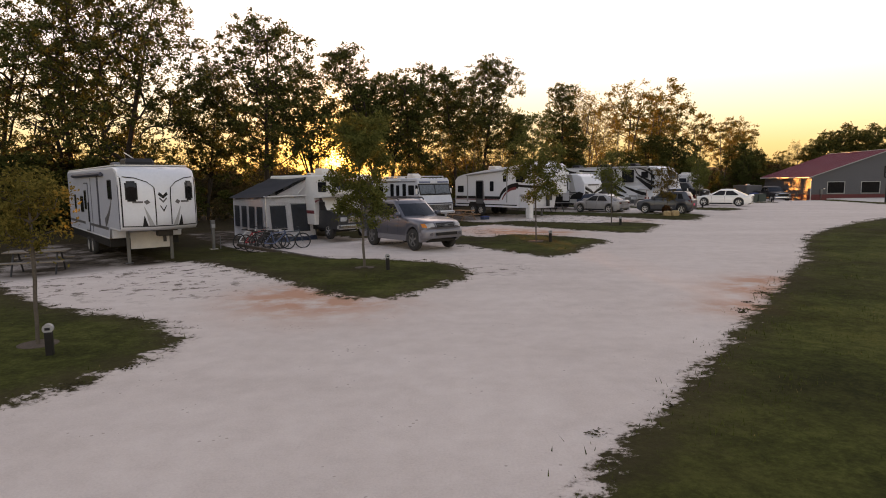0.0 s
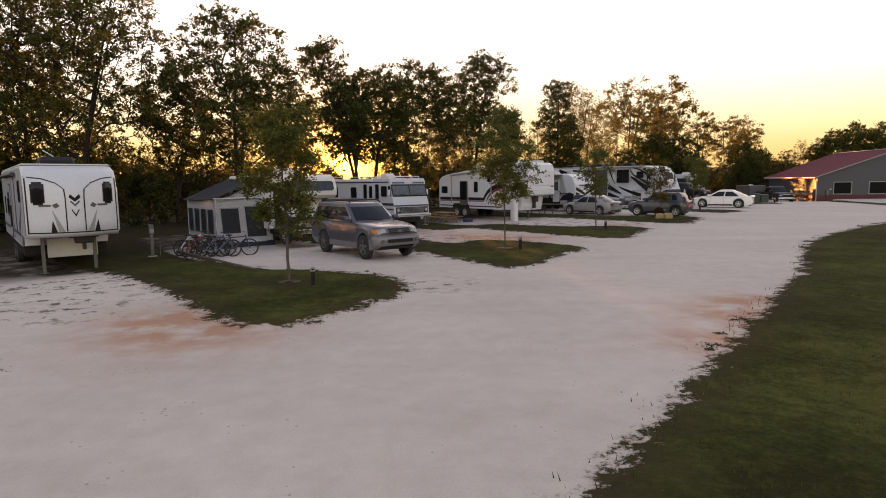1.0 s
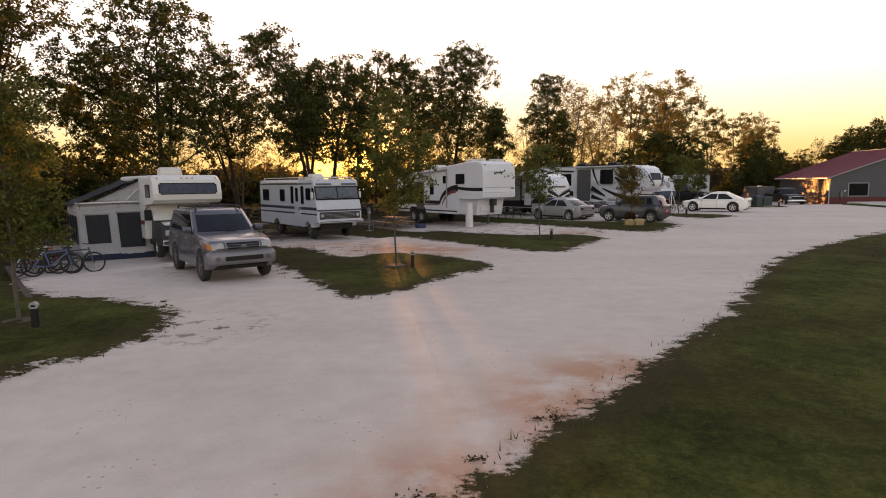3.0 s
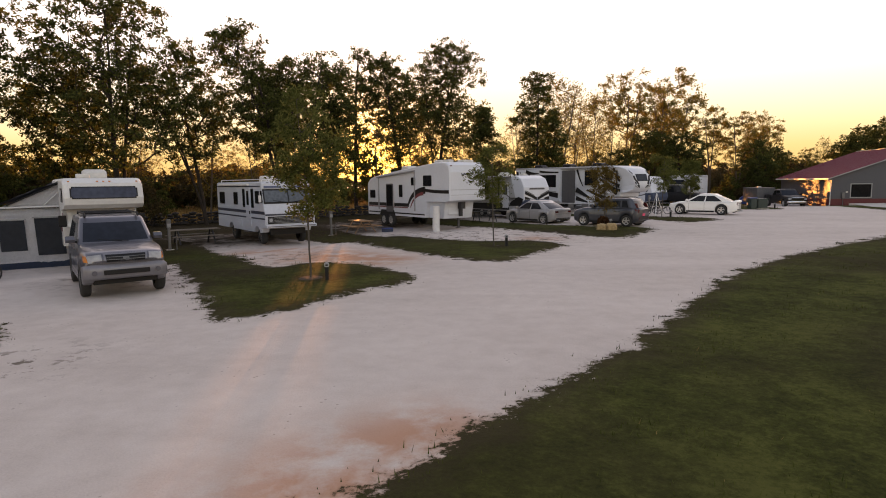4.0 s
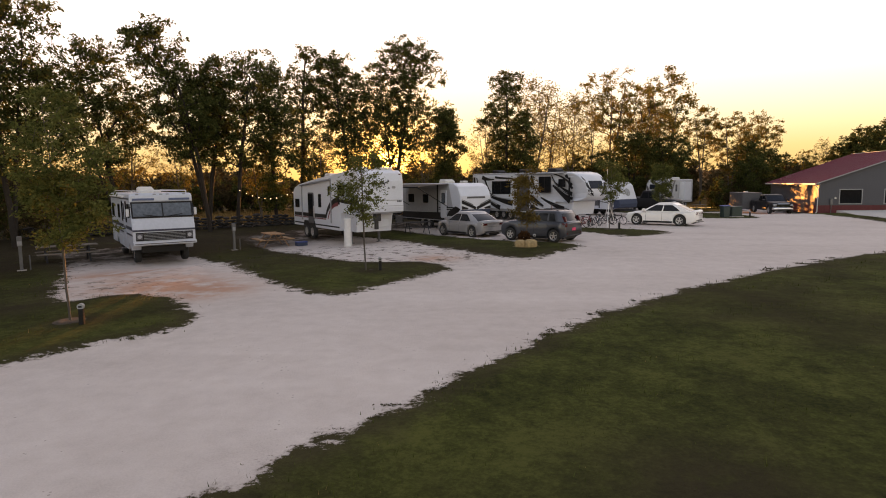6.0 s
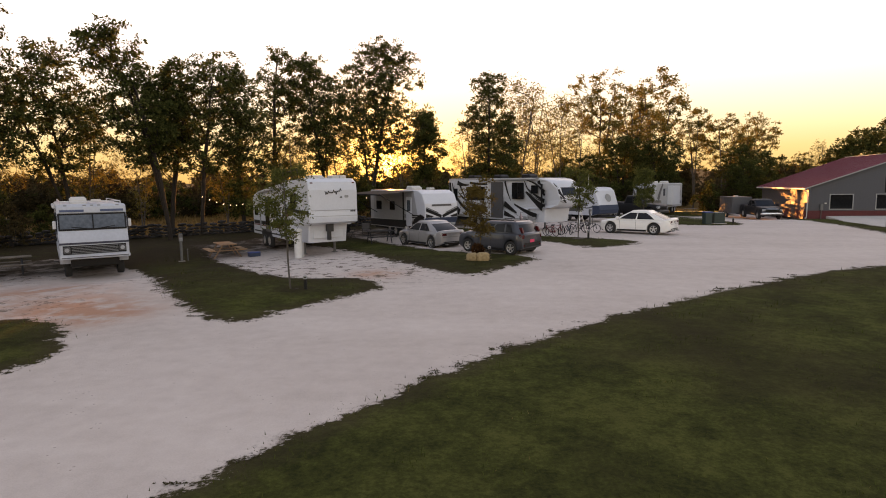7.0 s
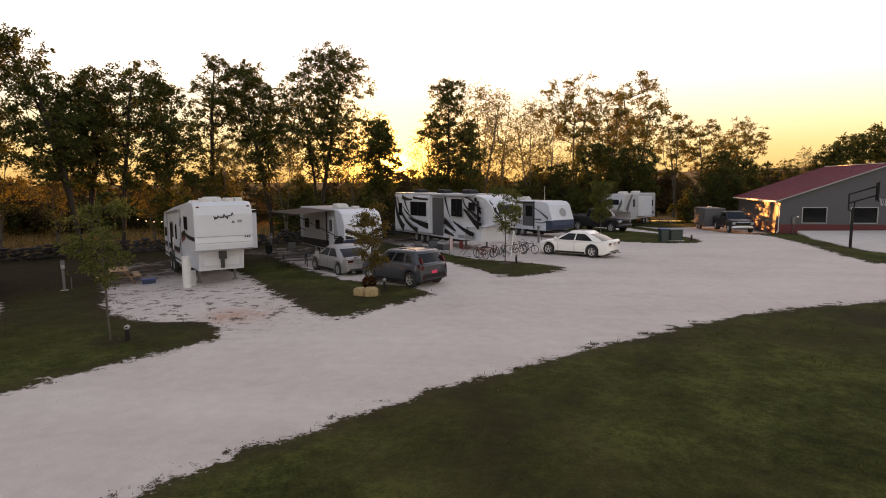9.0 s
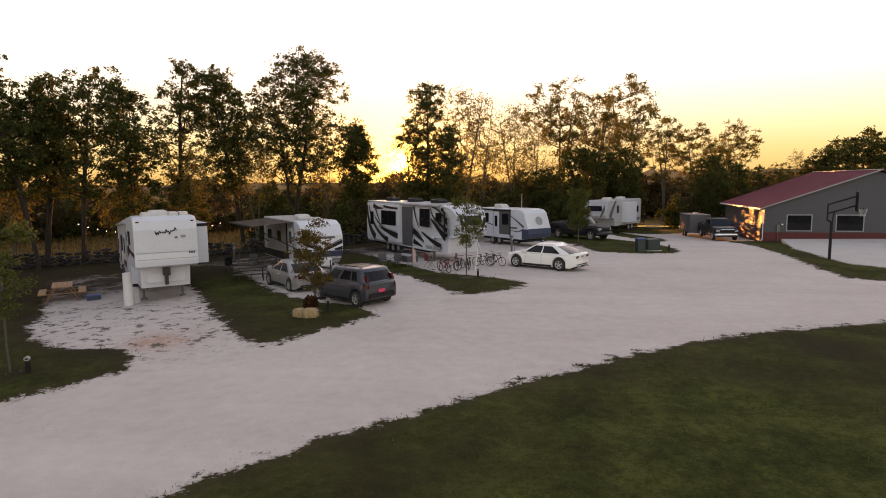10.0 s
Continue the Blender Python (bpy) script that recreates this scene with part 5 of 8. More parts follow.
        for x in side[:3]:
            if abs(x - xr) > R + 0.05 and abs(x - xf) > R * 0.4:
                skin.lay("door_seam", [(x - 0.006, max(gc + 0.14, split)), (x + 0.006, max(gc + 0.14, split)), (x + 0.006, belt - 0.05), (x - 0.006, belt - 0.05)], M_BLACK, t, "y", s, 0.002, "", 1, 6, 0.01)
        for x in side[1:]:
            skin.lay("door_handle", [(x + 0.06, belt - 0.19), (x + 0.26, belt - 0.19), (x + 0.26, belt - 0.15), (x + 0.06, belt - 0.15)], low or paint, t, "y", s, 0.03)
        skin.lay("rocker_panel", [(xr + R + 0.04, gc + 0.02), (xf - R - 0.04, gc + 0.02), (xf - R - 0.04, gc + 0.13), (xr + R + 0.04, gc + 0.13)], low or M_BLACK, t, "y", s, 0.012)
    part("underbody", boxed(-L + 0.3, -0.3, -hw * 0.74, hw * 0.74, gc, gc + 0.35), M_BLACK, t)
    for x in (xf, xr):
        part("wheel_well", boxed(x - R - 0.02, x + R + 0.02, -hw * 0.76, hw * 0.76, gc + 0.1, min(belt - 0.12, r + R + 0.05)), M_BLACK, t)
        for s in (-1, 1):
            wheel(t, x, s * (hw + 0.005), r, 0.23, rims, spokes=spokes)
    t_skin[t.name] = skin
    return t


def lamp_pair(t, name, quad, material, front=True, lift=0.008, label=""):
    """Two pieces mirrored on the nose or the tail, corners (y, z) of the +y one."""
    for s in (-1, 1):
        t_skin[t.name].lay(name, [(s * y, z) for y, z in quad], material, t, "x", 1 if front else -1, lift, label)


def face_piece(t, name, quad, material, front=True, lift=0.008, label="", nu=8):
    return t_skin[t.name].lay(name, quad, material, t, "x", 1 if front else -1, lift, label, nu)


def rect(y0, y1, z0, z1):
    return [(y0, z0), (y1, z0), (y1, z1), (y0, z1)]


def deg(dx, dy):
    return math.degrees(math.atan2(dy, dx))


t_skin = {}
suv = car("suv", facing(0.1, 22.75, deg(0.63, -0.77)) @ Matrix.Diagonal((0.98, 0.98, 1.05, 1)), "grey full-size suv with silver cladding and roof rack", M_SUV, 5.15, 1.96, 1.88, 3.0, 0.92, 0.41, 0.33, 1.14, 1.22, 1.20, -1.5, -2.25, -4.72, -4.98,
          rims=M_GALV, low=M_SUVLOW, taper=0.13, pillars=((0.05, 0.30), (0.335, 0.62), (0.655, 0.95)), split=0.62, boxy=True)
# nose: grille in a bright surround, lamps with amber corners, bumper with its slot
face_piece(suv, "grille_surround", [(-0.47, 0.86), (0.47, 0.86), (0.50, 1.075), (-0.50, 1.075)], M_SUVLOW, lift=0.02)
face_piece(suv, "grille", [(-0.43, 0.885), (0.43, 0.885), (0.455, 1.05), (-0.455, 1.05)], M_BLACK, lift=0.032, label="black grille")
for z in (0.93, 0.99):
    face_piece(suv, "grille_bar", [(-0.43, z), (0.43, z), (0.43, z + 0.012), (-0.43, z + 0.012)], M_GALV, lift=0.040)
face_piece(suv, "emblem", rect(-0.07, 0.07, 0.945, 0.99), M_GALV, lift=0.045)
lamp_pair(suv, "headlight", [(0.53, 0.87), (0.83, 0.87), (0.86, 1.03), (0.54, 1.06)], M_LAMP, lift=0.012, label="clear headlamp")
lamp_pair(suv, "corner_lamp", [(0.835, 0.88), (0.92, 0.89), (0.92, 1.02), (0.865, 1.03)], M_AMBER, lift=0.012, label="amber corner lamp")
b = part("bumper", slab([(-0.35, 0.47), (0.02, 0.47), (0.075, 0.54), (0.075, 0.72), (0.04, 0.82), (-0.35, 0.84)], 0.97, ((0, 0.10), (0.06, 0.03), (0.2, 0.0)), lambda c: Vector((c.x - 0.17 * abs(c.y / 0.97) ** 2.6, c.y, c.z))), M_SUVLOW, suv, "silver front bumper", True)
part("air_slot", boxed(0.02, 0.085, -0.52, 0.52, 0.59, 0.70, 0.015), M_BLACK, b)
for s in (-1, 1):
    part("fog_lamp", rod(bmesh.new(), (-0.02, s * 0.72, 0.64), (0.028, s * 0.72, 0.64), 0.06, seg=14), M_SUV, b)
face_piece(suv, "skid_plate", rect(-0.6, 0.6, 0.40, 0.48), M_BLACK, lift=0.03)
lamp_pair(suv, "tail_light", rect(0.70, 0.90, 0.86, 1.14), M_REDLAMP, False)
bm = bmesh.new()
for s in (-0.66, 0.66):
    path_rod(bm, [(-2.3, s, 1.85), (-2.42, s, 1.93), (-4.45, s, 1.93), (-4.57, s, 1.85)], 0.026)
for x in (-2.75, -3.5, -4.2):
    rod(bm, (x, -0.66, 1.93), (x, 0.66, 1.93), 0.022)
part("roof_rack", bm, M_BLACK, suv, "black roof rack")

sedan = car("sedan", facing(11.0, 48.6, deg(-0.69, 0.73)), "silver sedan parked nose-in on a gravel pad", M_SILVER, 4.5, 1.78, 1.48, 2.60, 0.90, 0.335, 0.19, 0.85, 0.92, 1.02, -1.05, -1.92, -3.1, -3.98, taper=0.18, pillars=((0.06, 0.42), (0.455, 0.80)))
whitecar = car("sedan", facing(23.45, 55.12, deg(-0.84, 0.54)) @ Matrix.Scale(1.03, 4), "white sedan parked nose-in on the gravel", M_CARWHITE, 4.86, 1.83, 1.50, 2.78, 0.95, 0.36, 0.18, 0.84, 0.93, 1.05, -1.12, -2.1, -3.35, -4.42, taper=0.18, pillars=((0.07, 0.42), (0.45, 0.82)))
for c, L, z in ((sedan, 4.5, 0.82), (whitecar, 4.86, 0.84)):
    lamp_pair(c, "headlight", [(0.46, 0.60), (0.74, 0.63), (0.80, 0.74), (0.56, 0.71)], M_LAMP, label="clear headlamp")
    face_piece(c, "grille", rect(-0.34, 0.34, 0.52, 0.66), M_BLACK)
    lamp_pair(c, "tail_light", [(0.44, z - 0.08), (0.80, z - 0.10), (0.82, z + 0.06), (0.50, z + 0.06)], M_REDLAMP, False, label="red tail lamp")
    face_piece(c, "plate", rect(-0.16, 0.16, z - 0.09, z + 0.02), M_MIDGREY, False, label="plain number plate panel")
    face_piece(c, "rear_valance", rect(-0.66, 0.66, 0.30, 0.41), M_BLACK, False, label="black rear valance")
    face_piece(c, "boot_seam", rect(-0.7, 0.7, z - 0.165, z - 0.155), M_BLACK, False, 0.002)
    for s in (-1, 1):
        part("exhaust", rod(bmesh.new(), (-L + 0.2, s * 0.5, 0.27), (-L - 0.02, s * 0.5, 0.27), 0.035, seg=10), M_ALU, c)

soul = car("hatchback", facing(14.75, 44.6, deg(-0.81, 0.58)), "charcoal boxy hatchback parked nose-in with a red plate", M_CHARCOAL, 4.1, 1.79, 1.61, 2.57, 0.78, 0.335, 0.19, 0.98, 1.06, 1.08, -1.0, -1.7, -3.66, -3.98, taper=0.12, pillars=((0.06, 0.36), (0.40, 0.66), (0.70, 0.84)), boxy=True)
face_piece(soul, "rear_bumper_insert", rect(-0.72, 0.72, 0.34, 0.60), M_BLACK, False, 0.012, "black lower bumper")
face_piece(soul, "plate", rect(-0.17, 0.17, 0.60, 0.74), M_PLATE, False, 0.02, "plain red number plate panel")
face_piece(soul, "hatch_seam", rect(-0.66, 0.66, 0.63, 0.642), M_BLACK, False, 0.002)
lamp_pair(soul, "rear_lamp", [(0.70, 0.80), (0.84, 0.80), (0.83, 1.06), (0.70, 1.06)], M_REDLAMP, False, 0.012, "tall red rear lamp")
for s in (-1, 1):
    part("rear_lamp", slab([(-4.0, 1.06), (-3.80, 1.06), (-3.72, 1.32), (-3.90, 1.32)], 0.05, ((0, 0.01),), lambda c, s=s: Vector((c.x, c.y + s * (0.715 - 0.16 * (c.z - 1.06)), c.z))), M_REDLAMP, soul, "tall red rear lamp")
    face_piece(soul, "reflector", [(s * 0.62, 0.44), (s * 0.74, 0.44), (s * 0.74, 0.50), (s * 0.62, 0.50)], M_REDLAMP, False, 0.02)
lamp_pair(soul, "headlight", [(0.48, 0.66), (0.78, 0.68), (0.80, 0.84), (0.52, 0.82)], M_LAMP)
face_piece(soul, "grille", rect(-0.38, 0.38, 0.62, 0.72), M_BLACK)
for s in (-1, 1):
    part("roof_rail", path_rod(bmesh.new(), [(-1.95, s * 0.56, 1.585), (-2.1, s * 0.565, 1.635), (-3.3, s * 0.565, 1.635), (-3.45, s * 0.56, 1.58)], 0.018, 6), M_BLACK, soul)

pick = car("pickup_truck", facing(44.0, 76.2, deg(-0.04, -1)) @ Matrix.Scale(1.08, 4), "black crew-cab pickup truck lit by the low sun", M_CARBLACK, 5.9, 2.02, 1.88, 3.65, 0.98, 0.40, 0.34, 1.18, 1.22, 1.2, -1.55, -2.25, -3.65, -3.95, category="truck", bed=1.28, taper=0.14, boxy=True)
jeep = car("pickup_truck", facing(32.0, 71.2, deg(0.72, -0.69)) @ Matrix.Diagonal((1.03, 1.05, 1.15, 1)), "black pickup truck parked in front of a trailer", M_CARBLACK, 5.6, 1.95, 1.88, 3.5, 0.95, 0.41, 0.38, 1.16, 1.2, 1.2, -1.5, -2.15, -3.5, -3.75, category="truck", bed=1.26, taper=0.14, boxy=True)
for c, chrome in ((pick, M_CHROME), (jeep, M_STEEL)):
    face_piece(c, "grille", [(-0.56, 0.70), (0.56, 0.70), (0.60, 1.02), (-0.60, 1.02)], M_BLACK, lift=0.015)
    for z in (0.70, 0.85, 1.0):
        face_piece(c, "chrome_bar", rect(-0.58, 0.58, z, z + 0.045), chrome, lift=0.03, label="bright grille bar")
    lamp_pair(c, "headlight", rect(0.62, 0.90, 0.80, 1.0), M_LAMP, lift=0.012)
    part("bumper", slab([(-0.3, 0.45), (0.06, 0.45), (0.10, 0.55), (0.07, 0.68), (-0.3, 0.68)], 0.98, ((0, 0.08), (0.06, 0.02), (0.2, 0)), lambda q: Vector((q.x - 0.16 * abs(q.y) ** 2.6, q.y, q.z))), chrome, c, "bright front bumper", True)
    lamp_pair(c, "tail_light", rect(0.80, 0.93, 0.85, 1.18), M_REDLAMP, False)
    part("bed_floor", boxed(-5.45, -4.05, -0.78, 0.78, 1.28, 1.305), M_BLACK, c, "dark bed cover")


# ---- rigs ----
def window(t, y, x0, x1, z0, z1, glass=None, axis="y", out=None, r=0.07):
    """A framed window on a side (axis 'y', at y) or on a front (axis 'x', at x = y)."""
    s = (1 if y > 0 else -1) if out is None else out
    w = part("window", plate(rounded_rect(x0, x1, z0, z1, r), y + s * 0.012, 0.02, axis), M_BLACK, t)
    part("pane", plate(rounded_rect(x0 + 0.035, x1 - 0.035, z0 + 0.035, z1 - 0.035, max(0.02, r - 0.03)), y + s * 0.021, 0.012, axis), glass or M_GLASS, w)
    return w


def decal(t, pts, y, material, axis="y", out=None, lift=0.004, name="stripe"):
    s = (1 if y > 0 else -1) if out is None else out
    return part(name, plate(pts, y + s * lift, 0.005, axis), material, t)


def aircon(t, x, y, z, w=0.7, L=1.0, h=0.3, material=None):
    return part("roof_aircon", slab([(x - L / 2, z), (x + L / 2, z), (x + L / 2 - 0.05, z + h * 0.55), (x + L / 2 - 0.25, z + h), (x - L / 2 + 0.12, z + h)], w / 2, ((0, 0.08), (0.08, 0)), lambda c: Vector((c.x, c.y + y, c.z))), material or M_ROOFW, t, "roof air-conditioner")


def vent(t, x, y, z, material=None):
    return part("roof_vent", boxed(x - 0.2, x + 0.2, y - 0.2, y + 0.2, z, z + 0.14, 0.04), material or M_ROOFW, t)


def curve_band(p0, p1, p2, w0, w1, n=10):
    """An outline round a bent stroke from p0 by p1 to p2, w0 wide at its start, w1 at its end."""
    a, b = [], []
    for i in range(n + 1):
        t = i / n
        x = (1 - t) ** 2 * p0[0] + 2 * t * (1 - t) * p1[0] + t * t * p2[0]
        z = (1 - t) ** 2 * p0[1] + 2 * t * (1 - t) * p1[1] + t * t * p2[1]
        dx = 2 * (1 - t) * (p1[0] - p0[0]) + 2 * t * (p2[0] - p1[0])
        dz = 2 * (1 - t) * (p1[1] - p0[1]) + 2 * t * (p2[1] - p1[1])
        l = math.hypot(dx, dz) or 1
        w = (w0 + (w1 - w0) * t) / 2
        a.append((x - dz / l * w, z + dx / l * w))
        b.append((x + dz / l * w, z - dx / l * w))
    return a + b[::-1]


def dual_wheels(t, xs, hw, r=0.36):
    for x in xs:
        for s in (-1, 1):
            wheel(t, x, s * (hw - 0.03), r, 0.22, M_ALU, spokes=6)


def legs(t, x, y, z):
    for s in (-1, 1):
        bm = bmesh.new()
        box(bm, x - 0.05, x + 0.05, s * y - 0.05, s * y + 0.05, 0.03, z)
        box(bm, x - 0.13, x + 0.13, s * y - 0.13, s * y + 0.13, 0.0, 0.03)
        part("landing_leg", bm, M_GALV, t)


def nose_mark(t, quad, prof, material, name="stripe", lift=0.014):
    """A mark laid on a sloping nose: quad of (y, z), followed up the nose's outline."""
    line = sorted({(z, x) for x, z in prof if x > -1.6 and z > 1.6 and x > -0.9}, key=lambda q: q[0])
    at = lambda z: float(np.interp(z, [q[0] for q in line], [q[1] for q in line])) + lift
    a, b, c, d = [Vector(q) for q in quad]
    bm = bmesh.new()
    rows = []
    for i in range(9):
        f = i / 8
        rows.append([bm.verts.new((at(p.y) - dx, p.x, p.y)) for dx in (0, 0.01) for p in (a.lerp(d, f), b.lerp(c, f))])
    for p, q in zip(rows, rows[1:]):
        for i, j in ((0, 1), (1, 3), (3, 2), (2, 0)):
            bm.faces.new((p[i], p[j], q[j], q[i]))
    bm.faces.new([rows[0][i] for i in (0, 1, 3, 2)])
    bm.faces.new([rows[-1][i] for i in (0, 1, 3, 2)])
    return part(name, bm, material, t)


RIM = ((0.0, 0.07), (0.04, 0.02), (0.10, 0.0))


def fifth_wheel_a():
    """White rig with a bowed nose and black-outlined nose panels."""
    t = thing("fifth_wheel_trailer", facing(-9.95, 20.75, deg(0.64, -0.77), -0.02), "white fifth-wheel camper with black trim and dark windows", "camper")
    L, hw = 11.4, 1.26
    prof = [(-L, 0.62), (-2.35, 0.62), (-2.1, 1.02), (-1.3, 1.02), (-0.25, 1.02), (-0.03, 1.16), (0.0, 1.5), (-0.02, 2.0), (-0.02, 2.55), (-0.12, 2.92), (-0.32, 3.14), (-0.85, 3.25), (-1.4, 3.26), (-L + 0.1, 3.28), (-L, 3.2)]

    def bow(c):
        k = max(0.0, min(1.0, (c.x + 1.3) / 1.3))
        return Vector((c.x + k * (0.52 * (1 - (c.y / hw) ** 2) - 0.14), c.y, c.z))

    body = part("body", slab(prof, hw, ((0.0, 0.07), (0.04, 0.02), (0.10, 0.0), (0.35, 0.0), (0.62, 0.0), (0.92, 0.0), (1.24, 0.0)), bow), M_WHITE, t)
    for p in body.data.polygons:
        p.use_smooth = p.normal.x > 0.3
    skin = Skin(body)
    part("skirt", boxed(-L + 0.3, -2.5, -hw + 0.05, hw - 0.05, 0.30, 0.62), M_BLACK, t)
    part("roof", boxed(-L + 0.1, -0.9, -hw + 0.05, hw - 0.05, 3.27, 3.32, 0.02), M_ROOFW, t)
    for y0, y1 in ((-1.10, -0.76), (0.80, 1.10)):
        w = None
        for e, mt, lf, nm in ((0.0, M_BLACK, 0.012, "window"), (0.035, M_GLASS, 0.020, "pane")):
            o = skin.lay(nm, rect(y0 + e, y1 - e, 2.10 + e, 2.68 - e), mt, w or t, "x", 1, lf)
            skin.lay(nm + "_edge", rect(y0 + e + 0.05, y1 - e - 0.05, 2.04 + e, 2.74 - e), mt, w or t, "x", 1, lf + 0.001)
            w = w or o
    for s in (-1, 1):
        line = [(1.24, 2.90), (0.80, 2.84), (0.46, 2.70), (0.27, 2.52), (0.25, 2.25), (0.25, 1.22)]
        for (ya, za), (yb, zb) in zip(line, line[1:]):
            flat = abs(yb - ya) > abs(zb - za)
            q = [(s * ya, za - 0.016), (s * yb, zb - 0.016), (s * yb, zb + 0.016), (s * ya, za + 0.016)] if flat else [(s * (yb - 0.016), zb), (s * (yb + 0.016), zb), (s * (ya + 0.016), za), (s * (ya - 0.016), za)]
            skin.lay("panel_piping", q, M_BLACK, t, "x", 1, 0.012, "black piping round the nose panels", 3, 3)
        skin.lay("corner_trim", rect(s * 1.19, s * 1.225, 1.16, 2.86), M_BLACK, t, "x", 1, 0.012, "", 1, 6)
        skin.lay("stripe", [(s * 0.30, 1.20), (s * 0.46, 1.20), (s * 0.60, 1.86), (s * 0.585, 1.86)], M_MIDGREY, t, "x", 1, 0.006)
        skin.lay("stripe", [(s * 0.50, 1.20), (s * 0.66, 1.20), (s * 0.61, 1.56), (s * 0.605, 1.56)], M_BLACK, t, "x", 1, 0.009)
        skin.lay("emblem", [(s * 0.40, 2.0), (s * 0.52, 1.93), (s * 0.60, 2.03), (s * 0.48, 2.10)], M_DARKGREY, t, "x", 1, 0.006)
        skin.lay("lettering_bar", rect(s * 0.62, s * 0.92, 1.985, 2.05), M_DARKGREY, t, "x", 1, 0.006)
        skin.lay("emblem", [(0.0, 2.12), (s * 0.16, 2.26), (s * 0.12, 2.36), (0.0, 2.24)], M_BLACK, t, "x", 1, 0.006)
        skin.lay("emblem", [(0.0, 1.98), (s * 0.13, 2.12), (s * 0.11, 2.17), (0.0, 2.05)], M_DARKGREY, t, "x", 1, 0.006)
        skin.lay("emblem", [(0.0, 1.66), (s * 0.11, 1.88), (s * 0.09, 1.90), (0.0, 1.74)], M_BLACK, t, "x", 1, 0.006)
    skin.lay("lower_trim", rect(-1.2, 1.2, 1.165, 1.20), M_BLACK, t, "x", 1, 0.012, "", 12, 1)
    # door side
    y = -hw
    part("side_sheet", plate([(-L + 0.1, 0.68), (-2.2, 0.68), (-2.05, 1.08), (-0.24, 1.08), (-0.24, 2.5), (-0.6, 3.0), (-1.0, 3.16), (-L + 0.1, 3.18)], y - 0.003, 0.006), M_SIDEBLUE, t, "blue-grey side sheet with its shade painted in")
    y -= 0.007
    for x, w, z0, z1 in ((-0.30, 0.04, 1.1, 2.6), (-3.9, 0.16, 1.0, 2.95), (-5.4, 0.04, 0.7, 2.9)):
        decal(t, [(x - w, z0), (x + w, z0), (x + w, z1), (x - w, z1)], y, M_NAVY, name="trim_strip")
    window(t, y, -1.95, -1.3, 2.1, 2.8)
    window(t, y, -8.0, -7.3, 1.45, 2.15)
    window(t, y, -9.6, -9.2, 1.5, 2.2)
    decal(t, [(-L + 0.2, 0.95), (-2.3, 0.95), (-2.3, 1.06), (-L + 0.2, 1.06)], y, M_DARKGREY)
    decal(t, curve_band((-1.4, 2.2), (-1.9, 1.5), (-2.8, 1.2), 0.04, 0.35), y, M_DARKGREY)
    part("door_frame", plate(rounded_rect(-6.98, -6.02, 0.68, 2.72, 0.1), y - 0.008, 0.016), M_NAVY, t)
    d = part("door", plate(rounded_rect(-6.92, -6.08, 0.74, 2.66, 0.1), y - 0.020, 0.03), M_SIDEBLUE, t)
    window(d, y - 0.035, -6.75, -6.3, 1.6, 2.4)
    part("grab_handle", boxed(-5.95, -5.91, y - 0.07, y - 0.02, 1.1, 1.9), M_BLACK, d)
    part("awning_tube", rod(bmesh.new(), (-9.2, y - 0.08, 3.02), (-2.6, y - 0.08, 3.02), 0.07), M_NAVY, t)
    s = part("slide_out", boxed(-7.8, -3.9, hw - 0.05, hw + 0.7, 0.9, 2.55, 0.03), M_WHITE, t)
    window(s, -3.9, hw + 0.15, hw + 0.58, 1.6, 2.2, axis="x", out=1)
    aircon(t, -2.6, -0.1, 3.3, 1.0, 1.2, 0.3, M_BLACK)
    aircon(t, -5.6, 0.0, 3.3, 0.8, 1.1, 0.26, M_DARKGREY)
    part("front_board", boxed(-2.14, -2.10, -0.60, 0.88, 0.20, 0.84, 0.01), M_PVC, t, "white board under the nose")
    for s in (-1, 1):
        part("battery_hatch", boxed(-2.2, -2.05, min(s * 0.7, s * 1.2), max(s * 0.7, s * 1.2), 0.66, 1.0), M_WHITE, t)
    bm = bmesh.new()
    box(bm, -1.35, -0.95, 0.1, 0.62, 0.72, 1.02, 0.03)
    rod(bm, (-1.15, 0.36, 0.5), (-1.15, 0.36, 0.8), 0.06)
    box(bm, -1.5, -0.8, -0.1, 0.75, 0.92, 1.03, 0.02)
    part("kingpin", bm, M_STEEL, t)
    legs(t, -1.8, 0.75, 1.35)
    dual_wheels(t, (-6.2, -7.1), hw)
    settle(t, 0.30)
    part("antenna", rod(bmesh.new(), (-3.2, 0.4, 3.3), (-3.2, -0.4, 3.85), 0.02), M_ALU, t)


fifth_wheel_a()


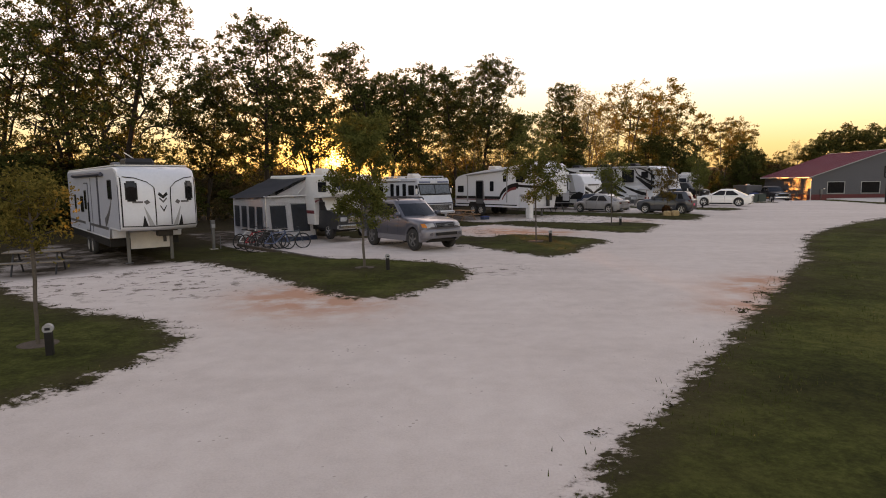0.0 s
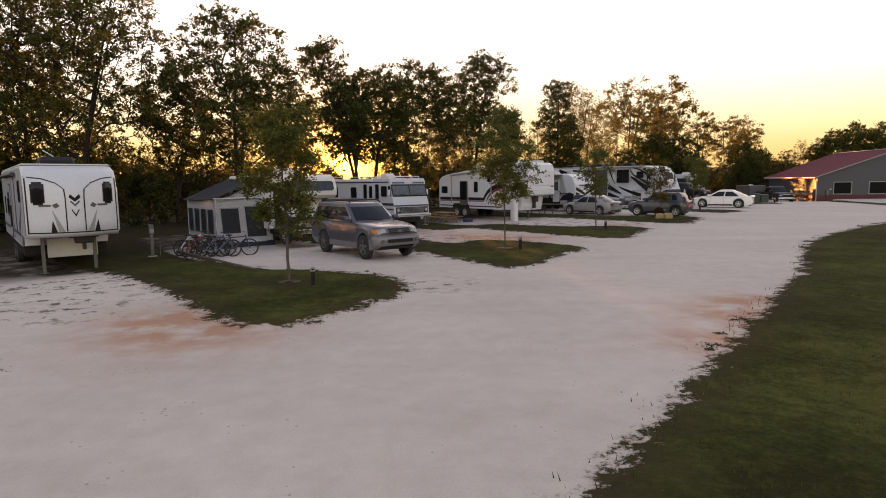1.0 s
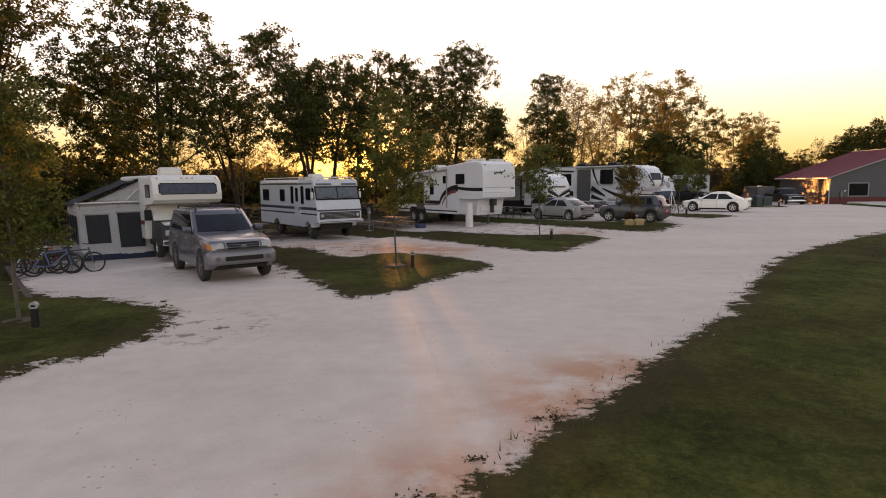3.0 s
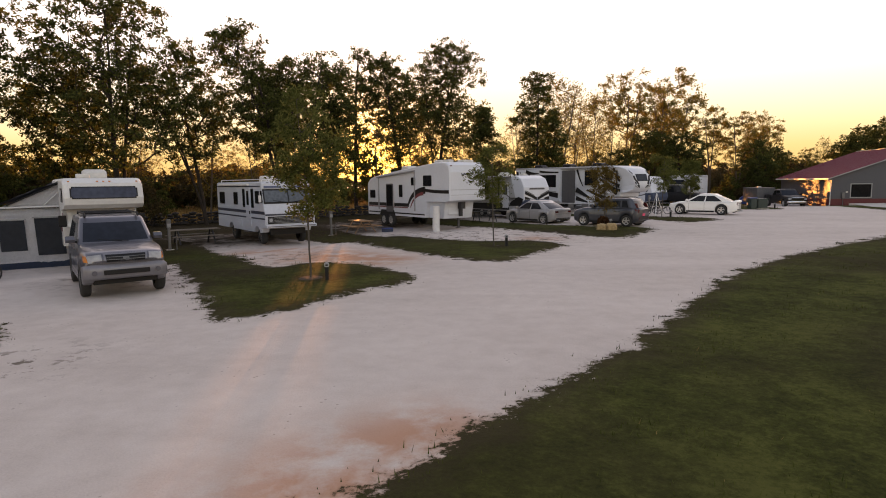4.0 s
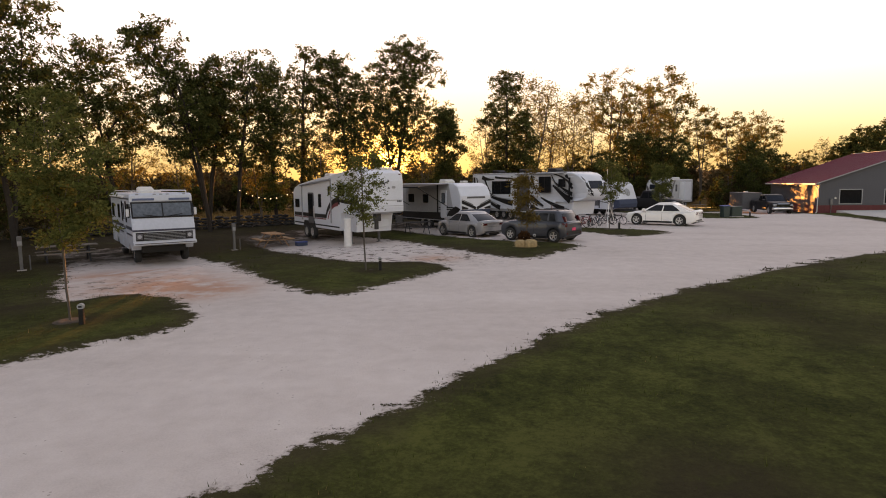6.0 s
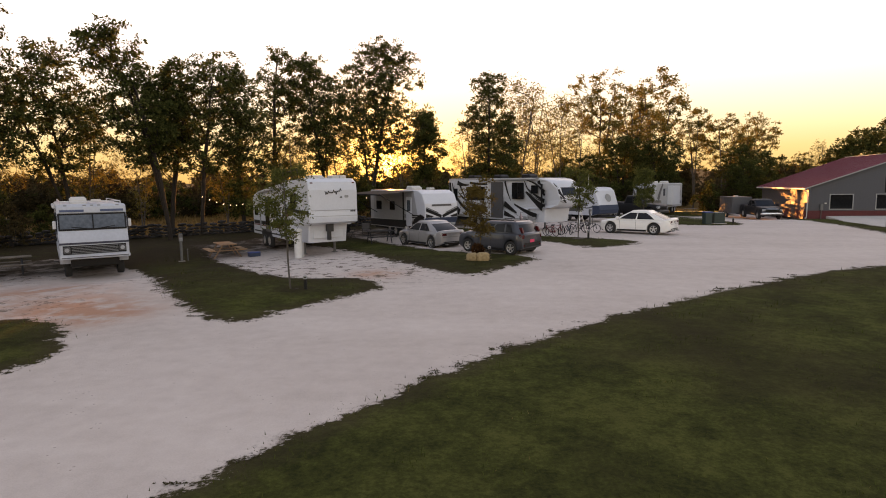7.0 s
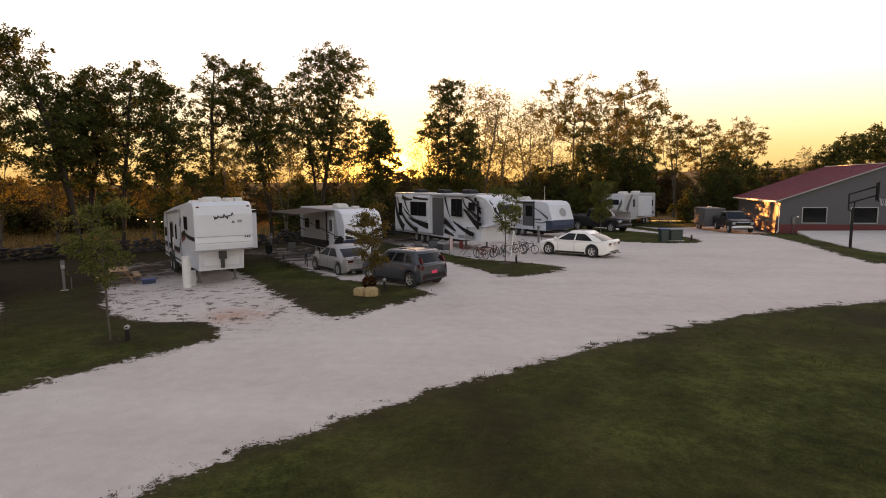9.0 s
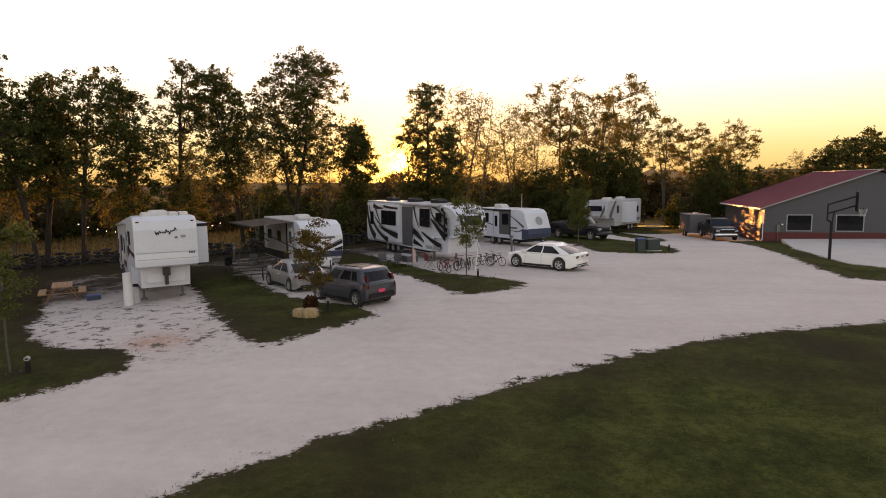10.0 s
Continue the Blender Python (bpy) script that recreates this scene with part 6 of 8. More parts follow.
def class_c():
    """Cab-over motor caravan, cream over a dark cab."""
    t = thing("cabover_motorhome", facing(-4.2, 28.65, deg(0.63, -0.77), -0.10) @ Matrix.Diagonal((1.04, 1.05, 1.09, 1)), "cream cab-over motorhome with a dark van cab", "motorhome")
    L, hw = 7.2, 1.17
    prof = [(-L, 0.55), (-1.95, 0.55), (-1.95, 1.78), (-0.35, 1.86), (-0.10, 1.98), (-0.06, 2.2), (-0.20, 2.66), (-0.5, 2.82), (-L + 0.1, 2.85), (-L, 2.75)]
    part("body", slab(prof, hw, ((0.0, 0.1), (0.05, 0.035), (0.14, 0.0))), M_CREAM, t)
    skin = Skin(t.children[0])
    w = skin.lay("window", rect(-0.94, 0.94, 2.16, 2.55), M_BLACK, t, "x", 1, 0.012)
    skin.lay("window_edge", rect(-0.99, 0.99, 2.21, 2.50), M_BLACK, t, "x", 1, 0.011)
    skin.lay("pane", rect(-0.91, 0.91, 2.19, 2.52), M_GLASSC, w, "x", 1, 0.020)
    skin.lay("pane_edge", rect(-0.95, 0.95, 2.24, 2.47), M_GLASSC, w, "x", 1, 0.019)
    for y in (-1.0, -0.18, 0, 0.18, 1.0):
        part("marker_lamp", boxed(-0.30, -0.25, y - 0.03, y + 0.03, 2.70, 2.73), M_AMBER, t)
    # van cab
    prof = [(-2.2, 0.42), (-0.1, 0.42), (0.0, 0.55), (0.0, 0.98), (-0.12, 1.08), (-0.95, 1.22), (-1.55, 1.82), (-2.2, 1.84)]
    part("cab", slab(prof, 0.98, ((0, 0.08), (0.06, 0.02), (0.2, 0)), lambda c: Vector((c.x, c.y * (1 - 0.12 * max(0, c.z - 1.1)), c.z))), M_STEEL, t, "dark green-black van cab")
    part("bonnet_top", boxed(-0.92, -0.1, -0.85, 0.85, 1.10, 1.2, 0.04), M_CREAM, t)
    part("windscreen_cover", pane3([(-0.93, -1.06, 1.24), (-0.93, 1.06, 1.24), (-1.5, 1.04, 1.84), (-1.5, -1.04, 1.84)], 0.03), M_CREAM, t, "cream windscreen cover")
    part("bumper", boxed(-0.15, 0.12, -1.0, 1.0, 0.42, 0.62, 0.04), M_CHROME, t, "chrome bumper")
    part("grille", boxed(-0.05, 0.03, -0.5, 0.5, 0.70, 0.98, 0.02), M_CHROME, t)
    for s in (-1, 1):
        part("headlight", boxed(-0.08, 0.035, min(s * 0.55, s * 0.88), max(s * 0.55, s * 0.88), 0.76, 0.95, 0.03), M_LAMP, t)
        part("mirror", boxed(-1.2, -1.05, min(s * 1.08, s * 1.32), max(s * 1.08, s * 1.32), 1.25, 1.62, 0.03), M_BLACK, t)
    y = -hw
    window(t, y, -1.5, -0.7, 2.05, 2.5)
    window(t, y, -4.2, -3.2, 1.5, 2.2)
    window(t, y, -6.4, -5.4, 1.5, 2.2)
    decal(t, [(-L + 0.1, 1.05), (-2.0, 1.05), (-2.0, 1.2), (-L + 0.1, 1.2)], y, M_MAROON)
    decal(t, [(-1.93, 1.66), (-1.93, 1.56), (-1.4, 1.7), (-1.0, 1.75)], y + 0.02, M_MAROON)
    aircon(t, -3.0, 0.0, 2.85, 0.75, 1.0, 0.3)
    vent(t, -1.4, -0.5, 2.83)
    vent(t, -5.0, 0.3, 2.83)
    for x in (-1.0, -5.2):
        for s in (-1, 1):
            wheel(t, x, s * 1.0, 0.36, 0.24, M_CHROME)
    settle(t, 0.06)
    part("underbody", boxed(-L + 0.3, -0.4, -0.9, 0.9, 0.3, 0.56), M_BLACK, t)


class_c()


def cloth(corners, nu, nv, sag=0.0, seed=0, wrinkle=0.012, thick=0.014):
    """A hanging sheet over four corners (counted round), wrinkled a little and sagging in its middle."""
    a, b, c, d = [Vector(q) for q in corners]
    n = (b - a).cross(d - a).normalized()
    rows = []
    for j in range(nv + 1):
        row = []
        for i in range(nu + 1):
            u, v = i / nu, j / nv
            p = a.lerp(b, u).lerp(d.lerp(c, u), v)
            w = math.sin(math.pi * u) * math.sin(math.pi * v)
            row.append(p + n * (noise.noise((u * 7 + seed, v * 2.5, seed)) * wrinkle * min(1, 4 * u * (1 - u) + 0.3)) - Vector((0, 0, sag * w)))
        rows.append(row)
    bm, _ = grid_mesh(rows)
    bmesh.ops.solidify(bm, geom=bm.faces[:], thickness=thick)
    return bm


def screen_room():
    """The tent room set against the motorhome's door side."""
    t = thing("screen_tent", facing(-6.85, 30.4, deg(0.63, -0.77)), "grey canvas screen room with dark mesh windows against the motorhome", "tent")
    D, W, H0, H1 = 4.3, 2.45, 3.30, 2.22     # length back, width out, height at the rig, height at the outer wall
    foot = lambda y: 0.22 * (1 + y / W)       # the front wall stands out at its rig end
    front = part("front_wall", cloth([(0.10, -W, 0.1), (0.30, 0.12, 0.1), (0.0, 0.0, H1 - 0.02), (0.0, -W, H1 - 0.02)], 18, 8, 0, 3, 0.03), M_CANVAS, t, "pale grey canvas", True)
    for y0, y1, z0, z1, k in ((-2.22, -1.42, 0.66, 1.80, 1), (-1.12, -0.22, 0.46, 1.86, 2)):
        lean = lambda y, z: 0.035 + (0.10 + 0.08 * (y + W)) * (1 - z / H1)
        q = [(lean(y0, z0), y0 + 0.05, z0), (lean(y1, z0), y1 + 0.04, z0), (lean(y1, z1), y1, z1), (lean(y0, z1), y0, z1)]
        w = part("mesh_window", cloth(q, 6, 6, 0, 10 + k, 0.012), M_MESH, front, "dark mesh window", True)
        part("window_tie", boxed(lean(y0, z1) + 0.01, lean(y0, z1) + 0.03, y0 - 0.06, y1 + 0.06, z1 - 0.02, z1 + 0.03), M_MIDGREY, w)
    gable = part("gable_panel", cloth([(0.03, -W * 0.9, H1), (0.03, -0.02, H1), (0.06, -0.02, H0 - 0.08), (0.05, -0.10, H0 - 0.10)], 12, 6, 0, 6, 0.08), M_CANVAS, t, "slack grey canvas gable", True)
    for a, b, mt, r in (((0.12, -W * 0.78, H1 + 0.12), (0.12, 0.0, H0 - 0.06), M_BLACK, 0.030), ((0.10, -0.85, H1 + 0.02), (0.10, 0.0, H0 - 0.22), M_PVC, 0.022), ((0.10, -0.02, H1 + 0.02), (0.10, -0.3, H1 + 0.62), M_PVC, 0.022)):
        part("strap", rod(bmesh.new(), a, b, r, seg=6), mt, gable)
    side = part("side_wall", cloth([(0.0, -W, 0.1), (-D, -W, 0.1), (-D, -W, H1 - 0.04), (0, -W, H1 - 0.04)], 20, 6, 0, 4, 0.03), M_CANVAS, t, "grey canvas side", True)
    for k in range(4):
        x0 = -0.28 - k * 1.02
        part("mesh_window", cloth([(x0, -W - 0.03, 0.62), (x0 - 0.72, -W - 0.03, 0.62), (x0 - 0.72, -W - 0.03, 1.74), (x0, -W - 0.03, 1.74)], 5, 5, 0, 20 + k, 0.01), M_MESH, side, "dark mesh window", True)
    part("roof", cloth([(0.22, -W * 1.05, H1), (0.14, 0.05, H0 + 0.04), (-D - 0.1, 0.05, H0 + 0.02), (-D - 0.2, -W * 1.08, H1 - 0.10)], 14, 12, 0.16, 8, 0.05), M_CANVASD, t, "sagging charcoal fabric roof", True)
    part("mud_flap", cloth([(0.17, -W, 0.0), (0.36, 0.14, 0.0), (0.28, 0.12, 0.24), (0.10, -W, 0.22)], 12, 2, 0, 30, 0.03), M_TARP, t, "navy ground flap", True)
    part("pole", path_rod(bmesh.new(), [(0.12, -W, 0.0), (0.10, -W, H1 + 0.02)], 0.022, 6), M_ALU, t)
    part("pole", rod(bmesh.new(), (0.10, -W - 0.08, H1 + 0.02), (0.10, 0.02, H1 + 0.05), 0.035, seg=8), M_PVC, t)
    part("pole", rod(bmesh.new(), (0.34, 0.14, 0.0), (0.10, 0.0, H0), 0.022, seg=6), M_STEEL, t)


screen_room()


def class_a():
    """Old flat-fronted motor caravan with blue stripes."""
    t = thing("flat_front_motorhome", facing(-0.35, 37.0, deg(0.63, -0.77), -0.02) @ Matrix.Diagonal((1.0, 1.05, 1.03, 1)), "old white flat-front motorhome with blue-grey stripes", "motorhome")
    L, hw = 8.2, 1.2
    bottom = [(-L, 0.34)]
    for x in (-5.6, -1.25):
        bottom += [(x - 0.5 * math.cos(a), 0.12 + 0.52 * math.sin(a)) for a in (0.44 + 2.26 * k / 10 for k in range(11))]
    prof = bottom + [(-0.62, 0.36), (-0.5, 0.58), (-0.06, 0.62), (-0.01, 0.7), (0.0, 1.22), (-0.05, 1.38), (-0.19, 1.73), (-0.40, 2.38), (-0.36, 2.44), (-0.39, 2.66), (-0.5, 2.76), (-L + 0.1, 2.75), (-L, 2.6)]
    part("body", slab(prof, hw, ((0, 0.06), (0.05, 0.015), (0.12, 0.0))), M_PALEBLUE, t)
    for s in (-1, 1):
        y0, y1 = (-1.12, -0.025) if s < 0 else (0.025, 1.12)
        w = part("windscreen", pane3([(-0.20, y0, 1.79), (-0.20, y1, 1.79), (-0.37, y1, 2.33), (-0.37, y0, 2.33)], 0.025), M_CURTAIN, t, "curtained windscreen half")
        part("wiper", rod(bmesh.new(), (-0.16, s * 0.12, 1.77), (-0.185, s * 0.75, 1.87), 0.014, seg=5), M_BLACK, w)
        # blue brow panels whose dark tone also stands for shade below the brow
        part("sun_panel", boxed(-0.38, -0.345, min(s * 0.28, s * 1.1), max(s * 0.28, s * 1.1), 2.46, 2.55, 0.01), M_BLUE, t, "blue-grey panel over the windscreen, also painted as the brow's shade")
        part("side_pane", pane3([(-0.26, s * 1.212, 1.80), (-0.62, s * 1.212, 1.80), (-0.62, s * 1.212, 2.32), (-0.42, s * 1.212, 2.32)], 0.02), M_GLASS, t)
    for y0, y1 in ((-1.18, -1.12), (-0.025, 0.025), (1.12, 1.18)):
        part("windscreen_post", pane3([(-0.185, y0, 1.75), (-0.185, y1, 1.75), (-0.375, y1, 2.38), (-0.375, y0, 2.38)], 0.03), M_BLACK, t)
    for z0, z1, x in ((1.72, 1.79, -0.175), (2.33, 2.40, -0.37)):
        part("windscreen_rail", boxed(x - 0.03, x + 0.012, -1.17, 1.17, z0, z1, 0.01), M_BLACK, t)
    part("nose_stripe", boxed(-0.03, 0.014, -1.2, 1.2, 1.17, 1.25, 0.01), M_NAVY, t, "dark blue stripe over the grille")
    g = part("grille", boxed(-0.04, 0.018, -1.09, 1.09, 0.78, 1.13, 0.01), M_BLACK, t, "black slatted grille")
    for i in range(5):
        part("slat", boxed(0.005, 0.035, -0.80, 0.80, 0.82 + i * 0.062, 0.834 + i * 0.062), M_MIDGREY, g)
    for s in (-1, 1):
        h = part("headlight_bezel", boxed(0.0, 0.03, min(s * 0.84, s * 1.07), max(s * 0.84, s * 1.07), 0.84, 1.08, 0.012), M_DARKGREY, t)
        part("headlight", rod(bmesh.new(), (0.02, s * 0.955, 0.96), (0.05, s * 0.955, 0.96), 0.085, 0.075, 18), M_LAMP, h)
        m = part("mirror", boxed(-0.42, -0.32, min(s * 1.24, s * 1.36), max(s * 1.24, s * 1.36), 1.80, 2.12, 0.03), M_PVC, t, "white truck mirror")
        part("mirror_arm", path_rod(bmesh.new(), [(-0.36, s * 1.17, 1.76), (-0.36, s * 1.3, 1.80), (-0.36, s * 1.3, 2.14), (-0.36, s * 1.17, 2.2)], 0.014, 6), M_STEEL, m)
    for yy in (-0.9, -0.25, 0, 0.25, 0.9):
        part("marker_lamp", boxed(-0.50, -0.42, yy - 0.06, yy + 0.06, 2.68, 2.74, 0.015), M_MIDGREY, t)
    part("bumper", boxed(-0.2, 0.16, -1.21, 1.21, 0.60, 0.74, 0.03), M_PALEBLUE, t, "white bumper")
    part("bumper_strip", boxed(0.14, 0.172, -1.15, 1.15, 0.645, 0.68, 0.006), M_DARKGREY, t)
    y = -hw
    decal(t, [(-L + 0.1, 1.22), (-0.05, 1.22), (-0.1, 1.36), (-L + 0.1, 1.36)], y, M_NAVY)
    decal(t, [(-L + 0.1, 0.98), (-0.05, 0.98), (-0.05, 1.05), (-L + 0.1, 1.05)], y, M_NAVY)
    decal(t, [(-L + 0.1, 2.5), (-0.6, 2.5), (-0.6, 2.56), (-L + 0.1, 2.56)], y, M_NAVY)
    window(t, y, -1.35, -0.75, 1.72, 2.32)
    for x0 in (-1.62, -2.98):
        window(t, y, x0 - 0.36, x0, 1.5, 2.42)
    d = part("door", boxed(-2.86, -2.1, y - 0.022, y + 0.01, 0.62, 2.44, 0.015), M_PALEBLUE, t)
    part("door_window", boxed(-2.68, -2.32, y - 0.03, y - 0.015, 1.62, 2.32, 0.012), M_GLASS, d)
    part("door_handle", boxed(-2.22, -2.16, y - 0.06, y - 0.02, 1.18, 1.34, 0.01), M_BLACK, d)
    part("step", boxed(-2.8, -2.16, y - 0.2, y, 0.30, 0.35, 0.01), M_STEEL, t)
    for x0, x1, z0, z1 in ((-4.6, -3.6, 0.5, 0.86), (-7.7, -6.6, 0.5, 0.86)):
        part("locker_door", boxed(x0, x1, y - 0.012, y + 0.01, z0, z1, 0.01), M_PALEBLUE, t)
    window(t, y, -4.9, -4.2, 1.6, 2.25)
    window(t, y, -7.6, -6.6, 1.6, 2.25)
    part("awning_tube", rod(bmesh.new(), (-7.4, y - 0.06, 2.62), (-2.2, y - 0.06, 2.62), 0.06), M_PVC, t)
    aircon(t, -1.9, -0.4, 2.74, 0.6, 0.9, 0.3)
    bm = bmesh.new()
    for s in (-1.05, 1.05):
        path_rod(bm, [(-0.8, s, 2.72), (-0.8, s, 2.86), (-L + 0.5, s, 2.86), (-L + 0.5, s, 2.72)], 0.02, 6)
    rod(bm, (-0.8, -1.05, 2.86), (-0.8, 1.05, 2.86), 0.02, seg=6)
    part("roof_rail", bm, M_PVC, t)
    vent(t, -4.5, 0.4, 2.74)
    for x in (-1.25, -5.6):
        for s in (-1, 1):
            wheel(t, x, s * 1.06, 0.40, 0.25, M_CHROME)
    settle(t, 0.24)
    part("underbody", boxed(-L + 0.3, -0.4, -0.85, 0.85, 0.24, 0.51), M_BLACK, t)


class_a()


def fifth_wheel_b():
    """Cream rig with a boxy nose, dark swooshes on its door side."""
    t = thing("fifth_wheel_trailer", facing(8.2, 42.95, deg(0.62, -0.78)) @ Matrix.Diagonal((1.06, 1.06, 0.985, 1)), "white fifth-wheel camper with dark red and black side swooshes", "camper")
    L, hw = 9.4, 1.22
    prof = [(-L, 0.62), (-2.45, 0.62), (-2.3, 1.62), (-0.3, 1.62), (-0.02, 1.72), (0.0, 1.95), (-0.03, 2.3), (-0.03, 3.35), (-0.12, 3.76), (-0.4, 3.93), (-1.4, 3.95), (-3.0, 3.80), (-6.0, 3.52), (-L + 0.9, 3.22), (-L + 0.3, 3.05), (-L, 2.75)]
    part("body", slab(prof, hw, ((0, 0.07), (0.05, 0.02), (0.14, 0.0))), M_WHITE, t)
    low = part("nose_base", slab([(-2.5, 0.62), (-0.95, 0.62), (-0.75, 1.62), (-2.4, 1.62)], 0.98, ((0, 0.04), (0.06, 0))), M_WHITE, t, "white lower nose housing")
    part("hatch", boxed(-0.9, -0.82, -0.75, 0.75, 0.85, 1.35, 0.02), M_WHITE, low)
    bm = bmesh.new()
    box(bm, -0.78, -0.45, -0.14, 0.14, 1.2, 1.64)
    box(bm, -0.8, -0.6, -0.07, 0.07, 0.75, 1.25)
    part("kingpin", bm, M_STEEL, t)
    for z in (2.32, 2.02):
        decal(t, [(-1.18, z), (1.18, z), (1.18, z + 0.02), (-1.18, z + 0.02)], -0.005, M_MIDGREY, "x", 1, 0.008, "seam")
    # a script flourish and two leaf marks; small plain bars for the model sign
    bm = bmesh.new()
    tall = (0.13, -0.06, 0.06, -0.05, 0.11, 0.0, 0.05, -0.03, 0.04, -0.04, 0.13, -0.02, 0.05, -0.13, 0.05, -0.01, 0.04, 0.0, 0.15, 0.01)
    pts = [(-0.42 + 0.043 * i, 3.17 + z + 0.006 * i) for i, z in enumerate(tall)]
    path_rod(bm, [(-0.02, y, z) for y, z in pts], 0.018, 5)
    part("flourish", bm, M_BLACK, t, "dark painted flourish on the nose")
    decal(t, [(0.3, 2.94), (0.38, 3.06), (0.45, 2.94)], -0.025, M_DARKGREY, "x", 1, 0.008, "emblem")
    decal(t, rounded_rect(0.55, 0.76, 2.95, 3.08, 0.05), -0.025, M_MIDGREY, "x", 1, 0.008, "emblem")
    for y0 in (0.84, 0.93, 1.02):
        decal(t, [(y0, 2.22), (y0 + 0.07, 2.22), (y0 + 0.07, 2.31), (y0, 2.31)], -0.02, M_DARKGREY, "x", 1, 0.008, "lettering_bar")
    for s in (-1, 1):
        part("marker_lamp", boxed(-0.2, -0.1, s * 1.05 - 0.06, s * 1.05 + 0.06, 3.68, 3.74), M_REDLAMP, t)
    y = -hw
    window(t, y, -2.6, -1.75, 2.55, 3.2)
    window(t, y, -3.9, -3.45, 2.6, 3.1)
    window(t, y, -5.3, -4.9, 1.85, 2.65)
    d = part("door", plate(rounded_rect(-6.85, -6.0, 0.85, 2.72, 0.1), y - 0.016, 0.03), M_DARKGREY, t, "dark screen door standing in a white frame")
    window(d, y - 0.03, -6.78, -6.08, 1.25, 2.65)
    part("grab_handle", boxed(-5.92, -5.88, y - 0.08, y - 0.02, 1.2, 1.9), M_ALU, d)
    part("awning_tube", rod(bmesh.new(), (-7.9, y - 0.09, 3.16), (-3.4, y - 0.09, 3.5), 0.06), M_MIDGREY, t)
    for x in (-7.8, -3.5):
        part("awning_arm", boxed(x - 0.03, x + 0.03, y - 0.06, y, 1.0, 3.15 if x < -5 else 3.45), M_MIDGREY, t)
    window(t, y, -9.0, -8.3, 1.75, 2.3)
    decal(t, [(-L + 0.2, 1.24), (-4.2, 1.24), (-4.2, 1.46), (-L + 0.2, 1.46)], y, M_BLACK)
    decal(t, [(-L + 0.2, 1.15), (-4.3, 1.15), (-4.3, 1.22), (-L + 0.2, 1.22)], y, M_MAROON)
    decal(t, curve_band((-4.3, 1.25), (-3.9, 2.3), (-2.4, 2.3), 0.14, 0.44), y, M_BLACK, lift=0.006)
    decal(t, curve_band((-4.0, 1.2), (-3.6, 2.05), (-2.6, 2.1), 0.08, 0.22), y, M_MAROON, lift=0.009)
    decal(t, curve_band((-2.7, 2.35), (-1.8, 2.2), (-0.1, 2.22), 0.18, 0.2), y, M_BLACK, lift=0.006)
    decal(t, [(-L + 0.2, 0.76), (-2.5, 0.76), (-2.5, 0.84), (-L + 0.2, 0.84)], y, M_BLACK)
    s = part("slide_out", boxed(-6.8, -2.9, hw - 0.05, hw + 0.95, 1.35, 3.4, 0.03), M_WHITE, t)
    part("slide_trim", boxed(-2.94, -2.86, hw, hw + 0.97, 3.24, 3.38), M_BLACK, s)
    aircon(t, -2.4, 0.0, 3.83, 0.75, 1.0, 0.3)
    aircon(t, -6.0, 0.0, 3.6, 0.75, 1.0, 0.28)
    for x, yy, w in ((-1.0, -0.62, 0.34), (-0.9, -0.12, 0.2), (-1.0, 0.42, 0.36), (-1.1, 0.84, 0.34), (-4.0, 0.5, 0.4)):
        part("roof_vent", boxed(x - 0.3, x + 0.3, yy - w / 2, yy + w / 2, 3.86 if x > -2 else 3.68, (3.86 if x > -2 else 3.68) + (0.24 if w > 0.3 else 0.12), 0.04), M_ROOFW, t)
    legs(t, -2.0, 0.8, 0.7)
    for x in (-6.75,):
        part("wheel_opening", plate([(x - 0.98, 0.60), (x + 0.98, 0.60), (x + 0.80, 0.98), (x - 0.80, 0.98)], y - 0.006, 0.02), M_BLACK, t)
    dual_wheels(t, (-6.3, -7.2), hw + 0.06, 0.40)
    settle(t, 0.08)


fifth_wheel_b()


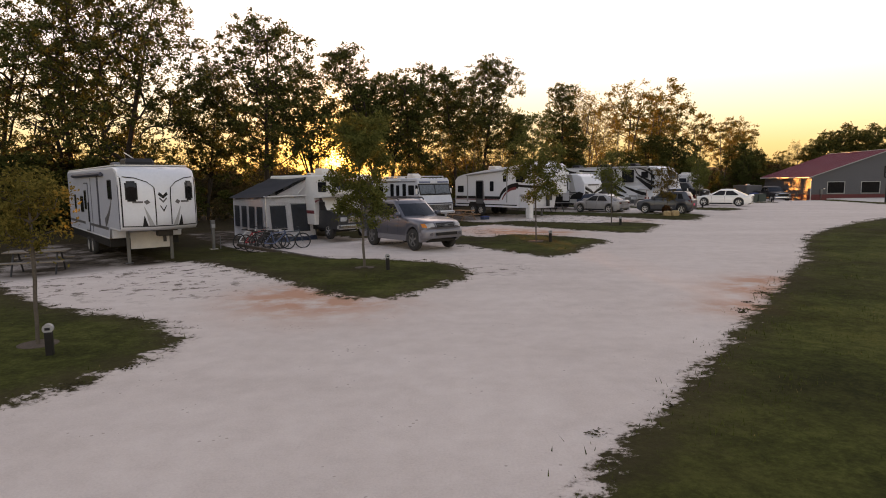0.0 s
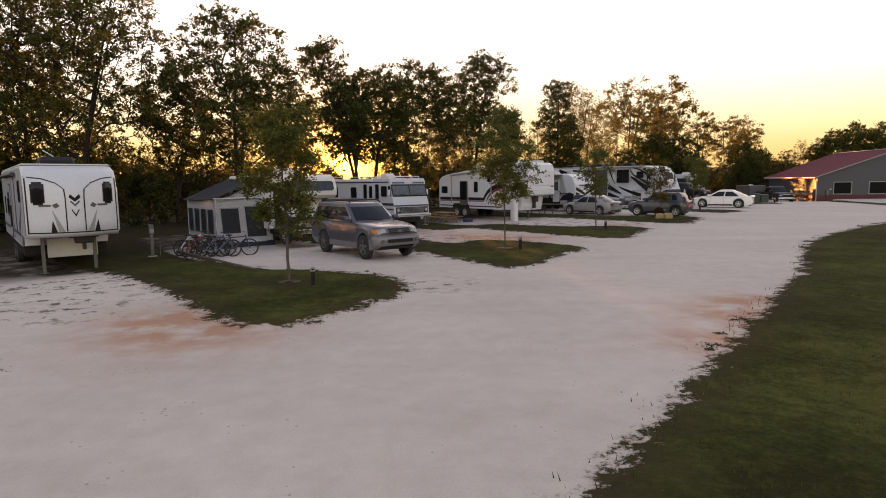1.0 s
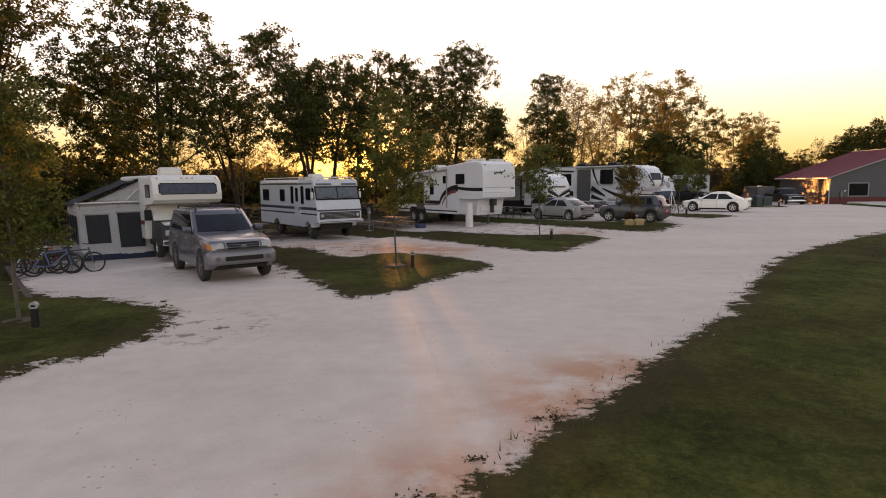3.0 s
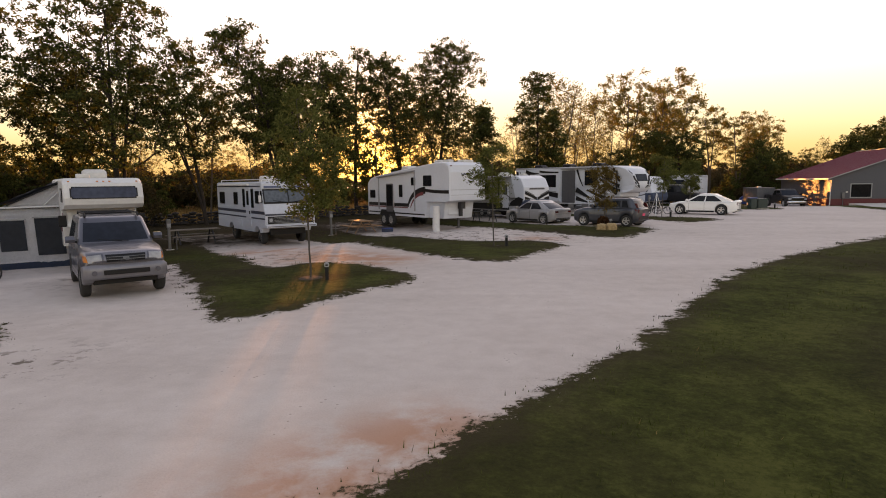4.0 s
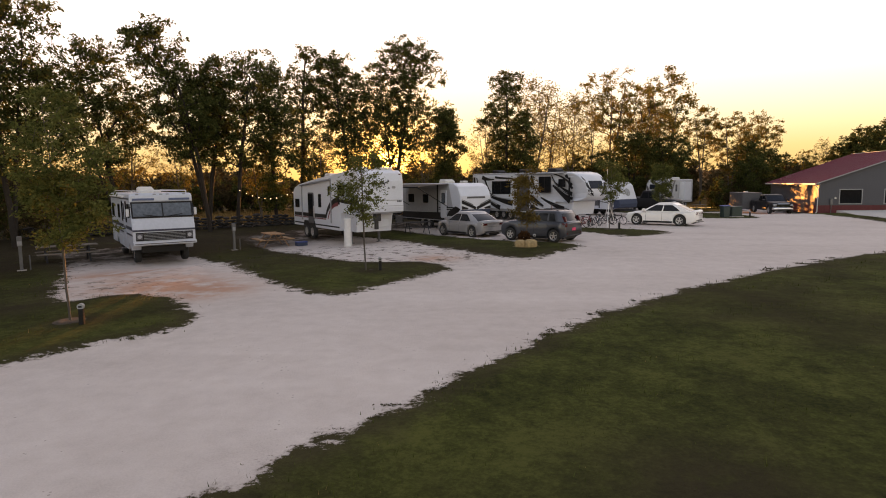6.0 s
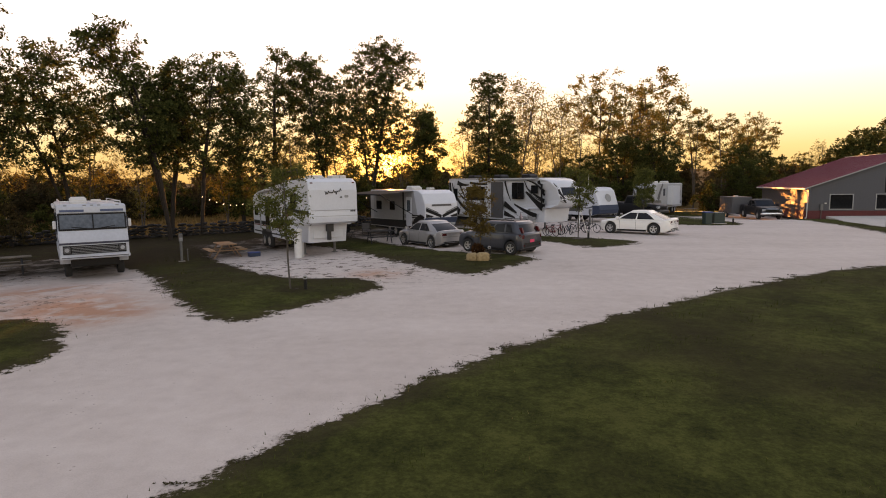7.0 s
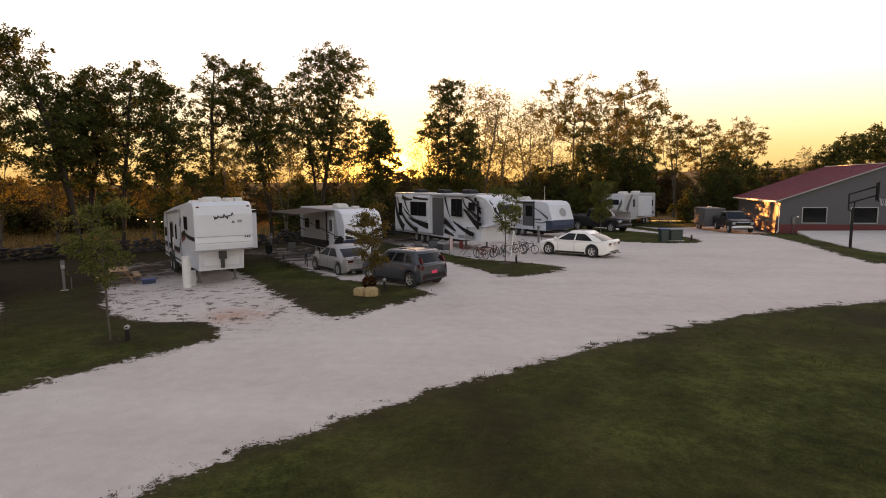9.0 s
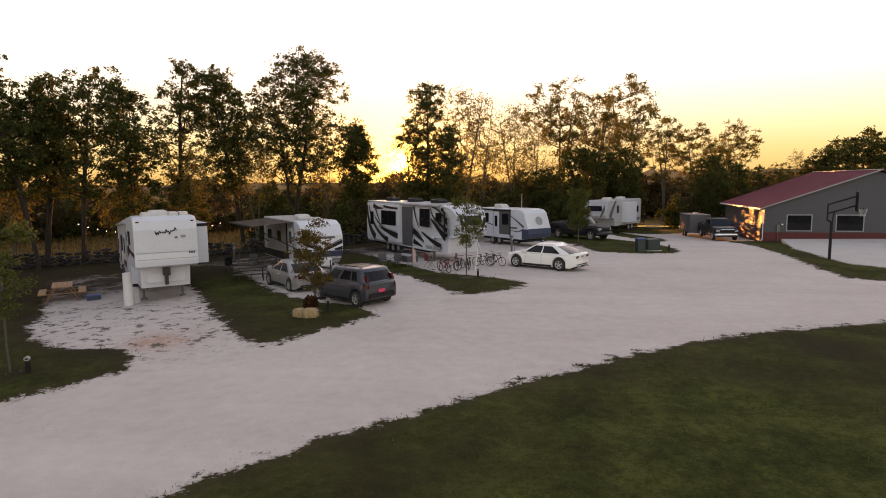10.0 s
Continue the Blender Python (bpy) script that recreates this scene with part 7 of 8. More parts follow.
def travel_trailer():
    """Grey-sided trailer, white nose with dark chevrons, awning out."""
    t = thing("travel_trailer", facing(12.9, 50.6, deg(0.62, -0.78)), "white and grey travel trailer with its awning out", "trailer")
    L, hw = 7.6, 1.2
    prof = [(-L, 0.55), (-0.7, 0.55), (-0.25, 0.85), (-0.02, 1.35), (-0.05, 2.2), (-0.4, 2.8), (-0.9, 3.02), (-L + 0.1, 3.05), (-L, 2.95)]
    part("body", slab(prof, hw, RIM), M_SILVERSIDE, t)
    part("stone_guard", slab([(-0.9, 0.62), (-0.3, 0.8), (0.0, 1.30), (-0.05, 1.42), (-0.9, 1.42)], hw + 0.008, RIM), M_TARP, t, "black lower nose guard")
    nose = [(-0.9, 1.25), (-0.06, 1.25), (-0.01, 1.36), (-0.04, 2.21), (-0.39, 2.82), (-0.9, 3.035), (-1.5, 3.04)]
    part("nose_cap", slab(nose, hw + 0.012, RIM), M_WHITE, t, "white moulded nose cap")
    decal(t, [(-0.75, 2.05), (0.75, 2.05), (0.70, 2.17), (-0.70, 2.17)], -0.03, M_DARKGREY, "x", 1, 0.012, "lettering_bar")
    for s in (-1, 1):
        decal(t, [(s * 1.16, 1.95), (s * 1.16, 1.74), (s * 0.05, 1.32), (s * 0.02, 1.5)], 0.0, M_BLACK, "x", 1, 0.010)
        decal(t, [(s * 1.16, 1.58), (s * 1.16, 1.36), (s * 0.72, 1.36), (s * 0.62, 1.44)], 0.0, M_BLACK, "x", 1, 0.010)
        decal(t, [(s * 1.10, 2.0), (s * 1.14, 1.97), (s * 0.3, 1.62), (s * 0.25, 1.66)], 0.0, M_DARKGREY, "x", 1, 0.010)
    y = -hw
    decal(t, [(-1.6, 0.9), (-0.4, 0.9), (-0.1, 1.4), (-0.6, 1.55), (-1.4, 1.2)], y, M_BLACK, lift=0.02)
    decal(t, [(-L + 0.1, 0.6), (-1.6, 0.6), (-1.6, 1.12), (-L + 0.1, 1.02)], y, M_BLACK)
    decal(t, [(-7.0, 1.1), (-2.75, 1.1), (-2.75, 2.75), (-7.0, 2.75)], y, M_MIDGREY, name="slide_panel")
    part("slide_trim", boxed(-2.76, -2.66, y - 0.05, y, 0.9, 2.95), M_BLACK, t)
    for z in (1.28, 1.4):
        decal(t, [(-2.6, z), (-0.6, z + 0.02), (-0.3, z + 0.1), (-2.6, z + 0.06)], y - 0.012, M_BLACK)
    d = part("door", plate(rounded_rect(-2.35, -1.65, 0.75, 2.6, 0.1), y - 0.016, 0.03), M_WHITE, t)
    window(d, y - 0.03, -2.2, -1.8, 1.7, 2.4, M_CURTAIN)
    window(t, y, -4.6, -3.9, 1.7, 2.3)
    window(t, y, -6.6, -5.8, 1.7, 2.3)
    bm = bmesh.new()
    bm.faces.new([bm.verts.new(q) for q in ((-6.6, y, 2.98), (-1.4, y, 2.98), (-1.5, y - 2.4, 2.82), (-6.5, y - 2.4, 2.82))])
    bmesh.ops.solidify(bm, geom=bm.faces[:], thickness=0.02)
    a = part("awning", bm, M_AWNING, t, "brown fabric awning rolled out")
    bm = bmesh.new()
    for x in (-1.5, -6.5):
        rod(bm, (x, y - 2.4, 2.82), (x, y - 0.02, 1.5), 0.025)
    rod(bm, (-6.6, y - 2.4, 2.8), (-1.4, y - 2.4, 2.8), 0.05)
    part("awning_arm", bm, M_BLACK, a)
    part("tongue", path_rod(bmesh.new(), [(-0.6, -0.7, 0.55), (1.1, 0, 0.5), (-0.6, 0.7, 0.55)], 0.05), M_STEEL, t)
    part("gas_bottle_cover", boxed(0.0, 0.5, -0.32, 0.32, 0.55, 1.0, 0.08), M_PVC, t)
    part("jack", rod(bmesh.new(), (1.0, 0, 0.0), (1.0, 0, 0.95), 0.04), M_STEEL, t)
    aircon(t, -3.4, 0.0, 3.05, 0.75, 1.0, 0.25)
    vent(t, -1.8, 0.3, 3.05)
    dual_wheels(t, (-3.9, -4.75), hw, 0.34)
    part("underbody", boxed(-L + 0.3, -0.8, -0.95, 0.95, 0.38, 0.56), M_BLACK, t)


travel_trailer()


def fifth_wheel_c():
    """The big rig: white, black swirls, slides."""
    t = thing("fifth_wheel_trailer", facing(20.6, 55.4, deg(0.6, -0.8)), "large white fifth-wheel camper with sweeping black swirls", "camper")
    L, hw = 12.4, 1.25
    prof = [(-L, 0.65), (-2.0, 0.65), (-1.8, 1.55), (-0.1, 1.62), (0.45, 1.68), (1.0, 1.9), (1.12, 2.25), (0.85, 3.0), (0.35, 3.45), (-0.1, 3.62), (-1.0, 3.72), (-L + 0.1, 3.75), (-L, 3.6)]
    body = part("body", slab(prof, hw, RIM, lambda c: Vector((c.x, c.y * (1 - 0.26 * max(0.0, min(1.0, (c.x + 0.1) / 1.2)) ** 1.3), c.z))), M_WHITE, t)
    for p in body.data.polygons:
        p.use_smooth = abs(p.normal.x) > 0.2 and abs(p.normal.y) < 0.7
    part("roof_edge", boxed(-L + 0.2, -0.7, -hw - 0.03, hw + 0.03, 3.64, 3.72, 0.02), M_MIDGREY, t)
    part("nose_base", slab([(-2.2, 0.65), (-0.3, 0.65), (-0.1, 1.6), (-2.1, 1.6)], 1.1, ((0, 0.04), (0.06, 0))), M_WHITE, t)
    w = nose_mark(t, [(-0.6, 2.5), (0.6, 2.5), (0.66, 3.05), (-0.66, 3.05)], prof, M_BLACK, "window")
    nose_mark(w, [(-0.56, 2.55), (0.56, 2.55), (0.61, 3.01), (-0.61, 3.01)], prof, M_GLASSB, "pane", 0.03)
    for s in (-1, 1):
        for q in ([(s * 1.0, 3.5), (s * 1.02, 3.2), (s * 0.72, 2.5), (s * 0.68, 2.58)], [(s * 0.97, 3.0), (s * 0.95, 2.65), (s * 0.45, 2.1), (s * 0.38, 2.2)], [(s * 0.92, 2.5), (s * 0.90, 2.28), (s * 0.35, 1.98), (s * 0.3, 2.04)]):
            nose_mark(t, q, prof, M_BLACK)
        nose_mark(t, [(s * 0.9, 2.22), (s * 0.9, 2.1), (s * 0.5, 1.98), (s * 0.48, 2.02)], prof, M_MIDGREY)
    y = -hw
    sl = part("slide_out", boxed(-L + 0.6, -6.3, y - 0.3, y + 0.05, 0.85, 3.5, 0.03), M_WHITE, t)
    ys = y - 0.3
    window(sl, ys, -9.1, -6.65, 2.05, 3.1)
    part("window_mullion", boxed(-7.92, -7.86, ys - 0.035, ys, 2.1, 3.05), M_BLACK, sl)
    window(sl, ys, -11.1, -10.5, 1.95, 2.95)
    for p0, p1, p2, a, b in (((-11.65, 3.45), (-11.65, 1.7), (-10.2, 1.0), 0.22, 0.42), ((-11.3, 3.4), (-10.9, 1.6), (-8.0, 0.95), 0.10, 0.30), ((-10.4, 2.7), (-9.2, 1.6), (-6.4, 1.35), 0.05, 0.34),
                             ((-10.5, 3.45), (-9.9, 3.2), (-8.8, 3.25), 0.30, 0.06), ((-8.7, 3.42), (-7.6, 3.3), (-6.35, 3.3), 0.14, 0.10), ((-9.6, 1.9), (-8.6, 1.55), (-7.6, 1.5), 0.04, 0.16), ((-10.2, 3.4), (-9.8, 2.6), (-9.3, 2.2), 0.2, 0.05)):
        decal(sl, curve_band(p0, p1, p2, a * 1.3, b * 1.3), ys, M_BLACK, lift=0.006)
    for p0, p1, p2, a, b in (((-11.0, 3.2), (-10.6, 1.8), (-8.4, 1.2), 0.05, 0.12), ((-9.9, 2.2), (-8.9, 1.75), (-6.6, 1.65), 0.04, 0.08)):
        decal(sl, curve_band(p0, p1, p2, a, b), ys, M_MIDGREY, lift=0.010)
    part("door", plate(rounded_rect(-6.2, -4.72, 0.75, 3.45, 0.08), y - 0.02, 0.04), M_DARKGREY, t, "dark screen door")
    window(t, y, -3.65, -2.3, 2.2, 3.4)
    part("window_mullion", boxed(-3.0, -2.94, y - 0.035, y, 2.25, 3.35), M_BLACK, t)
    window(t, y, -1.5, -0.78, 2.62, 3.2)
    for p0, p1, p2, a, b in (((-2.25, 3.5), (-1.5, 2.2), (-0.05, 1.8), 0.06, 0.16), ((-2.1, 2.75), (-1.2, 2.2), (-0.25, 1.72), 0.10, 0.50), ((-2.0, 3.55), (-0.9, 3.4), (-0.12, 2.75), 0.05, 0.18), ((-1.9, 3.0), (-1.1, 2.45), (-0.1, 2.15), 0.04, 0.2),
                             ((-0.75, 3.5), (-0.5, 3.0), (-0.08, 2.5), 0.22, 0.14), ((-4.6, 1.85), (-3.8, 1.5), (-3.1, 1.2), 0.36, 0.10), ((-3.4, 1.85), (-2.4, 1.4), (-0.9, 1.05), 0.08, 0.28), ((-4.6, 1.15), (-4.0, 1.0), (-3.3, 0.85), 0.3, 0.08), ((-4.5, 3.5), (-4.2, 2.6), (-3.8, 2.1), 0.16, 0.04)):
        decal(t, curve_band(p0, p1, p2, a * 1.3, b * 1.3), y, M_BLACK, lift=0.006)
    for p0, p1, p2, a, b in (((-2.2, 3.2), (-1.4, 2.3), (-0.15, 1.95), 0.04, 0.08), ((-4.6, 1.6), (-3.7, 1.3), (-2.9, 1.0), 0.08, 0.03), ((-1.4, 3.5), (-0.7, 3.3), (-0.2, 2.95), 0.04, 0.08)):
        decal(t, curve_band(p0, p1, p2, a, b), y, M_MIDGREY, lift=0.010)
    for x in (-2.4, -1.4):
        part("hatch", plate(rounded_rect(x - 0.42, x + 0.42, 0.78, 1.0, 0.05), y - 0.012, 0.02), M_MIDGREY, t)
    part("awning_tube", rod(bmesh.new(), (-6.3, y - 0.1, 3.62), (-0.9, y - 0.1, 3.62), 0.07), M_MIDGREY, t)
    part("awning_arm", boxed(-0.40, -0.30, y - 0.08, y, 1.85, 3.3), M_BLACK, t)
    for x in (-3.2, -6.6, -10.2):
        aircon(t, x, 0.0, 3.74, 0.8, 1.1, 0.28, M_BLACK)
    legs(t, -2.4, 0.85, 0.7)
    dual_wheels(t, (-7.2, -8.1, -9.0), hw - 0.1)
    part("entry_steps", boxed(-5.9, -5.1, y - 0.6, y - 0.1, 0.35, 0.42), M_STEEL, t)
    part("underbody", boxed(-L + 0.3, -3.0, -1.0, 1.0, 0.45, 0.66), M_BLACK, t)


fifth_wheel_c()


def trailer_round():
    """White trailer with a raked nose and a round grey mark."""
    t = thing("travel_trailer", facing(25.9, 65.6, deg(0.62, -0.78)), "white travel trailer with a raked nose and dark lower front", "trailer")
    L, hw = 7.0, 1.2
    prof = [(-L, 0.6), (-0.9, 0.6), (-0.15, 0.8), (0.0, 1.1), (-0.08, 1.5), (-0.55, 2.7), (-0.9, 2.95), (-1.5, 3.02), (-L + 0.1, 3.0), (-L, 2.9)]
    part("body", slab(prof, hw, RIM), M_WHITE, t)
    part("stone_guard", slab([(-0.9, 0.62), (-0.1, 0.78), (0.015, 1.1), (-0.06, 1.5), (-0.9, 1.5)], hw + 0.015, RIM), M_TARP, t, "dark blue-black lower nose")
    bm = bmesh.new()
    bmesh.ops.create_circle(bm, cap_ends=True, segments=24, radius=0.36)
    em = part("emblem", bm, M_MIDGREY, t)
    em.matrix_basis = Matrix.Translation((-0.27, 0.1, 2.1)) @ Matrix.Rotation(radians(70), 4, "Y")
    y = -hw
    # the recessed bay's shadowed inside, painted as a flat dark panel
    decal(t, [(-4.6, 0.9), (-2.3, 0.9), (-2.3, 2.95), (-4.6, 2.95)], y, M_TRAILER, lift=0.004, name="bay_panel")
    window(t, y, -3.35, -2.5, 1.7, 2.6)
    d = part("door", plate(rounded_rect(-4.5, -3.75, 0.8, 2.75, 0.08), y - 0.02, 0.03), M_WHITE, t)
    window(d, y - 0.035, -4.3, -3.95, 1.5, 2.4)
    window(t, y, -5.7, -5.2, 1.8, 2.6)
    for p0, p1, p2, a, b in (((-6.6, 2.0), (-4.4, 1.4), (-1.4, 1.5), 0.05, 0.14), ((-2.4, 2.5), (-1.6, 2.2), (-0.6, 1.6), 0.04, 0.2), ((-2.2, 1.3), (-1.4, 1.1), (-0.7, 1.4), 0.05, 0.12)):
        decal(t, curve_band(p0, p1, p2, a, b), y, M_DARKGREY, lift=0.012)
    part("corner_post", boxed(-2.32, -2.24, y - 0.05, y, 0.7, 2.98), M_BLACK, t)
    aircon(t, -5.0, 0.0, 3.0, 0.8, 1.2, 0.32)
    part("awning_tube", rod(bmesh.new(), (-6.6, y - 0.08, 2.9), (-2.3, y - 0.08, 2.9), 0.06), M_BLACK, t)
    part("antenna", rod(bmesh.new(), (-3.0, 0.6, 3.0), (-3.0, 0.6, 4.2), 0.02), M_ALU, t)
    dual_wheels(t, (-3.8, -4.7), hw, 0.34)
    part("tongue", path_rod(bmesh.new(), [(-0.6, -0.7, 0.6), (1.0, 0, 0.5), (-0.6, 0.7, 0.6)], 0.05), M_STEEL, t)
    part("underbody", boxed(-L + 0.3, -0.8, -0.95, 0.95, 0.38, 0.62), M_BLACK, t)
    return t


trailer_round()


def far_rig():
    t = thing("fifth_wheel_trailer", facing(32.4, 82.3, deg(-0.12, -1)), "grey and white fifth-wheel camper at the end of the row", "camper")
    L, hw = 9.6, 1.22
    t.matrix_basis = facing(32.3, 80.7, deg(-0.55, -0.83))
    prof = [(-L, 0.65), (-2.4, 0.65), (-2.2, 1.5), (-0.25, 1.55), (0.0, 1.8), (-0.1, 2.6), (-0.6, 3.25), (-1.2, 3.4), (-L + 0.1, 3.4), (-L, 3.3)]
    part("body", slab(prof, hw, RIM), M_SILVERSIDE, t)
    window(t, -0.06, -0.8, 0.8, 2.3, 2.85, M_GLASSB, "x", 1)
    for s in (-1, 1):
        decal(t, [(s * 1.15, 3.0), (s * 1.15, 2.4), (s * 0.8, 1.7), (s * 0.6, 1.7)], 0.0, M_DARKGREY, "x", 1, 0.012)
    for y in (-hw, hw):
        decal(t, curve_band((-2.6, 3.3), (-1.6, 2.4), (-1.2, 1.6), 0.3, 0.7), y, M_DARKGREY, lift=0.006)
        window(t, y, -3.4, -2.8, 2.0, 2.8)
        s = part("slide_out", boxed(-6.8, -4.2, min(y, y * 1.5), max(y, y * 1.5), 0.95, 3.1, 0.03), M_WHITE, t)
        decal(t, [(-9.2, 1.0), (-7.1, 1.0), (-7.1, 1.3), (-9.2, 1.3)], y, M_DARKGREY)
        window(t, y, -8.8, -7.6, 1.9, 2.6)
    for x in (-3.0, -6.6):
        aircon(t, x, 0, 3.4, 0.8, 1.1, 0.25, M_ROOFW)
    legs(t, -1.9, 0.8, 0.7)
    dual_wheels(t, (-6.2, -7.1), hw)


far_rig()


def cargo_trailer():
    t = thing("cargo_trailer", facing(43.5, 82.6, -92), "silver enclosed cargo trailer behind the pickup", "trailer")
    part("body", boxed(-4.2, 0, -1.05, 1.05, 0.5, 2.35, 0.05), M_TRAILER, t)
    for i in range(9):
        for s in (-1, 1):
            part("rib", boxed(-4.1 + i * 0.5, -4.07 + i * 0.5, s * 1.05 - 0.012, s * 1.05 + 0.012, 0.55, 2.3), M_TRAILER, t)
    part("tongue", path_rod(bmesh.new(), [(0, -0.6, 0.5), (1.2, 0, 0.5), (0, 0.6, 0.5)], 0.05), M_STEEL, t)
    dual_wheels(t, (-1.8, -2.6), 1.12, 0.33)
    vent(t, -2.0, 0, 2.35)


cargo_trailer()


# ---- small things on the sites ----
def bollard():
    t = thing("site_marker", pose(0, 0, 0), "short black site marker post with a round white disc", "marker post", "site markers")
    part("post", boxed(-0.05, 0.05, -0.05, 0.05, -0.05, 0.40, 0.008), M_BLACK, t)
    d = part("disc", rod(bmesh.new(), (0.0, -0.045, 0.45), (0.0, 0.045, 0.45), 0.072, seg=20), M_MIDGREY, t, "round pale disc")
    part("number_bar", boxed(-0.035, 0.035, -0.052, -0.045, 0.43, 0.47), M_BLACK, d, "plain dark bar")
    return t


first = bollard()
first.matrix_basis = facing(-6.0, 8.7, 20)
for x, y in ((-1.65, 17.1), (4.55, 24.95), (9.95, 33.0), (15.98, 41.3), (21.7, 49.3), (35.2, 63.2)):
    copy_thing(first, facing(x, y, 15))


def pedestal():
    t = thing("power_pedestal", pose(0, 0, 0), "grey steel power and water pedestal", "pedestal", "power pedestals")
    part("post", boxed(-0.06, 0.06, -0.05, 0.05, -0.05, 1.15, 0.01), M_GALV, t)
    b = part("meter_box", boxed(-0.09, 0.09, -0.08, 0.08, 0.95, 1.32, 0.02), M_GALV, t)
    part("lid", boxed(-0.08, 0.08, -0.10, -0.08, 0.98, 1.14, 0.01), M_MIDGREY, b)
    part("water_riser", rod(bmesh.new(), (0.3, 0, -0.05), (0.3, 0, 0.6), 0.025), M_GALV, t)
    part("pad", boxed(-0.16, 0.16, -0.14, 0.14, -0.02, 0.05), M_CONCRETE, t)
    return t


first = pedestal()
first.matrix_basis = facing(-10.15, 25.8, 40)
for x, y, k in ((-5.4, 34.9, 1.1), (0.15, 42.75, 1.12), (5.2, 55.6, 1), (23.6, 61.2, 1)):
    copy_thing(first, facing(x, y, 40) @ Matrix.Diagonal((1, 1, k, 1)))


def picnic_table(name, wood, m, label):
    t = thing(name, m, label, "picnic table", "picnic tables")
    for i in range(4):
        part("board", boxed(-0.9, 0.9, -0.37 + i * 0.188, -0.37 + i * 0.188 + 0.175, 0.72, 0.76, 0.006), wood, t)
    for s in (-1, 1):
        part("bench", boxed(-0.9, 0.9, s * 0.72 - 0.14, s * 0.72 + 0.14, 0.42, 0.46, 0.006), wood, t)
        bm = bmesh.new()
        for y in (-1, 1):
            rod(bm, (s * 0.62, y * 0.2, 0.72), (s * 0.62, y * 0.62, 0.0), 0.03)
        rod(bm, (s * 0.62, -0.8, 0.4), (s * 0.62, 0.8, 0.4), 0.03)
        part("leg_frame", bm, M_STEEL if wood is not M_PINE else M_WOOD, t)
    return t


picnic_table("picnic_table", M_OLDWOOD, facing(-8.3, 26.9, -50), "grey weathered picnic table with bicycles leaning on it")
picnic_table("picnic_table", M_OLDWOOD, facing(-13.5, 19.4, 20), "grey weathered picnic table on steel legs")
picnic_table("picnic_table", M_OLDWOOD, facing(-5.8, 38.1, 42) @ Matrix.Diagonal((1.36, 1, 1, 1)), "long grey weathered picnic table on steel legs")
picnic_table("picnic_table", M_PINE, facing(1.5, 44.8, 128) @ Matrix.Diagonal((1, 1.15, 1, 1)), "golden pine picnic table beside a camper")
picnic_table("picnic_table", M_STEEL, facing(9.2, 49.2, 25), "dark picnic table in front of a trailer")

# white round post at the pad's head
t = thing("guard_post", facing(6.35, 42.75, 0), "thick white round pipe post", "post")
part("pipe", rod(bmesh.new(), (0, 0, -0.05), (0, 0, 1.45), 0.20, 0.19, 20), M_PVC, t)
part("cap", rod(bmesh.new(), (0, 0, 1.45), (0, 0, 1.49), 0.205, 0.15, 20), M_PVC, t)
t = thing("guard_post", facing(6.25, 43.3, 0), "short white pipe post", "post")
part("pipe", boxed(-0.16, 0.16, -0.16, 0.16, -0.05, 0.75, 0.02), M_PVC, t)


def bicycle(m, frame_mat, label, group="bicycles"):
    t = thing("bicycle", m, label, "bicycle", group)
    for x in (-0.53, 0.53):
        ring = []
        for i in range(25):
            a = math.pi * i / 12
            ring.append([(x + (0.32 + 0.026 * math.cos(b)) * math.cos(a), 0.026 * math.sin(b), 0.345 + (0.32 + 0.026 * math.cos(b)) * math.sin(a)) for b in (0, 1.05, 2.09, 3.14, 4.19, 5.24)])
        bm, _ = grid_mesh(ring, True)
        bmesh.ops.remove_doubles(bm, verts=bm.verts, dist=0.001)
        w = part("wheel", bm, M_RUBBER, t)
        bm = bmesh.new()
        for i in range(8):
            a = math.pi * 2 * i / 8
            rod(bm, (x, 0, 0.33), (x + 0.31 * math.cos(a), 0, 0.33 + 0.31 * math.sin(a)), 0.004, seg=3)
        part("spokes", bm, M_STEEL, w)
    bm = bmesh.new()
    for a, b in (((-0.53, 0, 0.33), (-0.08, 0, 0.30)), ((-0.08, 0, 0.30), (-0.22, 0, 0.82)), ((-0.53, 0, 0.33), (-0.2, 0, 0.74)), ((-0.2, 0, 0.74), (0.38, 0, 0.78)), ((-0.08, 0, 0.30), (0.40, 0, 0.70)), ((0.37, 0, 0.85), (0.53, 0, 0.33))):
        rod(bm, a, b, 0.024, seg=6)
    part("frame", bm, frame_mat, t)
    part("saddle", boxed(-0.36, -0.1, -0.07, 0.07, 0.82, 0.88, 0.03), M_BLACK, t)
    part("handlebar", path_rod(bmesh.new(), [(0.3, -0.3, 0.98), (0.37, 0, 0.95), (0.3, 0.3, 0.98)], 0.015, 6), M_STEEL, t)
    bm = bmesh.new()
    rod(bm, (-0.08, -0.1, 0.30), (-0.08, 0.1, 0.30), 0.02, seg=6)
    rod(bm, (-0.08, 0.1, 0.30), (0.02, 0.12, 0.16), 0.012, seg=5)
    part("crank", bm, M_STEEL, t)
    return t


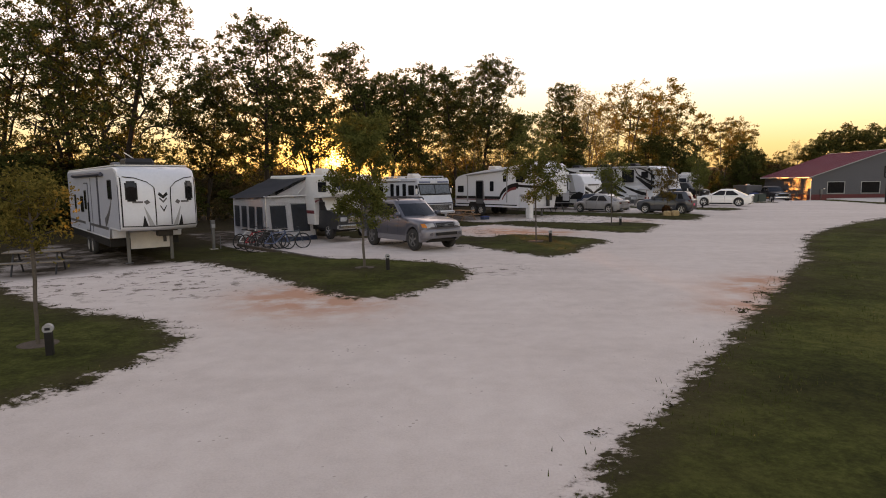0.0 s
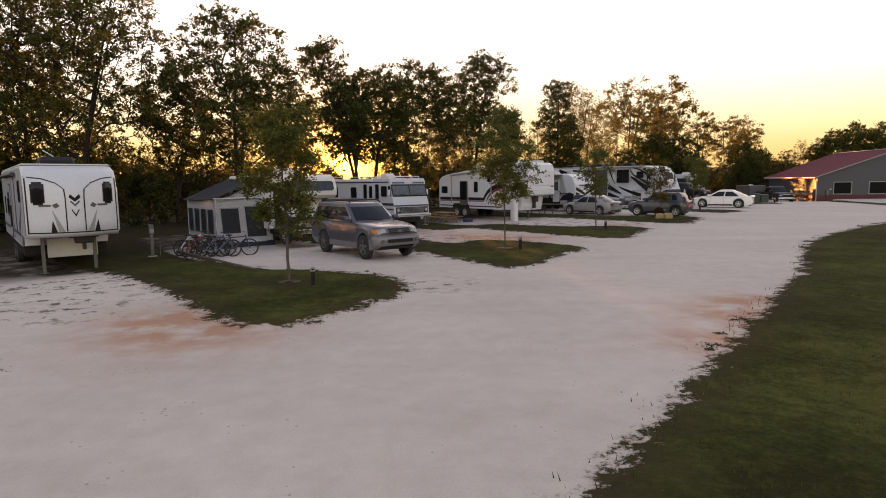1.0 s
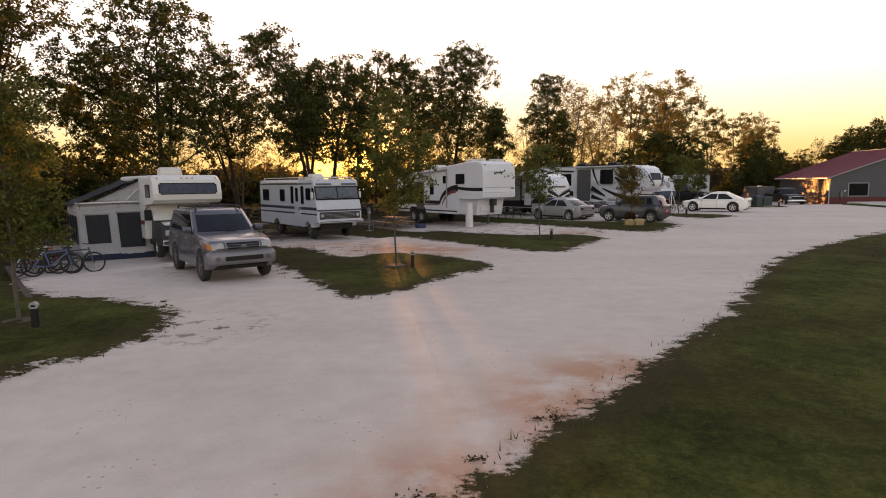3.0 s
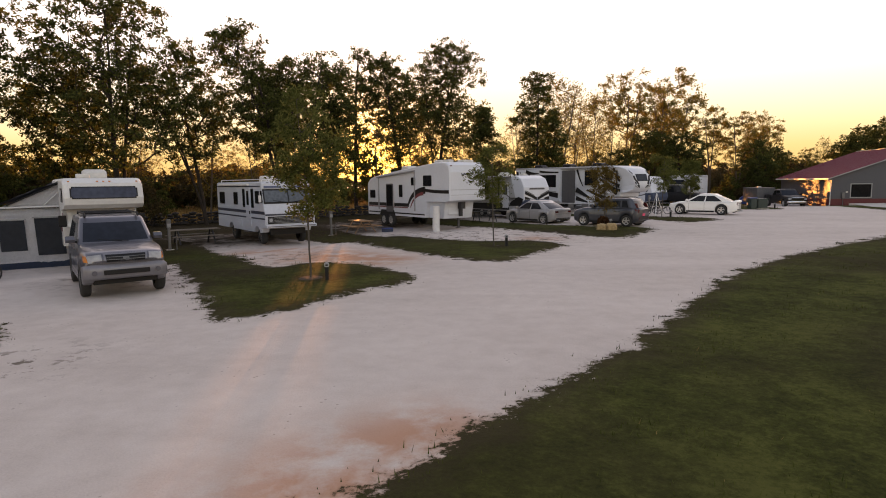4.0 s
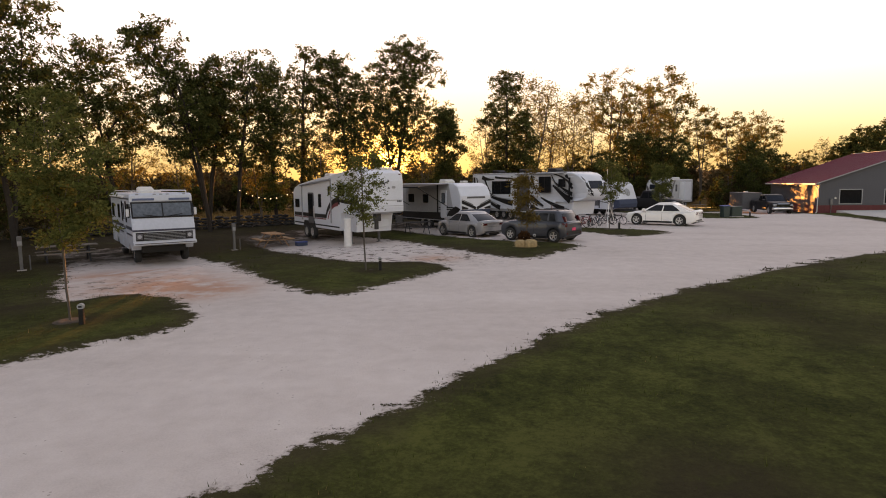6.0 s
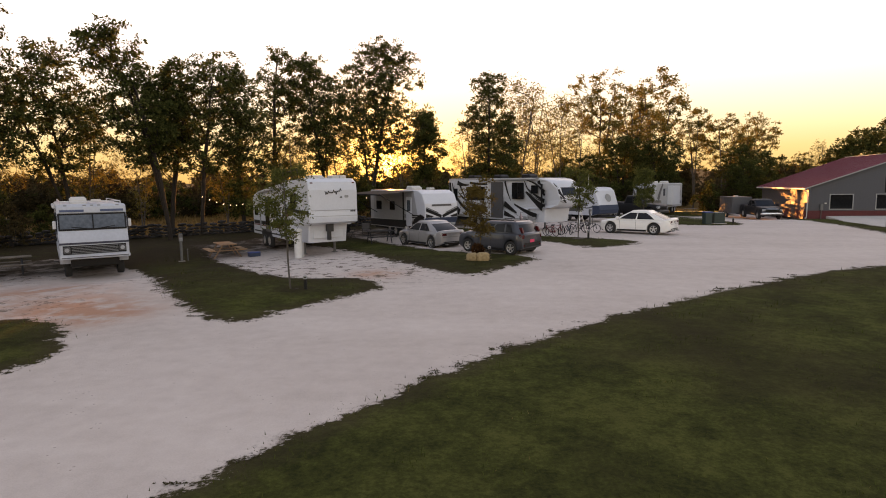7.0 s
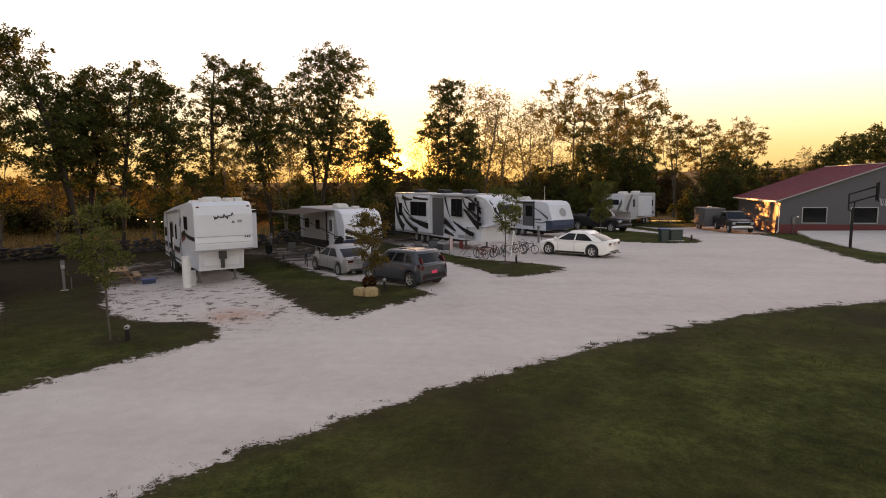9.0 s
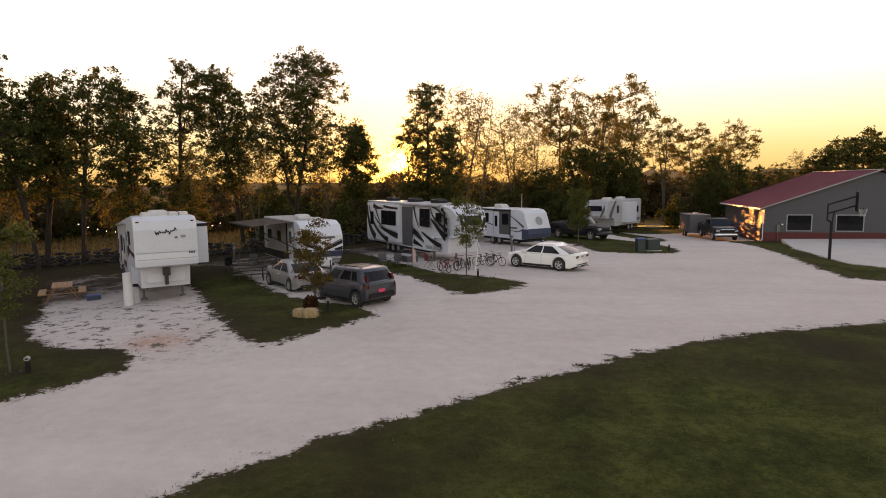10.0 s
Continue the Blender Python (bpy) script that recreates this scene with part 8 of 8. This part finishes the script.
for x, y, a, mt, lb in ((-8.9, 26.6, 60, M_PVC, "white bicycle leaning among others"), (-8.4, 26.2, 45, M_REDF, "red bicycle beside the tent"), (-8.0, 25.4, 62, M_STEEL, "dark bicycle beside the tent"), (-6.7, 25.6, 18, M_TEAL, "teal bicycle standing by the tent"), (-7.2, 25.2, 38, M_BLUE, "dark blue bicycle by the tent"), (-7.7, 25.9, 20, M_STEEL, "dark bicycle beside the tent")):
    bicycle(facing(x, y, a) @ pose(0, 0, 0, random.uniform(-9, 9)), mt, lb)
for x, y, a, mt in ((20.0, 51.8, 25, M_REDP), (20.5, 52.5, 70, M_STEEL), (21.8, 54.0, -15, M_STEEL), (22.1, 54.9, 40, M_STEEL), (20.9, 52.7, 105, M_TEAL), (22.6, 54.3, -35, M_BLACK), (19.7, 51.4, 130, M_REDP)):
    bicycle(facing(x, y, a) @ pose(0, 0, 0, random.uniform(-14, 14)) @ Matrix.Scale(0.82, 4), mt, "small bicycle beside the big camper", "bicycles by the camper")

# timber edging of the tent's pad
t = thing("landscape_timber", facing(-6.5, 22.75, deg(-5.2, 5.7)), "weathered landscape timbers edging the pad", "edging")
for i in range(3):
    part("timber", boxed(-3.7 + i * 2.45, -1.28 + i * 2.45, -0.07, 0.07, -0.03, 0.09, 0.015), M_DARKWOOD, t)


def straw_bale(x, y, turn, size, seed):
    """A slumped, rounded bale with loose ends."""
    rnd = random.Random(seed)
    bm = bmesh.new()
    bmesh.ops.create_icosphere(bm, subdivisions=4, radius=1.0)
    for v in bm.verts:
        c = v.co
        q = Vector([math.copysign(abs(k) ** 0.62, k) for k in c])
        f = 1 + 0.10 * noise.noise(c * 4 + Vector((seed, 0, 0))) + rnd.gauss(0, 0.025)
        v.co = Vector((q.x * 0.36 * f, q.y * 0.26 * f, 0.25 + q.z * 0.27 * f)) * size
    t = thing("straw_bale", facing(x, y, turn), "small slumped straw bale on the grass", "straw bale", "straw bales")
    part("bale", bm, M_STRAW, t, smooth=True)
    g = np.random.default_rng(seed)
    bm = bmesh.new()
    for i in range(220):
        a, z = g.uniform(0, 6.28), g.uniform(0, 0.42)
        px, py = 0.36 * math.cos(a), 0.26 * math.sin(a)
        rod(bm, (px * 0.9 * size, py * 0.9 * size, z * size), ((px * 1.1 + g.normal(0, 0.06)) * size, (py * 1.15 + g.normal(0, 0.06)) * size, max(0.0, z + g.normal(-0.03, 0.06)) * size), 0.004, 0.002, 3)
    part("loose_straw", bm, M_STRAW, t)["kind"] = "stuff"


straw_bale(15.72, 39.92, 15, 0.78, 3)
straw_bale(15.25, 40.02, -20, 0.72, 5)
t = thing("potted_mums", facing(15.45, 40.75, 0), "dark rust-coloured chrysanthemum pot behind the bale", "plant")
part("pot", rod(bmesh.new(), (0, 0, 0), (0, 0, 0.28), 0.15, 0.19, 14), M_BLACK, t)
g = np.random.default_rng(9)
c = g.normal(0, 1, (420, 3))
c = c / np.linalg.norm(c, axis=1)[:, None] * g.uniform(0.7, 1.0, (420, 1)) * 0.3 + (0, 0, 0.42)
V, F = [], []
for i, q in enumerate(c):
    u, v = g.normal(0, 0.035, 3), g.normal(0, 0.035, 3)
    V += [tuple(q - u), tuple(q - v), tuple(q + u), tuple(q + v)]
    F.append((4 * i, 4 * i + 1, 4 * i + 2, 4 * i + 3))
me = bpy.data.meshes.new("blossoms")
me.from_pydata(V, [], F)
me.materials.append(leaf_mat("rust_blossoms", (0.035, 0.018, 0.010), (0.09, 0.045, 0.02), 0.3))
new("blossoms", me).parent = t


def utility_box(m, w, d, h, label):
    t = thing("utility_cabinet", m, label, "utility box")
    part("pad", boxed(-w / 2 - 0.1, w / 2 + 0.1, -d / 2 - 0.1, d / 2 + 0.1, -0.05, 0.08), M_CONCRETE, t)
    part("cabinet", boxed(-w / 2, w / 2, -d / 2, d / 2, 0.08, h, 0.02), M_GREENBOX, t)
    part("lid", boxed(-w / 2 - 0.03, w / 2 + 0.03, -d / 2 - 0.03, d / 2 + 0.03, h, h + 0.06, 0.02), M_GREENBOX, t)
    part("door", boxed(-w / 2 + 0.06, w / 2 - 0.06, -d / 2 - 0.015, -d / 2, 0.15, h - 0.06), M_GREENBOX, t)
    return t


utility_box(facing(34.0, 63.3, 10), 0.9, 0.7, 0.85, "dark green electric transformer cabinet on a pad")
t = thing("waste_bin", facing(33.0, 62.7, 10), "dark blue-green wheeled bin beside the cabinet", "bin")
part("bin", slab([(-0.26, 0.0), (0.26, 0.0), (0.3, 0.95), (-0.3, 0.95)], 0.28, ((0, 0.02), (0.04, 0))), M_GREENBOX, t)
part("lid", boxed(-0.33, 0.33, -0.31, 0.31, 0.95, 1.02, 0.02), M_BLUEP, t)


def camp_chair(m, cloth, label):
    t = thing("camp_chair", m, label, "chair", "camp chairs")
    part("seat", boxed(-0.25, 0.25, -0.25, 0.25, 0.40, 0.43, 0.01), cloth, t)
    part("backrest", boxed(-0.25, 0.25, 0.22, 0.26, 0.42, 0.88, 0.01), cloth, t)
    for x in (-0.27, 0.27):
        bm = bmesh.new()
        rod(bm, (x, -0.27, 0), (x, 0.25, 0.62), 0.012, seg=5)
        rod(bm, (x, 0.28, 0), (x, -0.25, 0.58), 0.012, seg=5)
        rod(bm, (x, -0.27, 0.6), (x, 0.27, 0.6), 0.015, seg=5)
        part("leg_frame", bm, M_STEEL, t)
    return t


for x, y, a, c, lb in ((15.8, 53.2, 30, M_DARKGREY, "folding camp chair with dark cloth"), (16.6, 53.0, -20, M_DARKGREY, "folding camp chair with dark cloth"), (6.6, 52.2, 60, M_BLACK, "folding camp chair with black cloth"), (7.4, 53.6, 20, M_DARKGREY, "folding camp chair with dark cloth"), (18.6, 53.4, 120, M_REDP, "red folding camp chair")):
    camp_chair(facing(x, y, a), c, lb)
t = thing("cooler", facing(3.16, 44.75, 40), "small dark blue plastic cooler on the ground", "cooler")
part("tub", boxed(-0.3, 0.3, -0.2, 0.2, 0, 0.2, 0.03), M_TARP, t)
part("lid", boxed(-0.31, 0.31, -0.21, 0.21, 0.2, 0.25, 0.02), M_BLUEP, t)
t = thing("camp_table", facing(17.0, 54.2, -50), "low folding table with a grey cloth beside the camper", "table")
part("top", boxed(-0.8, 0.8, -0.35, 0.35, 0.66, 0.7, 0.01), M_MIDGREY, t)
part("cloth", boxed(-0.82, 0.82, -0.37, 0.37, 0.30, 0.66), M_DARKGREY, t)
for x in (-0.7, 0.7):
    for y in (-0.28, 0.28):
        part("leg", rod(bmesh.new(), (x, y, 0), (x, y, 0.66), 0.02, seg=6), M_ALU, t)
# small striped flag on a stick
t = thing("garden_flag", facing(17.8, 51.7, 40), "small red and white striped garden flag on a pole", "flag")
part("pole", path_rod(bmesh.new(), [(0, 0, -0.05), (0, 0, 1.5), (0.35, 0, 1.5)], 0.012, 6), M_STEEL, t)
for i in range(7):
    x0, x1, y0, y1 = 0.02 + i * 0.035, 0.055 + i * 0.035, 0.04 * (i % 2), 0.04 * ((i + 1) % 2)
    part("stripe", pane3([(x0, y0, 0.55 - 0.03 * i), (x1, y1, 0.52 - 0.03 * i), (x1, y1, 1.42 - 0.05 * i), (x0, y0, 1.47 - 0.05 * i)], 0.006), M_REDF if i % 2 == 0 else M_PVC, t)
t = thing("tripod", facing(21.6, 52.2, 10), "pale steel tripod stand by the bicycles", "tripod")
for a in (0, 120, 240):
    part("leg", rod(bmesh.new(), (0.5 * math.cos(radians(a)), 0.5 * math.sin(radians(a)), 0), (0, 0, 1.6), 0.025, seg=6), M_ALU, t)
# far end: a small dome tent, a table, a kerb stop by the house
t = thing("dome_tent", facing(46.5, 95.0, 30), "small blue dome tent on the far grass", "tent")
bm = bmesh.new()
bmesh.ops.create_uvsphere(bm, u_segments=16, v_segments=8, radius=1.0)
for v in bm.verts:
    k = 1 - 0.12 * abs(math.sin(2 * math.atan2(v.co.y, v.co.x)))
    v.co = Vector((v.co.x * 1.15 * k, v.co.y * 1.15 * k, max(0.0, v.co.z) * 1.25))
part("flysheet", bm, M_BLUEP, t, "blue flysheet", True)
part("door_panel", pane3([(-0.45, -1.0, 0.05), (0.45, -1.0, 0.05), (0.2, -0.72, 0.85), (-0.2, -0.72, 0.85)], 0.03), M_CANVAS, t, "pale door panel")
picnic_table("picnic_table", M_OLDWOOD, facing(41.0, 92.5, 10), "grey picnic table on the far grass")
t = thing("kerb_stop", facing(48.6, 69.6, -6), "pale broken concrete kerb stop beside the court", "kerb stop")
part("block", slab([(-0.95, 0.0), (0.95, 0.0), (0.9, 0.14), (-0.9, 0.14)], 0.09, ((0, 0.03), (0.02, 0))), M_CONCRETE, t)
part("loose_slab", boxed(-1.5, -0.98, -0.15, 0.10, -0.01, 0.09, 0.015, m=Matrix.Rotation(0.25, 4, "Z")), M_CONCRETE, t)

# string lights between posts
t = thing("string_lights", pose(0, 0, 0), "string of small warm bulbs between the trees", "lights")
ends = [((-4.15, 53.5, 2.8), (-1.9, 58.2, 2.55)), ((-1.9, 58.2, 2.55), (2.4, 60.6, 2.6)), ((6.3, 58.8, 2.5), (10.0, 62.5, 2.8))]
bulbs = []
for a, b in ends:
    bm = bmesh.new()
    a, b = Vector(a), Vector(b)
    pts = [a.lerp(b, i / 9) - Vector((0, 0, 0.55 * math.sin(math.pi * i / 9))) for i in range(10)]
    path_rod(bm, pts, 0.008, 4)
    bulbs += pts[:9]
    part("wire", bm, M_BLACK, t)
for p in bulbs:
    bm = bmesh.new()
    bmesh.ops.create_icosphere(bm, subdivisions=2, radius=0.024, matrix=Matrix.Translation(p - Vector((0, 0, 0.06))))
    part("bulb", bm, M_BULB, t)
